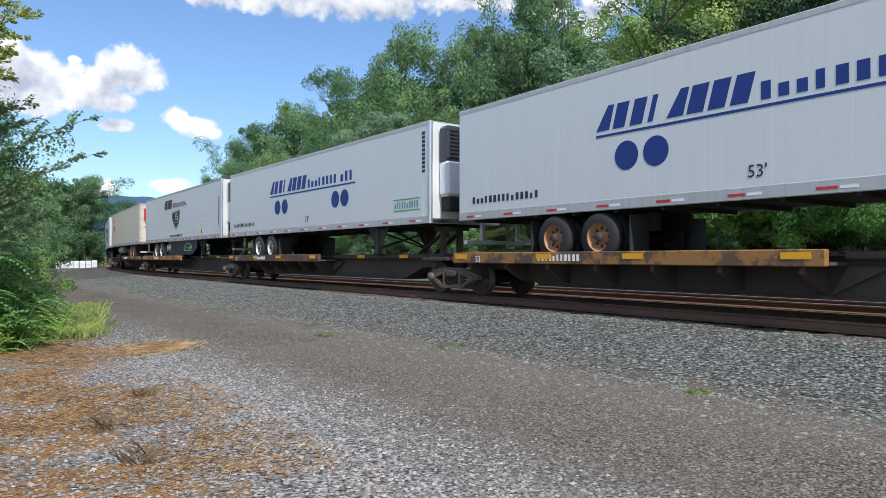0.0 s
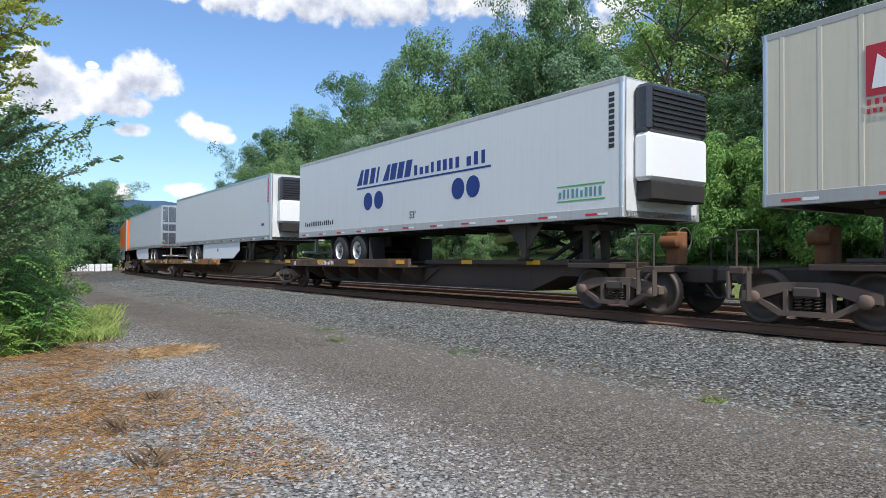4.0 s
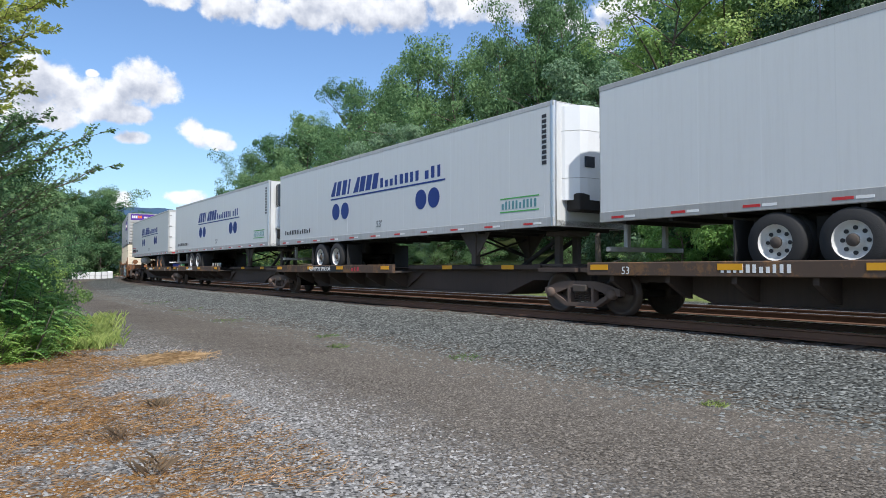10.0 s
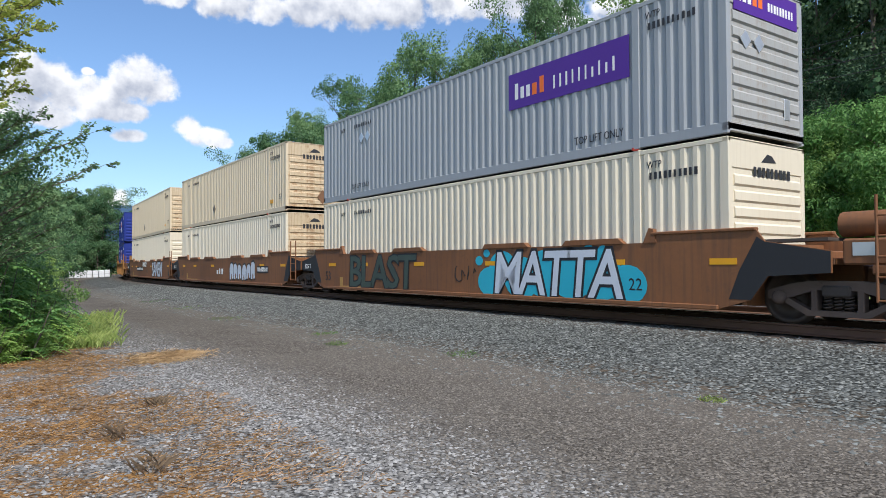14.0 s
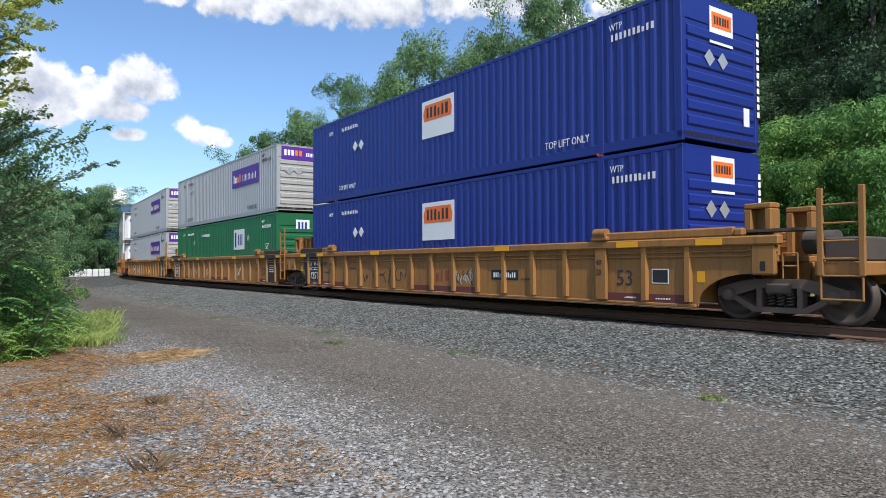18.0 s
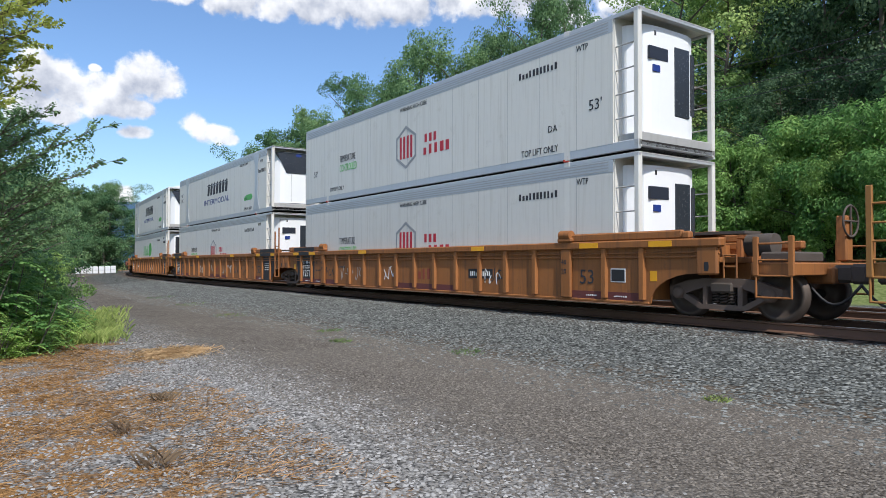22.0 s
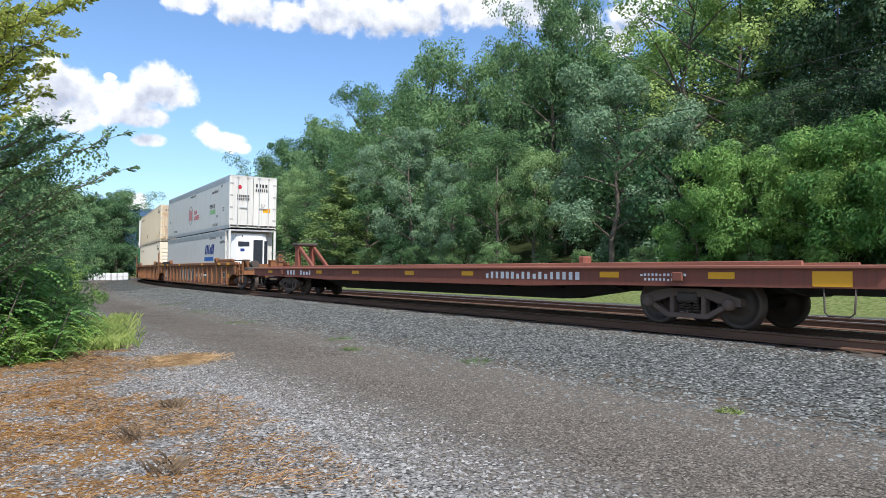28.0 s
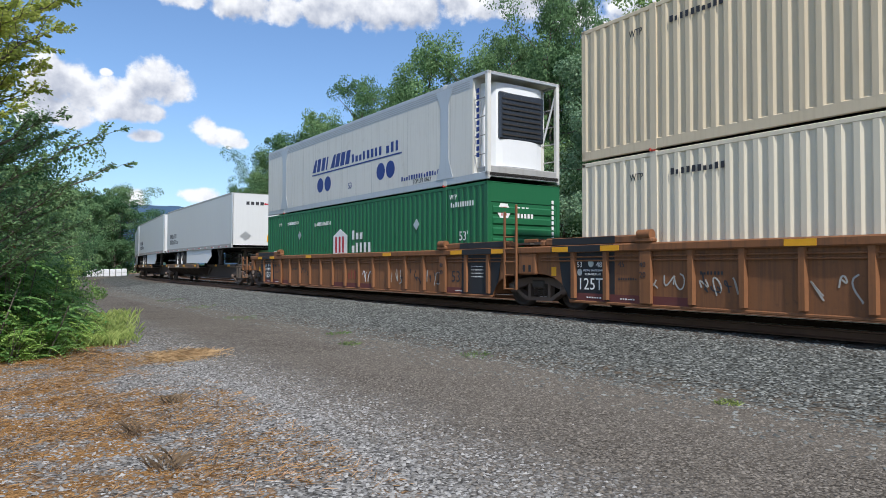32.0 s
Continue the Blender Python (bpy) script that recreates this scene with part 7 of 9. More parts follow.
def hex_mark(root, x, z, r=0.52):
    ring = Shape()
    o = disc_pts(x, z, r, 6)
    o = [(x + (a - x) * math.cos(math.pi / 6) - (b - z) * math.sin(math.pi / 6), z + (a - x) * math.sin(math.pi / 6) + (b - z) * math.cos(math.pi / 6)) for a, b in o]
    i = [(x + (a - x) * 0.86, z + (b - z) * 0.86) for a, b in o]
    for k in range(6):
        j = (k + 1) % 6
        flat(ring, [o[k], o[j], i[j], i[k]], Y_NEAR)
    part("company_mark", ring, mat("mark_grey", (0.28, 0.29, 0.30), 0.5), root, "grey hexagon outline")
    m = Shape()
    for k in (-0.30, -0.10, 0.10, 0.30):
        bar(m, x + k - 0.055, x + k + 0.055, z - 0.34, z + 0.34, Y_NEAR)
    part("company_mark", m, INK_RED, root, "four red upright blocks")
    t = Shape()
    bars(t, x + 1.0, x + 1.7, z + 0.0, z + 0.24, Y_NEAR, 3, 7)
    bars(t, x + 0.94, x + 2.34, z - 0.36, z - 0.08, Y_NEAR, 5, 8)
    part("company_mark", t, INK_RED, root, "red blocks in two rows")


def white_box(kind, end="ribs"):
    names = {"hub": "white insulated container with a red hexagon mark and cooling unit", "prime": "pale grey insulated container with a black slanted mark and cooling unit",
             "tiger": "white insulated container with a green mark and louvred cooling unit", "marten": "white insulated container with slanted blue blocks and cooling unit",
             "rear": "white insulated container with closed rear doors", "alliance": "white insulated container with blue slanted blocks and two discs"}
    unit = {"hub": "panel", "prime": "wedge", "tiger": "grille", "marten": "panel", "rear": None, "alliance": "grille"}[kind]
    root = make_container(names[kind], BX_WHITE, reefer=unit, end=end, smooth=True)
    if kind in ("hub", "rear"):
        hex_mark(root, -0.65 if kind == "hub" else -0.87, 1.25, 0.66)
        x = -5.12 if kind == "hub" else 3.94
        write("TEMPERATURE", x, 1.32, 0.33, INK_BLACK, root, squeeze=0.55)
        write("CONTROLLED", x, 0.98, 0.36, INK_GREEN, root, squeeze=0.55)
        write("WARNING HIGH CUBE", -1.0, 2.36, 0.18, INK_BLACK, root, squeeze=0.8)
        write("53'", 6.75, 1.0, 0.33, INK_BLACK, root)
        write("53'", -7.3, 1.0, 0.3, INK_BLACK, root)
        write("DA", 5.5, 0.72, 0.22, INK_BLACK, root)
        write("TOP LIFT ONLY", 4.6, 0.26, 0.22, INK_BLACK, root, squeeze=0.8)
        write("TOP LIFT ONLY", -5.9, 0.34, 0.2, INK_BLACK, root, squeeze=0.8)
        write("WTP", 6.4, 2.35, 0.2, INK_BLACK, root, squeeze=0.8)
        part("box_number", bars(Shape(), 4.5, 5.84, 2.14, 2.3, Y_NEAR, 11, 5), INK_BLACK, root, "row of plain bars")
        if kind == "rear":
            sh = bars_end(bars_end(Shape(), 0.1, 0.8, 2.3, 2.48, 8.09, 4, 3), 0.1, 0.8, 2.05, 2.22, 8.09, 6, 4)
            bars_end(bars_end(sh, -0.9, -0.2, 1.72, 1.84, 8.09, 7, 5), -0.9, -0.2, 1.55, 1.67, 8.09, 7, 6)
            part("box_number", sh, INK_BLACK, root, "rows of plain bars")
            part("company_mark", Shape().prism(disc_pts(-0.75, 2.25, 0.13, 6), "x", 8.066, 8.07), INK_RED, root, "red hexagon")
            part("warning_plate", Shape().box(8.066, 8.07, 0.55, 0.95, 0.92, 1.16), YPAINT, root, "small yellow plate")
            write("53'", 0.42, 1.22, 0.22, INK_BLACK, root, end=8.066)
    elif kind == "prime":
        sh = Shape()
        for k in range(7):
            x = -1.87 + k * 0.53
            flat(sh, [(x, 1.45), (x + 0.38, 1.45), (x + 0.48, 1.96), (x + 0.10, 1.96)], Y_NEAR)
            flat(sh, [(x - 0.06, 1.98), (x + 0.34, 2.11), (x + 0.49, 1.99), (x + 0.10, 1.97)], Y_NEAR - 0.001)
        part("company_mark", sh, INK_BLACK, root, "seven black slanted blocks")
        write("INTERMODAL", -2.52, 0.94, 0.42, INK_BLUE, root, squeeze=1.75)
        part("eco_badge", flat(Shape(), [(4.4, 0.72), (5.4, 0.72), (5.6, 0.86), (5.4, 1.0), (4.7, 0.98), (4.36, 0.86)], Y_NEAR), INK_GREEN, root, "green car-shaped badge")
        write("eco", 4.5, 0.76, 0.22, INK_BLACK, root, Y_NEAR - 0.004)
        write("TOP LIFT ONLY", 4.36, 0.26, 0.20, INK_BLACK, root, squeeze=0.8)
        write("53FT", -7.6, 1.8, 0.28, INK_BLACK, root, squeeze=0.8)
        write("XHC", -7.6, 1.5, 0.28, INK_BLACK, root, squeeze=0.8)
        write("STACK LIMIT 3 HIGH", 3.7, 2.42, 0.16, INK_BLACK, root, squeeze=0.8)
        write("WTP", 6.6, 2.3, 0.2, INK_BLACK, root, squeeze=0.8)
        part("box_number", bars(Shape(), 6.35, 7.3, 1.85, 2.02, Y_NEAR, 8, 5), INK_BLACK, root, "row of plain bars")
        for x in (-6.1, 6.1):
            part("lift_plate", flat(Shape(), [(x - 0.42, 0.2), (x + 0.42, 0.2), (x + 0.2, 0.75), (x + 0.2, 2.3), (x + 0.42, 2.75), (x - 0.42, 2.75), (x - 0.2, 2.3), (x - 0.2, 0.75)], Y_NEAR - 0.002, 0.01), BX_SILVER, root, "bare metal lifting plate")
    elif kind == "tiger":
        sh = bars(Shape(), -2.77, -0.35, 1.25, 2.0, Y_NEAR, 5, 4, slant=0.1)
        flat(sh, [(-0.2, 1.3), (0.5, 1.15), (1.1, 1.3), (1.3, 1.7), (1.05, 2.15), (0.45, 2.2), (-0.05, 1.95)], Y_NEAR)
        part("company_mark", sh, INK_GREEN, root, "green blocks and a rounded green shape")
        part("company_mark", bars(Shape(), -2.6, 0.9, 0.66, 0.98, Y_NEAR, 8, 5), INK_BLUE, root, "blue blocks")
        write("STACK LIMIT 3 HIGH", 3.7, 2.25, 0.18, INK_BLACK, root, squeeze=0.8)
        write("WTP", 6.4, 2.3, 0.2, INK_BLACK, root, squeeze=0.8)
        part("box_number", bars(Shape(), 6.35, 7.3, 2.05, 2.2, Y_NEAR, 9, 5), INK_BLACK, root, "row of plain bars")
    elif kind == "marten":
        part("company_mark", bars(Shape(), 3.0, 5.05, 1.6, 2.15, Y_NEAR, 6, 4, slant=0.3, solid=0.85), INK_BLUE, root, "six slanted blue blocks")
        part("company_mark", bar(Shape(), 2.95, 5.0, 1.22, 1.44, Y_NEAR), mat("mark_light_blue", (0.02, 0.12, 0.42), 0.5), root, "blue underline")
        write("STACK LIMIT 3 HIGH", 4.2, 2.45, 0.17, INK_BLACK, root, squeeze=0.8)
        write("WTP", 6.4, 2.4, 0.2, INK_BLACK, root, squeeze=0.8)
        part("box_number", bars(Shape(), 6.3, 7.4, 2.15, 2.3, Y_NEAR, 10, 5), INK_BLACK, root, "row of plain bars")
        part("unit_mark", bars_end(Shape(), -0.7, 0.5, 0.48, 0.68, 7.90, 6, 5), INK_BLACK, root, "row of plain bars")
    elif kind == "alliance":
        company_blue(root, -3.14, 1.4, 0.96, Y_NEAR)
        write("53", 0.0, 0.5, 0.3, INK_BLUE, root)
        part("web_address", bars(Shape(), 3.7, 6.0, 0.38, 0.52, Y_NEAR, 16, 5), INK_BLUE, root, "row of plain bars")
        write("TOP LIFT ONLY", 4.4, 0.24, 0.18, INK_BLACK, root, squeeze=0.8)
        for x in (-6.1, 6.1):
            part("lift_plate", flat(Shape(), [(x - 0.42, 0.2), (x + 0.42, 0.2), (x + 0.2, 0.75), (x + 0.2, 2.3), (x + 0.42, 2.75), (x - 0.42, 2.75), (x - 0.2, 2.3), (x - 0.2, 0.75)], Y_NEAR - 0.002, 0.01), BX_SILVER, root, "bare metal lifting plate")
        part("end_number", column(Shape(), 7.6, 7.72, 0.6, 2.5, Y_NEAR, 11), INK_BLUE, root, "column of plain bars")
    return root


def company_blue(root, x, z, k, y, ink=None, pairs=(0.78, 5.75)):
    """Eight slanted blue blocks, smaller ones after them, an underline and two pairs of discs; k: scale, 1 = 7.1 m long."""
    ink = ink or INK_BLUE
    sh = Shape()
    for i in range(8):
        a = x + i * 0.43 * k
        w = (0.34, 0.30, 0.30, 0.12, 0.36, 0.34, 0.33, 0.33)[i] * k
        flat(sh, [(a, z), (a + w, z), (a + w + 0.14 * k, z + 0.5 * k), (a + 0.14 * k + (0.18 * k if i in (0, 4) else 0), z + 0.5 * k)], y)
    part("company_mark", sh, ink, root, "eight slanted blue blocks")
    sh = bars(Shape(), x + 3.54 * k, x + 5.9 * k, z, z + 0.30 * k, y, 8, 5)
    bars(sh, x + 6.1 * k, x + 7.05 * k, z, z + 0.34 * k, y, 3, 6)
    bar(sh, x, x + 7.15 * k, z - 0.13 * k, z - 0.08 * k, y)
    part("company_mark", sh, ink, root, "small blue blocks over a blue underline")
    for cx in (pairs[0], pairs[0] + 0.7, pairs[1], pairs[1] + 0.66):
        part("disc_mark", flat(Shape(), disc_pts(x + cx * k, z - 0.57 * k, 0.29 * k, 28), y), ink, root, "blue disc")


# ---------------------------------------------------------------- highway trailers
TB, TT = 1.97, 4.86       # underside and roof of the trailer's body above the rail


def make_wheel_pair(root, x, sg, rim):
    """A pair of tyres on one hub; sg: which side."""
    w = new("wheel")
    w.parent = root
    w.matrix_basis = pose(x, 0, 1.43)
    prof = [(0.30, 0), (0.47, 0.0), (0.5, 0.04), (0.5, 0.22), (0.47, 0.26), (0.30, 0.26)]
    for k in (1.03, 0.72):
        part("tyre", Shape().lathe([(a, (b + k) * sg) for a, b in prof], 26, "y", caps=False), RUBBER, w)
    rimp = [(0.30, 1.285), (0.285, 1.26), (0.27, 1.17), (0.12, 1.13), (0.10, 1.24), (0.0, 1.25)]
    part("rim", Shape().lathe([(a, b * sg) for a, b in rimp], 22, "y", caps=False), rim, w, "steel rim with hub")
    part("hub", Shape().lathe([(0.105, 1.14 * sg), (0.10, 1.26 * sg), (0.07, 1.285 * sg), (0.0, 1.285 * sg)], 14, "y"), GRIME, w, "rusty hub")
    # the rim is closed; black discs paint the shade inside its holes
    for i in range(8 if sg < 0 else 0):
        a = i * math.pi / 4
        part("rim_hole", lambda: Shape().lathe([(0.034, -0.01), (0.034, 0.012)], 10, "y"), BLACK, w, at=(0.19 * math.cos(a), 1.165 * sg, 0.19 * math.sin(a)), key="rim_hole")


def make_trailer(label, body, nose=1, ribs=None, reefer=None, skirt=None, rail=None, rim=None, tank=True, doors=None, axles=(3.5, 4.8), leg=3.3):
    """A 53-foot road trailer riding on the train. nose: +1 when its nose leads, -1 when its doors lead."""
    root = thing("semi_trailer", label, "semi-trailer", "trailers on the train")
    rail = rail or ALU_DULL
    rim = rim or RIM
    L, W = 8.075, 1.295
    for sg in (-1, 1):
        y = W * sg
        part("side_wall", Shape().box(-L + 0.03, L - 0.03, *sorted((y - sg * 0.04, y + sg * 0.003)), TB + 0.2, TT - 0.1), body, root)
        if ribs == "rivets":
            for i in range(13 if sg < 0 else 0):
                part("panel_seam", lambda: Shape().box(-0.012, 0.012, -0.002, 0.002, TB + 0.2, TT - 0.1), body, root, at=(-L + 1.2 + i * 1.22, y + sg * 0.002, 0), key="trailer_seam")
        elif ribs == "flutes":
            for i in range(22 if sg < 0 else 0):
                part("side_flute", lambda: Shape().prism([(-0.004, -0.016), (0.002, -0.010), (0.002, 0.010), (-0.004, 0.016)], "x", -8.0, 8.0), body, root,
                     at=pose(0, y + sg * 0.004, TB + 0.34 + i * 0.112, 0, 0, 0 if sg > 0 else 180), key="side_flute")
        elif ribs == "posts":
            for i in range(26 if sg < 0 else 0):
                part("side_post", lambda: Shape().prism([(-0.05, 0), (-0.03, 0.007), (0.03, 0.007), (0.05, 0)], "z", TB + 0.2, TT - 0.1), body, root,
                     at=pose(-L + 0.35 + i * 0.615, y + sg * 0.001, 0, 0, 0, 0 if sg > 0 else 180), key="side_post")
        elif ribs == "wide":
            for i in range(8):
                part("panel_seam", lambda: Shape().box(-0.035, -0.022, -0.005, 0.005, TB + 0.5, TT - 0.2).box(0.022, 0.035, -0.005, 0.005, TB + 0.5, TT - 0.2), body, root, at=(-L + 1.6 + i * 1.9, y + sg * 0.001, 0), key="wide_seam")
        part("top_rail", Shape().box(-L, L, *sorted((y - sg * 0.06, y + sg * 0.008)), TT - 0.12, TT, 0.012), rail, root)
        h = 0.42 if rail is TR_GREY else 0.22
        part("bottom_rail", Shape().box(-L, L, *sorted((y - sg * 0.06, y + sg * 0.010)), TB, TB + h, 0.012), rail, root)
        for i in range(11 if sg < 0 else 0):
            x = -L + 0.5 + i * 1.48
            part("reflective_strip", lambda: Shape().box(-0.16, 0.16, -0.002, 0.002, -0.024, 0.024), REFLECT_R, root, "red reflective strip", at=(x, y + sg * 0.012, TB + 0.09), key="strip_red")
            part("reflective_strip", lambda: Shape().box(-0.13, 0.13, -0.002, 0.002, -0.024, 0.024), INK_WHITE, root, "white reflective strip", at=(x + 0.32, y + sg * 0.012, TB + 0.09), key="strip_white")
    part("roof", Shape().box(-L, L, -W + 0.01, W - 0.01, TT - 0.03, TT - 0.006), rail, root)
    part("floor", Shape().box(-L, L, -W + 0.03, W - 0.03, TB + 0.02, TB + 0.14), DARK, root)
    for i in range(14):
        part("cross_member", lambda: Shape().box(-0.04, 0.04, -1.22, 1.22, TB - 0.06, TB + 0.02), DARK, root, at=(-L + 0.6 + i * 1.15, 0, 0), key="cross_member")
    # nose
    xn = L * nose
    part("nose_wall", Shape().box(*sorted((xn - nose * 0.05, xn)), -W + 0.05, W - 0.05, TB, TT - 0.02, 0.02), body, root)
    for sg in (-1, 1):
        part("nose_post", Shape().tube((xn - nose * 0.06, sg * (W - 0.06), TB), (xn - nose * 0.06, sg * (W - 0.06), TT), 0.075, 10), ALU, root, "rounded metal corner post")
    if reefer:
        unit = new("cooling_unit")
        unit.parent = root
        x0, x1 = sorted((xn, xn + nose * 0.42))
        if reefer == "panel":
            bow = [(xn, -1.04)] + [(xn + nose * (0.08 + 0.36 * math.sqrt(max(0, 1 - abs(u) ** 4))), u * 1.02) for u in np.linspace(-1, 1, 11)] + [(xn, 1.04)]
            part("cover", Shape().prism(bow, "z", TB + 0.6, TT - 0.12), WHITE, unit, "white bowed cover")
            part("control_panel", Shape().box(*sorted((xn + nose * 0.40, xn + nose * 0.455)), -0.72, -0.42, TB + 1.35, TB + 1.6, 0.01), NAVY, unit, "small dark control panel")
            for z in (TB + 1.1, TT - 0.7):
                part("cover_seam", Shape().prism([(a + nose * 0.004 * (0 < i < 12), b * 1.003) for i, (a, b) in enumerate(bow)], "z", z, z + 0.012), ALU_DULL, unit)
        else:
            part("cover", Shape().box(x0, x1, -1.0, 1.0, TB + 0.75, TT - 1.15, 0.08), WHITE, unit, "white lower cover")
            part("grille", Shape().box(x0, x1, -1.0, 1.0, TT - 1.15, TT - 0.15, 0.08), GLASSY, unit, "black louvred upper grille")
        for k in range(0 if reefer == "panel" else 8):
            part("louvre", Shape().box(*sorted((xn + nose * 0.41, xn + nose * 0.45)), -0.9, 0.9, TT - 1.05 + k * 0.105, TT - 1.02 + k * 0.105), DARK, unit)
        part("fuel_frame", Shape().box(x0, x1, -0.9, 0.9, TB + 0.35, TB + 0.75, 0.03), DARK, unit)
    # tail
    xr = -L * nose
    part("door_frame", Shape().box(*sorted((xr, xr + nose * 0.08)), -W, -W + 0.09, TB, TT, 0.01).box(*sorted((xr, xr + nose * 0.08)), W - 0.09, W, TB, TT, 0.01)
         .box(*sorted((xr, xr + nose * 0.08)), -W + 0.09, W - 0.09, TT - 0.14, TT).box(*sorted((xr, xr + nose * 0.08)), -W + 0.09, W - 0.09, TB, TB + 0.2), rail, root)
    for sg in (-1, 1):
        d = new("door")
        d.parent = root
        part("leaf", Shape().box(*sorted((xr + nose * 0.01, xr + nose * 0.05)), *sorted((0.01 * sg, (W - 0.09) * sg)), TB + 0.2, TT - 0.14, 0.008), doors or body, d)
        for k in (0.35, 0.85):
            part("lock_rod", Shape().tube((xr - nose * 0.02, k * sg, TB + 0.1), (xr - nose * 0.02, k * sg, TT - 0.08), 0.019, 8), ALU, d, "galvanised lock rod")
        for z in (2.4, 3.1, 3.8, 4.5):
            part("hinge", lambda: Shape().box(-0.02, 0.02, -0.1, 0.1, -0.035, 0.035, 0.006), ALU_DULL, d, at=(xr, (W - 0.12) * sg, z), key="trailer_hinge")
        part("tail_lamp", lambda: Shape().box(-0.015, 0.015, -0.09, 0.09, -0.04, 0.04, 0.01), REFLECT_R, root, "red tail lamp", at=(xr - nose * 0.005, 0.95 * sg, TB + 0.08), key="tail_lamp")
        part("bumper_post", Shape().box(*sorted((xr + nose * 0.1, xr + nose * 0.2)), 0.62 * sg - 0.05, 0.62 * sg + 0.05, 1.45, TB + 0.05), rail, root)
    part("bumper", Shape().box(*sorted((xr + nose * 0.08, xr + nose * 0.2)), -1.2, 1.2, 1.36, 1.46, 0.01), rail, root, "rear guard with red and white strips")
    for i in range(6):
        part("reflective_strip", Shape().box(*sorted((xr + nose * 0.076, xr + nose * 0.08)), -1.15 + i * 0.4, -0.95 + i * 0.4, 1.39, 1.44), REFLECT_R if i % 2 else INK_WHITE, root)
    # running gear
    for k in axles:
        x = -nose * (L - k)
        part("axle", Shape().tube((x, -1.1, 1.43), (x, 1.1, 1.43), 0.075, 10), DARK, root)
        for sg in (-1, 1):
            make_wheel_pair(root, x, sg, rim)
    xb = -nose * (L - sum(axles) / 2)
    part("bogie_frame", Shape().box(xb - 1.6, xb + 1.6, -0.62, -0.46, 1.55, 1.92, 0.01).box(xb - 1.6, xb + 1.6, 0.46, 0.62, 1.55, 1.92, 0.01)
         .box(xb - 0.12, xb + 0.12, -0.9, 0.9, 1.45, 1.85, 0.01), DARK, root)
    for k in (axles[0] - 0.75, axles[1] + 0.8):
        x = -nose * (L - k)
        for sg in (-1, 1):
            part("mud_flap", Shape().box(x - 0.012, x + 0.012, *sorted((0.68 * sg, 1.26 * sg)), 1.05, 1.85), RUBBER, root)
    xg = nose * (L - leg)
    for sg in (-1, 1):
        lg = new("landing_leg")
        lg.parent = root
        part("tube", Shape().box(xg - 0.09, xg + 0.09, *sorted((0.86 * sg, 1.04 * sg)), 1.12, TB, 0.015), GRIME, lg)
        part("foot", Shape().box(xg - 0.14, xg + 0.14, *sorted((0.80 * sg, 1.10 * sg)), 1.07, 1.12, 0.01), DARK, lg)
        part("gusset", Shape().prism([(xg - 0.65, TB), (xg + 0.65, TB), (xg + 0.12, TB - 0.62), (xg - 0.12, TB - 0.62)], "y", *sorted((0.95 * sg, 0.98 * sg))), GRIME, lg)
        part("brace", Shape().tube((xg - nose * 0.05, 0.95 * sg, 1.35), (xg - nose * 1.3, 0.4 * sg, TB), 0.035, 6), DARK, lg)
    part("cross_brace", Shape().tube((xg, -0.95, 1.3), (xg, 0.95, 1.85), 0.03, 6).tube((xg, 0.95, 1.3), (xg, -0.95, 1.85), 0.03, 6), DARK, root)
    if tank:
        xt = nose * (L - leg - 1.5)
        if tank == "drum":
            tk = Shape().lathe([(0.0, -1.20), (0.22, -1.19), (0.29, -1.15), (0.31, -1.08), (0.31, -0.2), (0.0, -0.2)], 26, "y", (xt, 0, 1.64), caps=False)
            part("fuel_tank", tk, RIM, root, "pale drum-shaped fuel tank seen end-on")
            for k in (-0.95, -0.4):
                part("tank_strap", Shape().lathe([(0.316, k - 0.03), (0.316, k + 0.03)], 20, "y", (xt, 0, 1.64)), GRIME, root)
        else:
            part("fuel_tank", Shape().lathe([(0.0, -0.78), (0.2, -0.77), (0.26, -0.72), (0.26, 0.72), (0.2, 0.77), (0.0, 0.78)], 20, "x", (xt, -0.95, 1.66), caps=False), ALU_DULL, root, "cylindrical metal fuel tank")
            for k in (-0.5, 0.5):
                part("tank_strap", Shape().lathe([(0.266, k - 0.03), (0.266, k + 0.03)], 18, "x", (xt, -0.95, 1.66)), GRIME, root)
    if skirt:
        a, b = sorted((-nose * (L - 5.9), nose * (L - 4.2)))
        cut = 1.0
        pts = [(a, TB), (b, TB), (b - 0.12, 1.18), (a, 1.18)] if skirt is CREAM_PANEL else [(a, TB), (b, TB), (b, 1.55), (b - cut * 0.9, 1.18), (a, 1.18)] if nose > 0 else [(a, TB), (b, TB), (b, 1.18), (a + cut * 0.9, 1.18), (a, 1.55)]
        for sg in (-1, 1):
            part("side_skirt", Shape().prism(pts, "y", *sorted((1.22 * sg, 1.25 * sg))), skirt, root, "smooth aerodynamic side skirt")
    return root


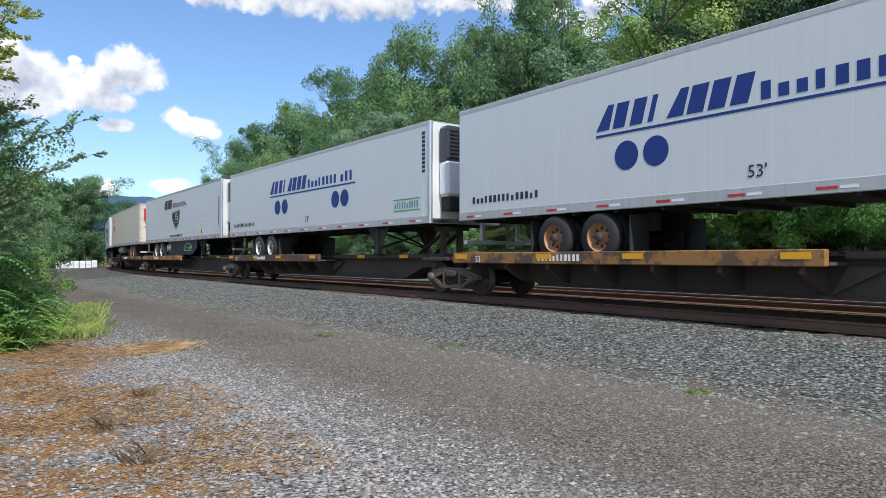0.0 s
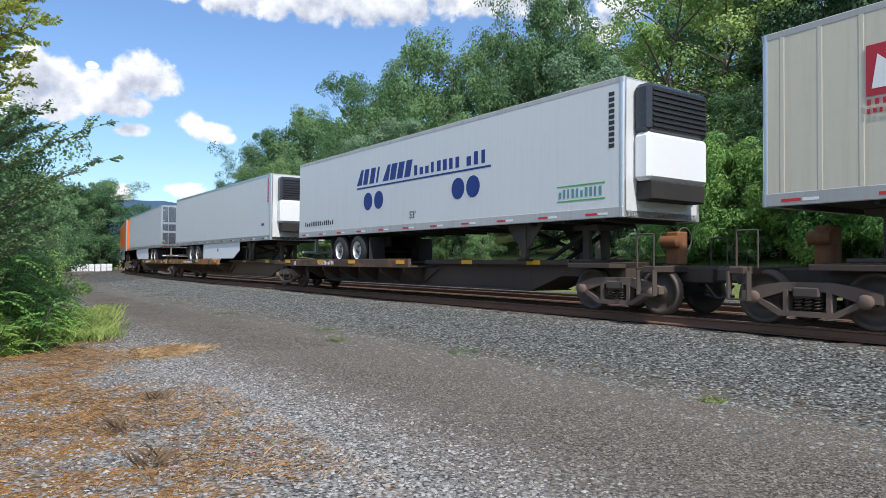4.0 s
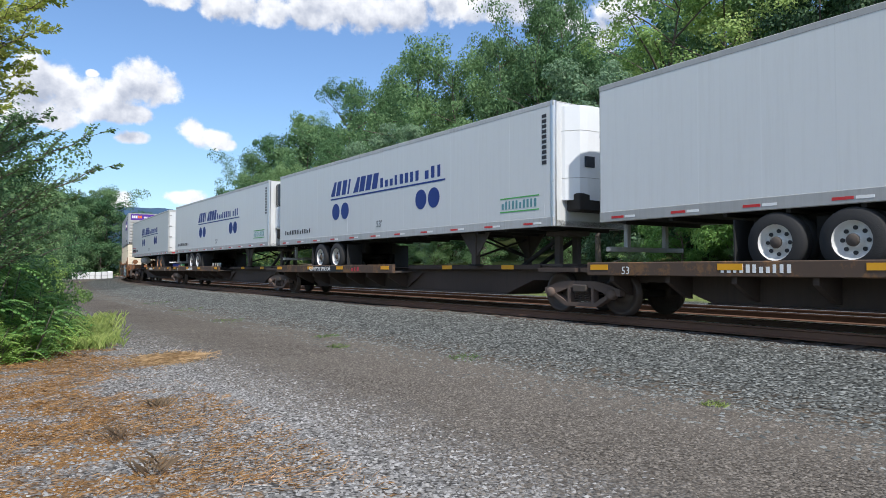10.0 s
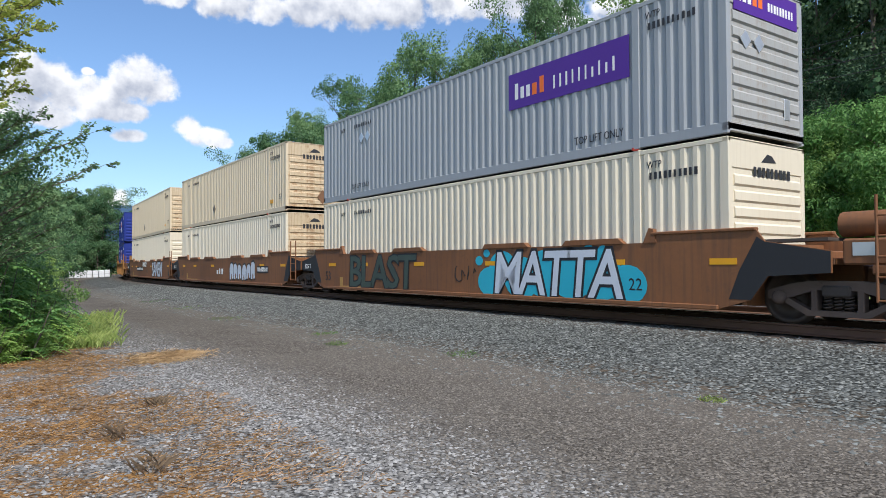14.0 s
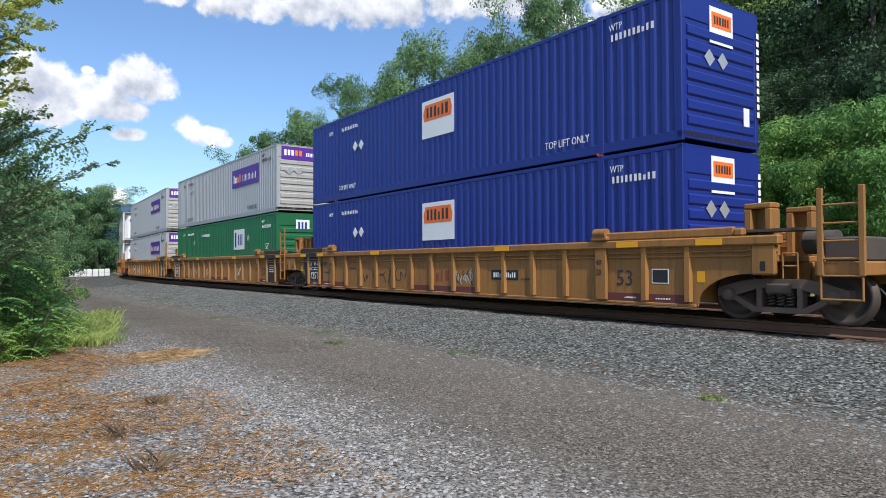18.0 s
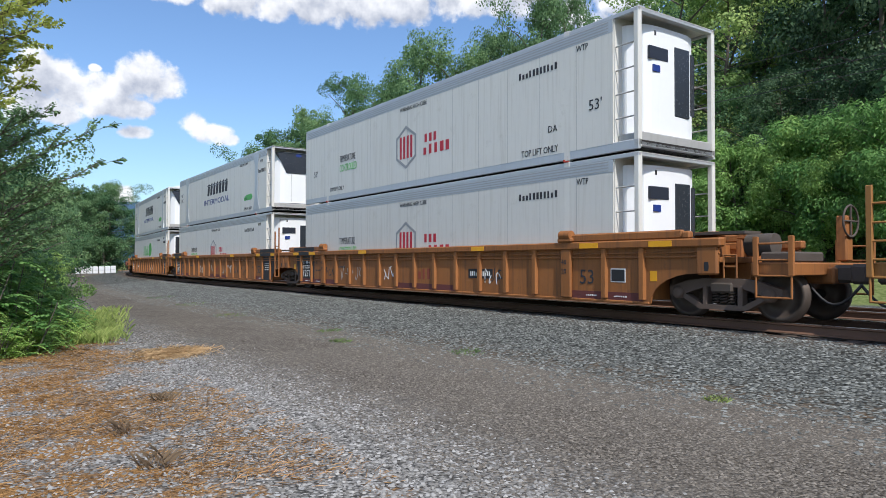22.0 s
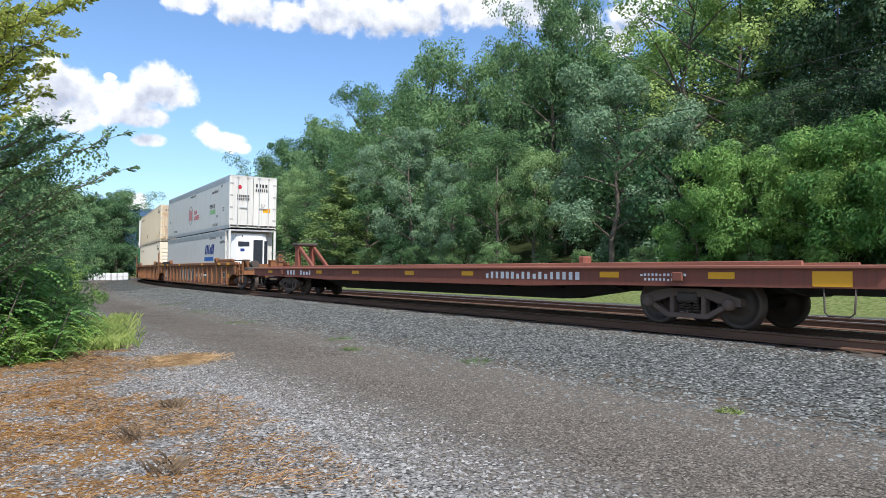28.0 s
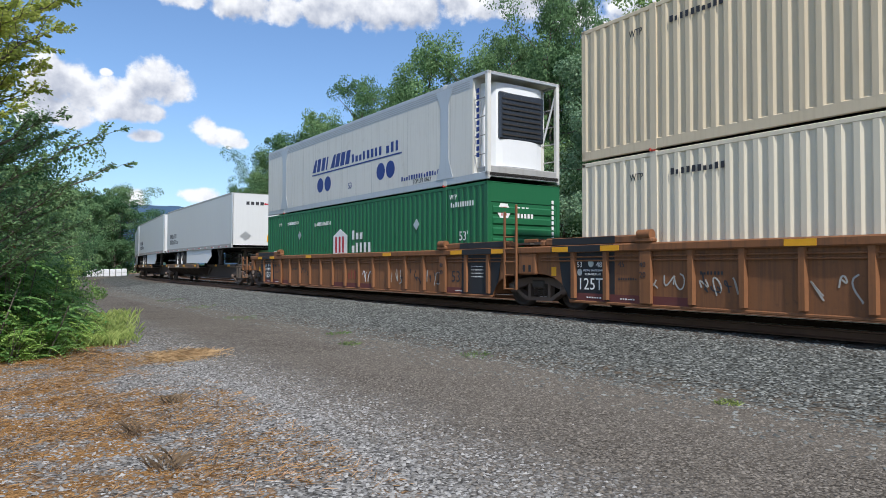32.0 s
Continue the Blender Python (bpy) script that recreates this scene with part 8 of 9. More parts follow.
def alliance_trailer(kind, dx=0.0, pairs=(0.78, 5.75), axles=(3.5, 4.8)):
    """White trailers with slanted blue blocks and discs."""
    nose = -1 if kind == "doors" else 1
    r = make_trailer("white trailer with slanted blue blocks and blue discs", TR_WHITE, nose, "rivets", {"unit": "unit", "panel": "panel"}.get(kind), rail=RAIL_PALE, tank={"plain": "drum", "doors": True}.get(kind, False),
                     rim=RIM_RUST if kind in ("plain", "doors") else RIM, axles=axles)
    company_blue(r, -3.3 + dx, 3.6, 1.0, Y_NEAR, pairs=pairs)
    write("53'", 0.02 + dx, 2.34, 0.30, INK_BLACK, r)
    part("web_address", bars(Shape(), -7.5, -5.0, 2.38, 2.55, Y_NEAR, 15, 5), INK_BLACK, r, "row of plain bars")
    if kind in ("unit", "panel"):
        sh = Shape()
        bars(sh, 6.25, 7.55, 2.46, 2.66, Y_NEAR, 10, 6)
        part("trailer_number", sh, mat("lettering_teal", (0.12, 0.28, 0.30), 0.5), r, "row of plain bars")
        part("green_line", bar(bar(Shape(), 6.2, 7.6, 2.38, 2.41, Y_NEAR), 6.2, 7.6, 2.71, 2.74, Y_NEAR), INK_GREEN, r, "green line")
        part("post_number", column(Shape(), 7.7, 7.85, 3.4, 4.6, Y_NEAR, 10), INK_BLACK, r, "column of plain bars")
    if kind == "doors":
        part("trailer_number", bars(Shape(), -7.8, -6.3, 2.42, 2.6, Y_NEAR, 10, 6), INK_BLACK, r, "row of plain bars")
        part("red_line", bar(bar(Shape(), -7.9, -6.1, 2.32, 2.36, Y_NEAR), -7.9, -6.1, 2.68, 2.72, Y_NEAR), INK_RED, r, "red line")
        sh = Shape()
        for i in range(8):
            a = -0.75 + i * 0.12
            sh.prism([(a, 4.22), (a + 0.09, 4.22), (a + 0.12, 4.42), (a + 0.03, 4.42)], "x", 8.08, 8.085)
        sh.box(8.08, 8.085, -0.8, 0.95, 4.16, 4.18)
        for cy in (-0.6, 0.8):
            sh.prism(disc_pts(cy, 4.02, 0.1, 18), "x", 8.08, 8.085)
        part("company_mark", sh, INK_BLUE, r, "slanted blue blocks and discs on the doors")
    return r


def make_trailers():
    """The road trailers by their place on the train, leading first."""
    out = []
    out.append((303.0, alliance_trailer("plain")))
    out.append((285.5, alliance_trailer("unit")))
    p = make_trailer("silver-white fluted trailer with black slanted mark and dark skirts", TR_WHITE, 1, "flutes", "unit", NAVY, rail=ALU_DULL, tank=False, axles=(3.0, 4.3), leg=4.1)
    sh = Shape()
    for k in range(5):
        x = -2.95 + k * 0.35
        flat(sh, [(x, 3.94), (x + 0.27, 3.94), (x + 0.33, 4.34), (x + 0.06, 4.34)], Y_NEAR - 0.01)
    flat(sh, [(-2.9, 4.36), (-1.2, 4.36), (-1.1, 4.45), (-2.7, 4.45)], Y_NEAR - 0.01)
    part("company_mark", sh, INK_BLACK, p, "five black slanted blocks")
    write("INTERMODAL", -0.98, 3.95, 0.37, INK_BLACK, p, Y_NEAR - 0.012, 1.32)
    part("shield_mark", flat(Shape(), [(-1.12, 3.68), (0.6, 3.75), (0.67, 3.45), (0.3, 2.95), (-0.2, 2.69), (-0.7, 2.95), (-1.17, 3.4)], Y_NEAR - 0.012), INK_BLACK, p, "black shield shape")
    part("shield_stripe", flat(flat(Shape(), [(-0.55, 2.93), (-0.47, 2.91), (-0.2, 3.66), (-0.27, 3.66)], Y_NEAR - 0.017), [(0.25, 3.0), (0.32, 3.04), (0.0, 3.68), (-0.07, 3.68)], Y_NEAR - 0.017), ALU, p)
    ties = Shape()
    for z, x0, x1 in ((3.05, -0.48, 0.24), (3.22, -0.42, 0.18), (3.39, -0.35, 0.10), (3.54, -0.29, 0.05)):
        flat(ties, [(x0, z), (x1, z), (x1 - 0.02, z + 0.05), (x0 + 0.02, z + 0.05)], Y_NEAR - 0.017)
    part("shield_stripe", ties, ALU, p)
    inner = [(-0.24 + (a + 0.24) * 0.93, 3.25 + (b - 3.25) * 0.91) for a, b in ((-1.12, 3.68), (0.6, 3.75), (0.67, 3.45), (0.3, 2.95), (-0.2, 2.69), (-0.7, 2.95), (-1.17, 3.4))]
    rim_line = Shape()
    for (a, b), (c, d) in zip(inner, inner[1:] + inner[:1]):
        q = Vector((b - d, c - a)).normalized() * 0.016
        flat(rim_line, [(a - q.x, b - q.y), (c - q.x, d - q.y), (c + q.x, d + q.y), (a + q.x, b + q.y)], Y_NEAR - 0.017)
    part("shield_stripe", rim_line, ALU, p, "thin pale line inside the shield")
    part("web_address", bars(Shape(), -1.6, 1.15, 2.24, 2.36, Y_NEAR - 0.012, 16, 7), INK_BLACK, p, "row of plain bars")
    part("lift_plate", Shape().box(4.82, 5.1, Y_NEAR - 0.02, Y_NEAR, 2.28, 2.54), YPAINT, p, "yellow plate")
    write("LIFT", 4.84, 2.43, 0.105, INK_BLACK, p, Y_NEAR - 0.02, 0.8)
    write("HERE", 4.84, 2.31, 0.105, INK_BLACK, p, Y_NEAR - 0.02, 0.72)
    rim_pts = [(1.42, 1.40), (2.72, 1.40), (2.84, 1.50), (2.84, 1.66), (2.62, 1.72), (2.5, 1.82), (1.85, 1.82), (1.72, 1.72), (1.42, 1.70), (1.34, 1.58), (1.34, 1.48)]
    part("eco_badge", flat(Shape(), rim_pts, -1.25, 0.006), mat("badge_pale_green", (0.42, 0.55, 0.28), 0.5), p, "pale green rim of a car-shaped badge")
    part("badge_field", flat(Shape(), [(2.09 + (a - 2.09) * 0.94, 1.6 + (b - 1.6) * 0.84) for a, b in rim_pts], -1.256, 0.004), NAVY, p, "dark field of the badge")
    part("badge_leaf", flat(Shape(), [(2.22, 1.48), (2.5, 1.47), (2.76, 1.60), (2.5, 1.67), (2.3, 1.60)], -1.26, 0.004), INK_GREEN, p, "green leaf")
    write("eco", 1.42, 1.47, 0.30, INK_GREEN, p, -1.261, 1.2)
    for x in (-2.3, -1.8):
        part("placard_holder", flat(Shape(), [(x, 1.35), (x + 0.24, 1.6), (x, 1.85), (x - 0.24, 1.6)], -1.25, 0.01), TIN, p, "diamond placard holder")
    part("post_number", column(Shape(), 7.72, 7.84, 2.6, 4.0, Y_NEAR - 0.01, 9), INK_BLACK, p, "column of plain bars")
    out.append((268.1, p))
    c = make_trailer("cream trailer with red square marks and closed rear doors", TR_CREAM, -1, "posts", None, rail=ALU_DULL, rim=RIM_RUST, doors=TR_CREAM, axles=(2.6, 3.9))
    part("company_panel", Shape().box(-6.42, -5.54, Y_NEAR - 0.018, Y_NEAR - 0.008, 3.5, 4.25), INK_RED, c, "red square panel")
    part("company_mark", flat(Shape(), [(-6.34, 3.6), (-6.1, 3.6), (-5.94, 3.95), (-5.78, 3.8), (-5.62, 4.1), (-5.94, 4.15), (-6.1, 3.95), (-6.26, 4.1)], Y_NEAR - 0.018), INK_WHITE, c, "white arrow-like shape")
    part("web_address", bars(bars(Shape(), -6.42, -5.54, 3.36, 3.45, Y_NEAR - 0.018, 8, 3), -6.42, -5.54, 3.24, 3.31, Y_NEAR - 0.018, 10, 4), INK_RED, c, "rows of plain bars")
    part("company_panel", Shape().box(8.08, 8.086, -1.0, 0.2, 3.6, 4.5), INK_RED, c, "red square panel")
    part("company_mark", Shape().prism([(-0.85, 3.8), (-0.55, 3.75), (-0.3, 4.1), (0.05, 3.9), (0.0, 4.3), (-0.5, 4.35), (-0.8, 4.2)], "x", 8.086, 8.09), INK_WHITE, c, "white arrow-like shape")
    part("web_address", bars_end(bars_end(Shape(), -0.95, 0.2, 3.44, 3.54, 8.083, 9, 3), -0.95, 0.3, 3.12, 3.24, 8.083, 11, 5), INK_BLACK, c, "rows of plain bars")
    out.append((249.67, c))
    out.append((230.5, alliance_trailer("unit")))
    w = make_trailer("plain white trailer with white side skirts and cooling unit", TR_WHITE, 1, None, "unit", WHITE, rail=ALU, tank=False)
    part("emblem", flat(Shape(), [(7.0, 2.62), (7.35, 2.62), (7.35, 2.72), (7.0, 2.72)], Y_NEAR - 0.001), INK_BLUE, w, "small blue badge")
    part("post_number", column(Shape(), 7.75, 7.88, 3.6, 4.7, Y_NEAR - 0.01, 9), INK_RED, w, "column of plain bars")
    part("skirt_label", Shape().box(0.4, 0.55, -1.256, -1.25, 1.55, 1.70), INK_BLACK, w, "small square label")
    out.append((211.35, w))
    f = make_trailer("white fluted trailer with polished quilted rear doors", TR_WHITE, -1, "flutes", None, WHITE, rail=ALU, tank=False, doors=mat("quilted_steel", (0.30, 0.31, 0.33), 0.22, 0.95, vary=0.3, scale=9, bump=0.9, bump_scale=26), axles=(2.5, 3.8))
    for z in (2.95, 3.55):
        part("door_band", Shape().box(8.06, 8.09, -1.18, 1.18, z, z + 0.14), ALU, f, "polished door band")
    out.append((190.9, f))
    o = make_trailer("orange trailer with a grey lower rail and cream side skirts", TR_ORANGE, 1, "wide", None, CREAM_PANEL, rail=TR_GREY, tank=False)
    part("post_number", column(Shape(), 7.9, 8.02, 3.4, 4.5, Y_NEAR - 0.012, 9), INK_RED, o, "column of plain bars")
    part("post_plate", Shape().box(7.84, 8.07, Y_NEAR - 0.012, Y_NEAR, TB + 0.4, TT - 0.1), RAIL_PALE, o, "pale metal front post")
    part("trailer_number", bars_end(Shape(), -0.5, 0.5, 3.95, 4.07, 8.08, 9, 3), INK_RED, o, "row of plain bars")
    write("53'", 7.3, 3.3, 0.30, INK_BLACK, o, Y_NEAR - 0.006)
    for cy, cz in ((0.28, 3.42), (0.55, 3.18)):
        part("placard_holder", Shape().prism([(cy, cz - 0.27), (cy + 0.24, cz), (cy, cz + 0.27), (cy - 0.24, cz)], "x", 8.08, 8.09), mat("placard_tan", (0.62, 0.30, 0.10), 0.5), o, "tan diamond placard holder")
        part("placard_plate", Shape().prism([(cy, cz - 0.14), (cy + 0.12, cz), (cy, cz + 0.14), (cy - 0.12, cz)], "x", 8.09, 8.094), TIN, o)
    for cy, cz, w, hh in ((0.28, 2.78, 0.16, 0.12), (0.28, 2.62, 0.16, 0.1), (0.72, 2.62, 0.18, 0.14), (0.3, 2.22, 0.13, 0.2), (0.98, 2.2, 0.1, 0.16)):
        part("label_sheet", Shape().box(8.08, 8.084, cy - w / 2, cy + w / 2, cz - hh / 2, cz + hh / 2), WHITE, o, "small white label")
    part("air_line_box", Shape().box(8.08, 8.14, 0.62, 0.92, 2.38, 2.48, 0.01).tube((8.12, 0.75, 2.38), (8.12, 0.78, 2.1), 0.02, 6), GRIME, o, "air and lamp sockets")
    part("dark_label", Shape().box(8.08, 8.085, -0.35, 0.0, 2.1, 2.28), mat("label_maroon", (0.10, 0.02, 0.03), 0.6), o, "maroon label")
    part("vent_hatch", Shape().box(8.08, 8.11, -0.92, -0.58, 2.35, 2.85, 0.01), ALU_DULL, o)
    part("vent_slot", Shape().box(8.11, 8.114, -0.85, -0.65, 2.43, 2.77), GRIME, o)
    part("vent_hatch", Shape().box(8.08, 8.13, 0.5, 0.8, 4.3, 4.72, 0.02), RAIL_PALE, o)
    part("vent_slot", Shape().box(8.13, 8.134, 0.56, 0.74, 4.5, 4.66), DARK, o)
    part("warning_plate", Shape().box(8.08, 8.085, -0.35, 0.0, 2.3, 2.5), YPAINT, o, "small yellow plate")
    part("placard_holder", flat(Shape(), [(1.3, 2.5), (1.5, 2.7), (1.3, 2.9), (1.1, 2.7)], Y_NEAR - 0.001, 0.012), TIN, o, "diamond placard holder")
    out.append((171.5, o))
    q = make_trailer("plain white trailer with a rusty top rail", TR_WHITE, 1, "rivets", None, None, rail=ALU_DULL, axles=(3.85, 5.05))
    part("post_number", column(Shape(), 7.75, 7.9, 2.9, 4.4, Y_NEAR - 0.012, 9), INK_RED, q, "column of plain bars")
    part("trailer_number", bars_end(Shape(), -0.35, 0.6, 3.9, 4.02, 8.08, 9, 3), INK_RED, q, "row of plain bars")
    write("53", 6.9, 2.5, 0.32, INK_BLACK, q, Y_NEAR - 0.004)
    part("vent_hatch", Shape().box(8.08, 8.11, -0.25, 0.1, 2.4, 2.8, 0.01), ALU_DULL, q)
    out.append((153.95, q))
    out.append((136.4, alliance_trailer("panel", 0.0, (0.42, 5.92), (3.9, 5.2))))
    out.append((119.0, alliance_trailer("unit", 0.35, (0.5, 5.85), (3.7, 5.0))))
    out.append((100.9, alliance_trailer("doors", 0.32, (0.55, 5.85), (2.5, 3.8))))
    d = make_trailer("white trailer with dark slanted lettering blocks and pale skirts", TR_WHITE, 1, None, None, WHITE, rail=ALU_DULL, tank=False)
    part("web_address", bars(bars(Shape(), -7.0, -5.0, 2.9, 3.2, Y_NEAR, 7, 3), -7.0, -4.4, 2.5, 2.8, Y_NEAR, 9, 4), INK_BLACK, d, "rows of plain bars")
    part("company_mark", bars_end(Shape(), -0.55, 0.45, 4.25, 4.42, 8.08, 4, 5), INK_BLACK, d, "row of plain bars")
    part("company_mark", Shape().prism([(0.45, 4.28), (0.95, 4.31), (0.45, 4.38)], "x", 8.08, 8.085), INK_RED, d, "red pointed shape")
    part("placard_holder", Shape().prism([(-0.55, 2.35), (-0.25, 2.6), (-0.55, 2.85), (-0.85, 2.6)], "x", 8.08, 8.09), TIN, d, "diamond placard holder")
    part("vent_hatch", Shape().box(8.08, 8.1, 0.6, 0.95, 2.3, 2.65, 0.01), YPAINT, d)
    out.append((-227.4, d))
    for s in (-245.1, -262.8):
        out.append((s, copy_thing(d, Matrix())))
    return out


# ---------------------------------------------------------------- spine cars and flat cars
def make_spine(half, wheels, lead, trail, lip, paint, word=""):
    """One unit of a spine car: a deep beam, a wheel platform at the wheels' end, the hitch at the other. wheels: -1 trailing, +1 leading."""
    root = thing("spine_car", "skeletal spine car with a rusty brown beam and tan deck edge", "spine car", "spine cars of the train")
    h = half
    e = h - 0.1
    pts = [(-e, 0.72), (-h + 2.0, 0.72), (-h + 3.0, 0.36), (h - 3.0, 0.36), (h - 2.0, 0.72), (e, 0.72), (e, 1.02), (-e, 1.02)]
    part("beam", Shape().prism(pts, "y", -0.62, 0.62), paint, root)
    part("beam_flange", Shape().box(-e, e, -0.74, 0.74, 1.02, 1.05, 0.008), paint, root)
    part("beam_flange", Shape().box(-h + 3.0, h - 3.0, -0.74, 0.74, 0.33, 0.36, 0.008), paint, root)
    a, b = sorted((-wheels * 1.2, wheels * (h - 0.55)))
    part("wheel_deck", Shape().box(a, b, -1.28, 1.28, 0.88, 0.93), GRIME, root, "steel plate deck")
    for sg in (-1, 1):
        lp = Shape().box(a, b, *sorted((1.28 * sg, 1.40 * sg)), 0.86, 1.13, 0.015)
        part("deck_edge", lp, lip, root)
        n = int((b - a) / 1.25)
        for i in range(n):
            x = a + 0.6 + i * (b - a - 1.0) / max(1, n - 1)
            part("outrigger", lambda: Shape().prism([(0.62, 0.42), (0.62, 0.86), (1.30, 0.86), (1.30, 0.74), (0.80, 0.46)], "x", -0.05, 0.05), paint, root,
                 at=pose(x, 0, 0, 0, 0, 0 if sg > 0 else 180), key="outrigger")
        for x in (a + 0.35, a + (b - a) * 0.36, a + (b - a) * 0.62, b - 0.45):
            part("reflector", lambda: Shape().box(-0.24, 0.24, -0.004, 0.004, -0.055, 0.055), YPAINT, root, "yellow reflector strip", at=(x, 1.404 * sg, 1.03), key="spine_reflector")
        g = Shape().prism([(-0.25, 0.40), (0.0, 0.86), (0.62, 0.86)], "y", *sorted((0.66 * sg, 0.70 * sg)))
        part("gusset", g, paint, root, at=pose((b if wheels < 0 else a), 0, 0))
        # narrow walkway edge along the hitch half
        c0, c1 = sorted((-wheels * 1.2, -wheels * (h - 1.6)))
        part("side_rail", Shape().box(c0, c1, *sorted((0.72 * sg, 0.80 * sg)), 0.98, 1.10, 0.01), paint, root)
        for x in (c0 + (c1 - c0) * 0.35, c0 + (c1 - c0) * 0.8):
            part("reflector", lambda: Shape().box(-0.24, 0.24, -0.004, 0.004, -0.055, 0.055), YPAINT, root, "yellow reflector strip", at=(x, 0.806 * sg, 1.04), key="spine_reflector")
    # hitch that holds the trailer's nose
    x = -wheels * 7.27
    ht = new("trailer_hitch")
    ht.parent = root
    part("head", Shape().box(x - 0.38, x + 0.38, -0.40, 0.40, 1.80, 1.93, 0.03), GRIME, ht)
    for sg in (-1, 1):
        part("strut", Shape().box(x - 0.1, x + 0.1, *sorted((0.24 * sg, 0.38 * sg)), 1.05, 1.82, 0.02), GRIME, ht)
        part("brace", Shape().tube((x, 0.3 * sg, 1.75), (x + wheels * 1.35, 0.3 * sg, 1.06), 0.06, 8), DARK, ht)
    part("hitch_base", Shape().box(x - 0.5, x + 0.5, -0.7, 0.7, 1.05, 1.12, 0.01), GRIME, root)
    for ex, sign in ((lead, 1), (trail, -1)):
        pl = Shape().box(*sorted((sign * (h - 1.3), sign * e)), -1.15, 1.15, 0.92, 1.02, 0.01)
        part("end_platform", pl, paint, root)
        if ex:
            part("end_sill", Shape().box(*sorted((sign * e, sign * (h + 1.75))), -0.30, 0.30, 0.64, 0.95, 0.03).box(*sorted((sign * (h + 0.9), sign * (h + 1.2))), -1.35, 1.35, 0.84, 0.98, 0.02), paint, root)
            part("coupler", Shape().box(*sorted((sign * (h + 1.7), sign * (h + 2.1))), -0.16, 0.16, 0.66, 0.96, 0.05).box(*sorted((sign * (h + 2.0), sign * (h + 2.25))), -0.2 * sign, 0.02 * sign, 0.66, 0.98, 0.05), GRIME, root, "rusty knuckle coupler")
            for yy in (-1.25, 1.25):
                part("grab_rail", Shape().tube((sign * (h + 1.1), yy, 0.95), (sign * (h + 1.1), yy, 1.6), 0.018, 6).tube((sign * (h + 1.1), yy, 1.6), (sign * (h + 0.7), yy, 1.6), 0.018, 6).tube((sign * (h + 0.7), yy, 1.6), (sign * (h + 0.7), yy, 0.95), 0.018, 6), GRIME, root)
            part("step", Shape().box(*sorted((sign * (h + 0.8), sign * (h + 1.2))), -1.40, -1.28, 0.40, 0.43).box(*sorted((sign * (h + 0.8), sign * (h + 0.83))), -1.40, -1.28, 0.43, 0.9).box(*sorted((sign * (h + 1.17), sign * (h + 1.2))), -1.40, -1.28, 0.43, 0.9), GRIME, root)
            stand_at = sign * (h + 0.42)
            part("brake_stand", Shape().box(stand_at - 0.16, stand_at + 0.16, 0.25, 0.6, 1.0, 1.72, 0.03).tube((stand_at - 0.2, 0.2, 1.5), (stand_at + 0.2, 0.2, 1.5), 0.13, 12), OLD_CAR, root, "rust-red brake stand")
            part("brake_wheel", Shape().lathe([(0.26, 0), (0.28, 0.02), (0.26, 0.04), (0.23, 0.02), (0.26, 0)], 18, "x", (sign * (h + 0.5), 0.55, 1.55), caps=False).tube((sign * (h + 0.5), 0.55, 1.0), (sign * (h + 0.5), 0.55, 1.55), 0.03, 6), GRIME, root)
            part("air_hose", Shape().tube((sign * (h + 1.7), -0.45, 0.62), (sign * (h + 1.95), -0.45, 0.36), 0.025, 6).tube((sign * (h + 1.95), -0.45, 0.36), (sign * (h + 2.3), -0.45, 0.42), 0.025, 6), BLACK, root)
    xa = a + (b - a) * (0.34 if wheels < 0 else 0.16)
    if word:
        part("word_board", Shape().box(xa, xa + 2.9, -1.404, -1.40, 0.9, 1.09), BLACK, root, "black board under white words")
        write(word, xa + 0.08, 0.93, 0.2, INK_WHITE, root, -1.404, 0.82)
    else:
        part("car_number", bars(Shape(), xa + 0.0, xa + 1.3, 0.93, 1.07, -1.40, 11, int(half * 10)), INK_WHITE, root, "row of plain white bars")
        write("53", b - 1.5 if wheels > 0 else a + 0.95, 0.89, 0.22, INK_WHITE, root, -1.40)
    if word:
        part("company_mark", bars(Shape(), b - 2.7, b - 2.1, 0.92, 1.06, -1.40, 3, 2), INK_RED, root, "three plain blocks")
    return root


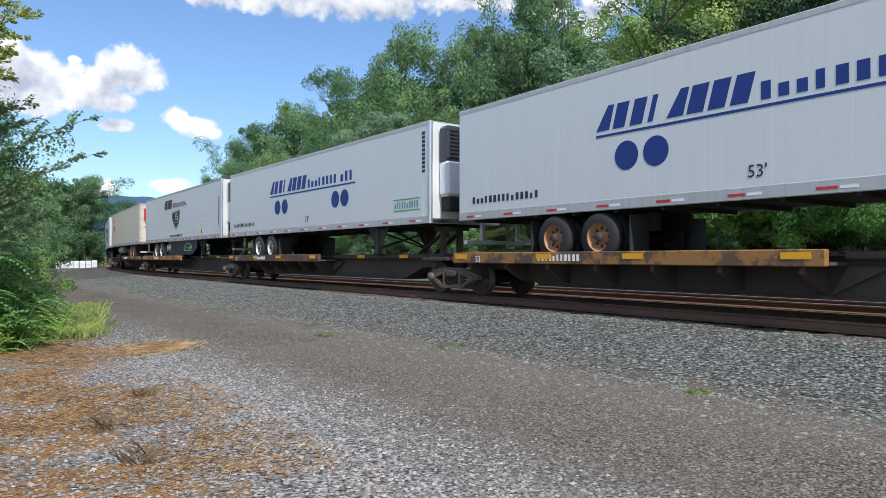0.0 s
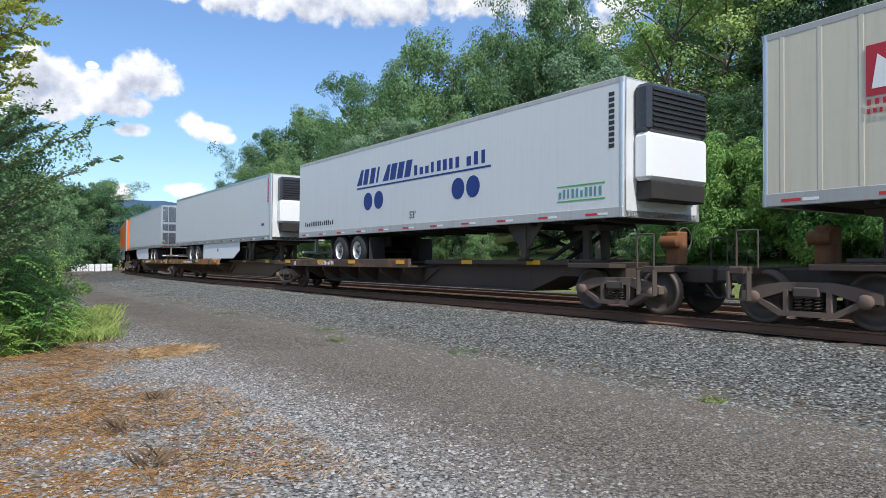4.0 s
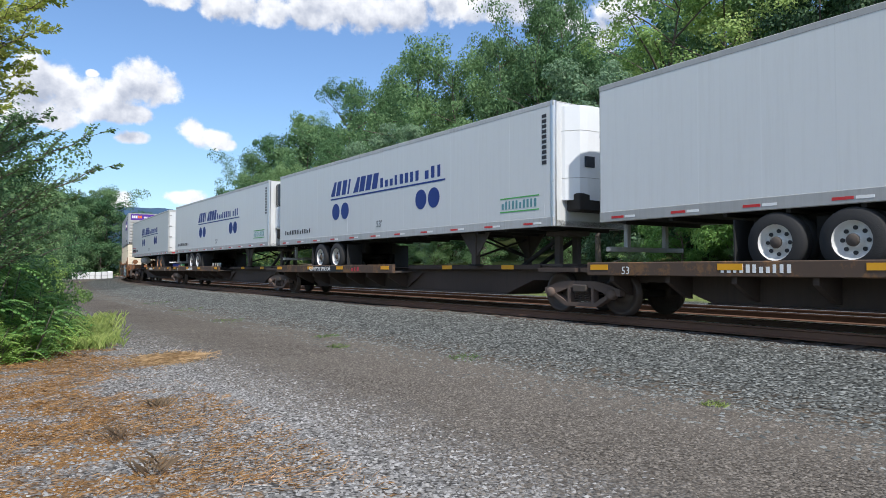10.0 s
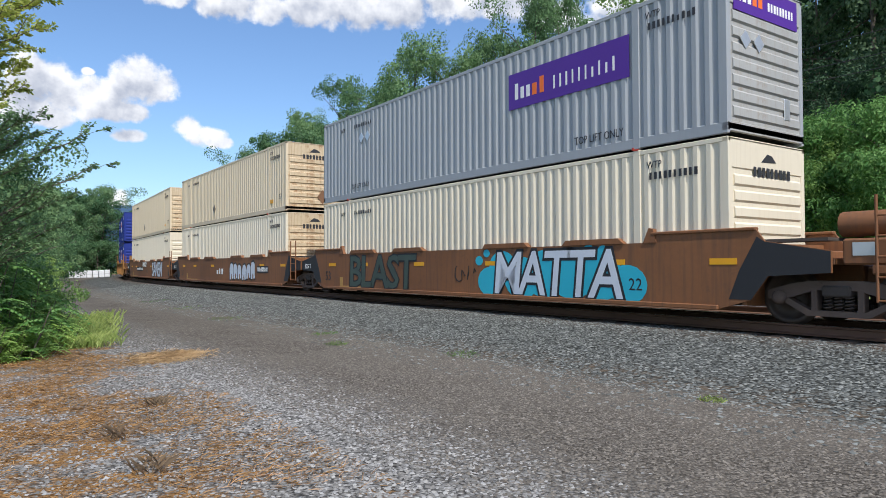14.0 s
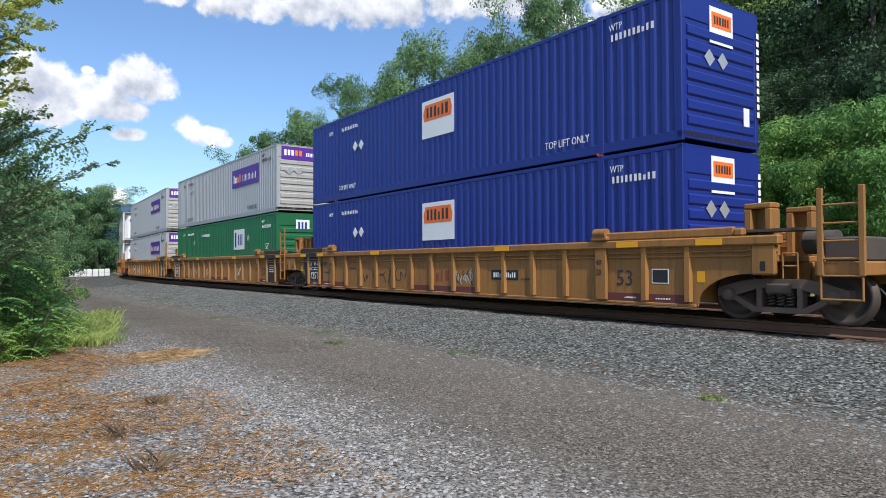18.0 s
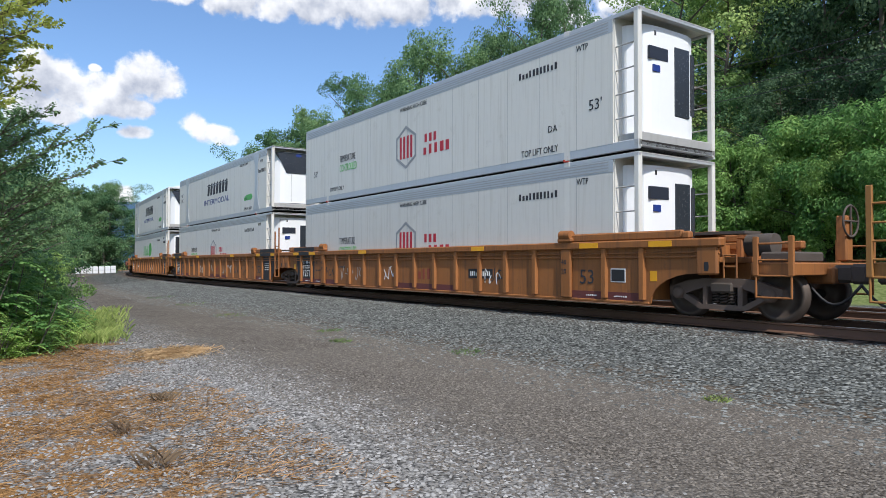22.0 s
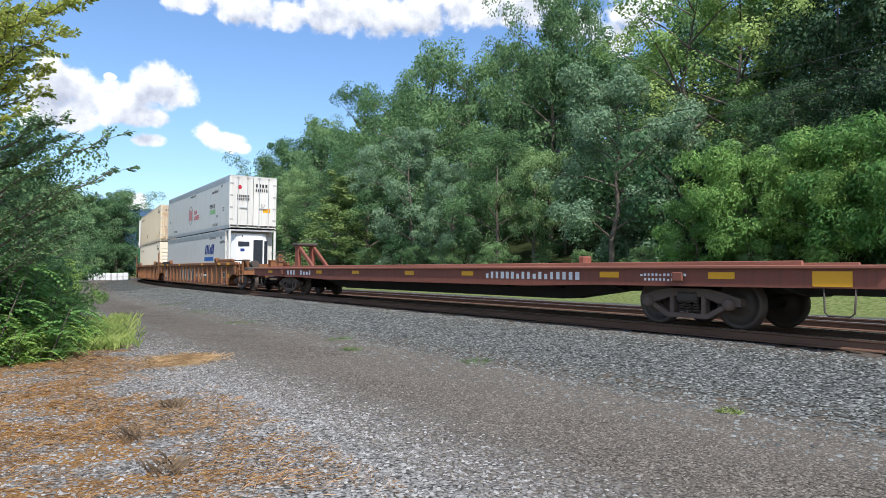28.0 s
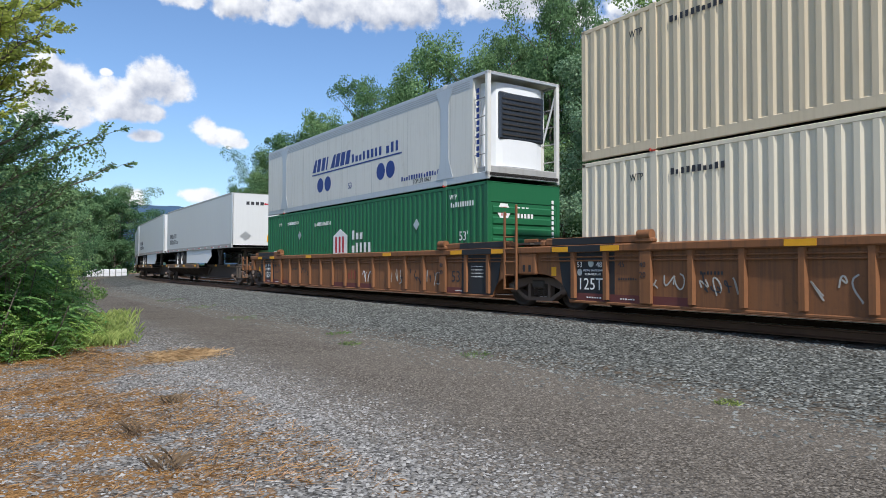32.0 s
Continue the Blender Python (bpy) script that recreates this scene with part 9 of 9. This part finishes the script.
def make_flat(first):
    root = thing("flat_car", "long empty red-brown steel flat car", "flat car", "flat cars of the train")
    h = 13.75
    for sg in (-1, 1):
        part("side_sill", Shape().prism([(-h, 0.80), (-8.0, 0.76), (-5.8, 0.70), (5.8, 0.70), (8.0, 0.76), (h, 0.80), (h, 1.10), (-h, 1.10)], "y", *sorted((1.28 * sg, 1.36 * sg))), RED_CAR, root)
        part("top_edge", Shape().box(-h, h, *sorted((1.22 * sg, 1.42 * sg)), 1.10, 1.16, 0.012), RED_DECK, root)
        part("deck_rail", Shape().box(-h + 1.5, h - 1.5, *sorted((0.95 * sg, 1.02 * sg)), 1.12, 1.24, 0.01), RED_DECK, root)
        for x in (-11.6, -6.3, -3.2, 0.4, 3.4, 8.4, 11.0):
            part("reflector", lambda: Shape().box(-0.26, 0.26, -0.004, 0.004, -0.06, 0.06), YPAINT, root, "yellow reflector strip", at=(x, 1.364 * sg, 0.98), key="flat_reflector")
    part("deck", Shape().box(-h, h, -1.28, 1.28, 1.06, 1.12), RED_DECK, root)
    part("center_sill", Shape().prism([(-h - 0.2, 0.66), (-8, 0.66), (-6, 0.38), (6, 0.38), (8, 0.66), (h + 0.2, 0.66), (h + 0.2, 0.95), (-h - 0.2, 0.95)], "y", -0.35, 0.35), DARK, root)
    for x in np.linspace(-12, 12, 13):
        part("cross_bearer", Shape().prism([(-1.28, 0.82), (-0.35, 0.62), (0.35, 0.62), (1.28, 0.82), (1.28, 1.06), (-1.28, 1.06)], "x", x - 0.05, x + 0.05), DARK, root)
    for x, lean in (((12.2, -1), (-4.2, -1)) if first else ((-10.9, 1), (6.4, 1))):
        ht = new("trailer_hitch")
        ht.parent = root
        tall = x != 6.4
        if tall:
            part("post", Shape().box(x - 0.18, x + 0.18, -0.42, -0.26, 1.12, 2.15, 0.02).box(x - 0.18, x + 0.18, 0.26, 0.42, 1.12, 2.15, 0.02), RED_CAR, ht)
            part("head", Shape().box(x - 0.42, x + 0.30, -0.48, 0.48, 2.15, 2.28, 0.03), GRIME, ht)
            for sg in (-1, 1):
                part("brace", Shape().box(-0.07, 0.07, -0.06, 0.06, 0, 1.95, 0.01), RED_CAR, ht, at=pose(x + lean * 1.75, 0.34 * sg, 1.16, 0, -lean * 60, 0))
        else:
            part("post", Shape().box(x - 0.1, x + 0.1, -0.14, 0.14, 1.12, 1.42, 0.03), RED_CAR, ht)
            part("base_plate", Shape().box(x - 0.3, x + 0.3, -0.3, 0.3, 1.12, 1.15, 0.01), RED_CAR, ht)
    for e in (-1, 1):
        part("coupler", Shape().box(*sorted((e * h, e * (h + 0.45))), -0.16, 0.16, 0.66, 0.96, 0.04).box(*sorted((e * (h + 0.35), e * (h + 0.62))), -0.2 * e, 0.02 * e, 0.66, 0.98, 0.05), GRIME, root, "rusty knuckle coupler")
        part("step", Shape().pipe([(e * 13.0 - 0.24, -1.33, 0.82), (e * 13.0 - 0.22, -1.35, 0.42), (e * 13.0 - 0.16, -1.36, 0.37), (e * 13.0 + 0.16, -1.36, 0.37), (e * 13.0 + 0.22, -1.35, 0.42), (e * 13.0 + 0.24, -1.33, 0.82)], 0.016, 6), GRIME, root, "bent steel stirrup")
        part("pulling_lug", Shape().box(e * 10.1 - 0.12, e * 10.1 + 0.12, -1.42, -1.36, 0.86, 1.04, 0.02), RED_CAR, root)
    part("yellow_plate", Shape().box(12.6, 13.2, -1.366, -1.36, 0.82, 1.06), YPAINT, root, "yellow reflective plate")
    part("owner_name", bars(Shape(), 4.2, 7.6, 0.86, 1.03, -1.36, 17, 8), INK_WHITE, root, "row of plain white bars")
    part("car_number", bars(bars(Shape(), -9.6, -8.6, 0.86, 1.04, -1.36, 3, 4), -8.2, -7.0, 0.86, 1.04, -1.36, 4, 5), INK_WHITE, root, "plain white bars")
    part("stencil", bars(bars(Shape(), 9.2, 10.3, 0.96, 1.01, -1.36, 12, 6), 9.3, 10.2, 0.87, 0.92, -1.36, 10, 7), INK_WHITE, root)["kind"] = "stuff"
    return root


# ---------------------------------------------------------------- making up the train
MOVING = []       # thing, station of its middle at 19 s, half its wheelbase, height
TRUCKS = []


def run(ob, s, base=6.5, z=0.0):
    MOVING.append((ob, s, base, z))


def make_train():
    proto = make_truck()

    def truck(s):
        t = proto if not TRUCKS else copy_thing(proto, Matrix())
        TRUCKS.append((t, s))
        run(t, s, 0.9)

    for s, t in make_trailers():
        run(t, s)

    def spine(stations, wheels, lips, paints, words_=None, lead=True, trail=True):
        for s in stations:
            truck(s)
        n = len(stations) - 1
        for i in range(n):
            a, b = stations[i], stations[i + 1]
            u = make_spine((a - b) / 2, wheels[i], lead and i == 0, trail and i == n - 1, lips[i % len(lips)], paints[i % len(paints)], (words_ or {}).get(i, ""))
            run(u, (a + b) / 2, (a - b) / 2)

    spine((312.0, 294.3, 276.95, 258.65, 242.2), (-1, -1, -1, 1), (SPINE_LIP, SPINE_LIP2), (SPINE,), lead=False)
    spine((238.2, 220.7, 201.2, 183.4), (-1, -1, 1), (SPINE_LIP2, SPINE_LIP, SPINE_LIP), (SPINE, SPINE2, SPINE2), {1: "ALL PURPOSE SPINE CAR"})
    spine((179.2, 162.5, 145.1, 127.7, 110.1, 93.4), (-1, -1, -1, -1, 1), (SPINE_LIP2,), (SPINE,), {2: "ALL PURPOSE SPINE CAR"})
    spine((-218.9, -236.2, -253.9, -271.6), (-1, -1, -1), (SPINE_LIP2,), (SPINE,))

    def wells(units, style, paint, ends, dress, tag=""):
        n = len(units)
        tr = [units[0] + 9.85 - 0.1] + [(units[i] + units[i + 1]) / 2 for i in range(n - 1)] + [units[-1] - 9.85 + 0.1]
        for s in tr:
            truck(s)
        for i, s in enumerate(units):
            u = make_well(style, paint, i == 0, i == n - 1, tag)
            dress(u, i)
            run(u, s, 9.8)

    GREEN_DARK = mat("graffiti_dark_green", (0.05, 0.075, 0.06), 0.6, vary=0.3)
    CYAN = mat("graffiti_cyan", (0.03, 0.42, 0.55), 0.5, vary=0.15)
    PALE = mat("graffiti_pale", (0.60, 0.64, 0.70), 0.5, vary=0.15)
    GREYISH = mat("graffiti_grey", (0.42, 0.40, 0.36), 0.6, vary=0.2)

    def smooth_dress(u, i):
        y = -1.386
        if i == 0:
            cloud = Shape()
            for k, (cx, cz, r) in enumerate(((1.6, 0.6, 0.36), (2.1, 0.95, 0.4), (2.8, 0.7, 0.5), (3.6, 0.8, 0.55), (4.4, 0.82, 0.56), (5.2, 0.75, 0.5), (5.9, 0.6, 0.4), (1.2, 1.12, 0.12), (1.5, 1.3, 0.1), (4.9, 1.34, 0.1), (5.3, 1.28, 0.12))):
                flat(cloud, [(p, min(max(q, 0.24), 1.41)) for p, q in disc_pts(cx, cz, r, 18, 1.25)], y + 0.004 - 0.0005 * k, 0.003)
            part("graffiti", cloud, CYAN, u, "cyan cloud behind the painted letters")
            fat_words("MATTA", 1.75, 0.25, 4.15, 1.14, PALE, BLACK, u, y, 0.12, 0.045)
            fat_words("BLAST", -5.9, 0.26, 4.2, 1.12, GREEN_DARK, BLACK, u, y, 0.05, 0.03)
            write("22", 5.95, 0.5, 0.34, BLACK, u, y)
            tag_paint(u, 0.2, 0.5, 1.0, 0.5, BLACK, 8, y)
        elif i == 1:
            mural(u, 1.2, 0.28, 3.6, 1.05, PALE, None, BLACK, 7, y, 6)
            part("company_mark", bars(Shape(), -0.9, 0.3, 0.62, 0.9, y, 3, 2), INK_WHITE, u, "three plain blocks")
        else:
            fat_words("SANEM", 2.2, 0.27, 3.95, 1.14, PALE, BLACK, u, y, 0.06, 0.045)
            fat_words("MAR2", -1.85, 1.0, 1.75, 0.40, INK_WHITE, BLACK, u, y, 0.1, 0.03)
            tag_paint(u, 0.0, 0.55, 0.4, 0.35, BLACK, 12, y)
        if i:
            number_board(u, -4.7 if i == 2 else 5.0, 0.72, y, 3.0 if i == 2 else 1.4, 0.3)

    wells((79.45, 59.7, 40.3), "smooth", BROWN_CAR, None, smooth_dress)

    def rib_dress(seed, board):
        def f(u, i):
            rnd = random.Random(seed + i)
            y = -1.378
            if seed == 3 and i == 0:
                mural(u, -3.4, 0.36, 4.4, 0.84, mat("graffiti_graphite", (0.07, 0.065, 0.06), 0.6, vary=0.3), None, GREYISH, 21, y, 5)
            if board[i] is not None:
                number_board(u, board[i], 0.62, y, 1.0, 0.24)
            for k in range(6):
                x = -6.2 + rnd.randrange(12) * 12.4 / 12 + 0.12
                tag_paint(u, x, 0.45, 0.75, 0.45, rnd.choice((INK_BLACK, INK_WHITE, GREYISH, GREYISH)), seed * 7 + i * 5 + k, y)
            part("company_mark", bars(Shape(), 0.15, 0.85, 0.55, 0.85, y, 3, 2), mat("faded_red", (0.26, 0.06, 0.03), 0.7, vary=0.3), u, "three faded red blocks")
        return f

    wells((16.9, -2.9, -22.5), "rib", ORANGE_CAR, None, rib_dress(1, (2.6, None, -5.5)), ", sides scrawled with paint")
    wells((-46.1, -65.9, -85.55), "rib", RUST_CAR, None, rib_dress(2, (2.6, None, -5.5)), ", sides stained with rust")
    wells((-166.55, -186.3, -205.9), "rib", OLD_CAR, None, rib_dress(3, (3.0, None, None)), ", heavily rusted")

    f1, f2 = make_flat(True), make_flat(False)
    run(f1, -111.6, 10.1)
    run(f2, -140.2, 10.1)
    for s in (-101.5, -121.7, -130.1, -150.2):
        truck(s)

    LOCK_RED = mat("lock_red", (0.42, 0.05, 0.03), 0.6, vary=0.3, scale=8)
    low, high = 0.36, 0.36 + CH + 0.03

    def stack(s, bottom, upper):
        run(bottom, s, 9.8, low)
        run(upper, s, 9.8, high)
        for x in (-6.1, 6.1):
            part("twist_lock", lambda: Shape().box(-0.05, 0.05, -0.02, 0.05, -0.035, 0.0, 0.005).box(-0.09, -0.05, -0.035, -0.005, -0.02, 0.03), LOCK_RED, upper, "red stacking lock", at=(x, -1.29, 0.0), key="twist_lock")

    def again(ob):
        return copy_thing(ob, Matrix())

    parcel = parcel_box()
    pale, cream_rust = cream_box(BX_PALE, BX_PALE), cream_box(BX_CREAM, BX_RUSTY)
    pale_rust = cream_box(BX_PALE, BX_RUSTY)
    stack(79.45, pale, parcel)
    stack(59.7, pale_rust, cream_rust)
    stack(40.3, again(pale), again(cream_rust))
    blue = blue_box()
    stack(16.9, blue, again(blue))
    stack(-2.9, green_box("square"), again(parcel))
    stack(-22.5, again(parcel), again(parcel))
    hub, prime = white_box("hub"), white_box("prime")
    stack(-46.1, hub, again(hub))
    stack(-65.9, again(hub), prime)
    stack(-85.55, white_box("tiger"), again(prime))
    stack(-166.55, white_box("marten"), white_box("rear", end="doors"))
    stack(-186.3, again(pale), cream_box(BX_CREAM, BX_RUSTY, "doors"))
    stack(-205.9, green_box("gable"), white_box("alliance"))


make_train()


def travelled(t):
    """Metres that the train has gone since 19 s."""
    return (t - 19) * 15.46 if t >= 16 else -46.38 + (t - 16) * 15.35


def motions():
    """The whole train runs along the track's line from start to end; each wheelset rolls on its truck."""
    times = [k * 0.5 for k in range(65)]
    for ob, s0, base, z in MOVING:
        rows = []
        for t in times:
            s = s0 + travelled(t)
            a, b = line(s + base), line(s - base)
            rows.append((t, pose((a[0] + b[0]) / 2, (a[1] + b[1]) / 2, RAIL_Z + z, 0, 0, math.degrees(math.atan2(a[1] - b[1], a[0] - b[0])))))
        walk(ob, rows)
    for ob, s0 in TRUCKS:
        near = [k / FPS for k in range(int(32 * FPS) + 1) if -62 < s0 + travelled(k / FPS) < 24]
        if not near:
            continue
        stops = sorted({0.0, *near, 32.0})
        for ax in ob.children:
            if ax.type == "EMPTY":
                base = ax.matrix_basis.copy()
                t0 = near[0]
                rows = []
                for t in stops:
                    tt = min(max(t, near[0]), near[-1])
                    rows.append((t, base @ pose(0, 0, 0, 0, math.degrees((travelled(tt) - travelled(t0)) / 0.457), 0)))
                walk(ax, rows)


motions()
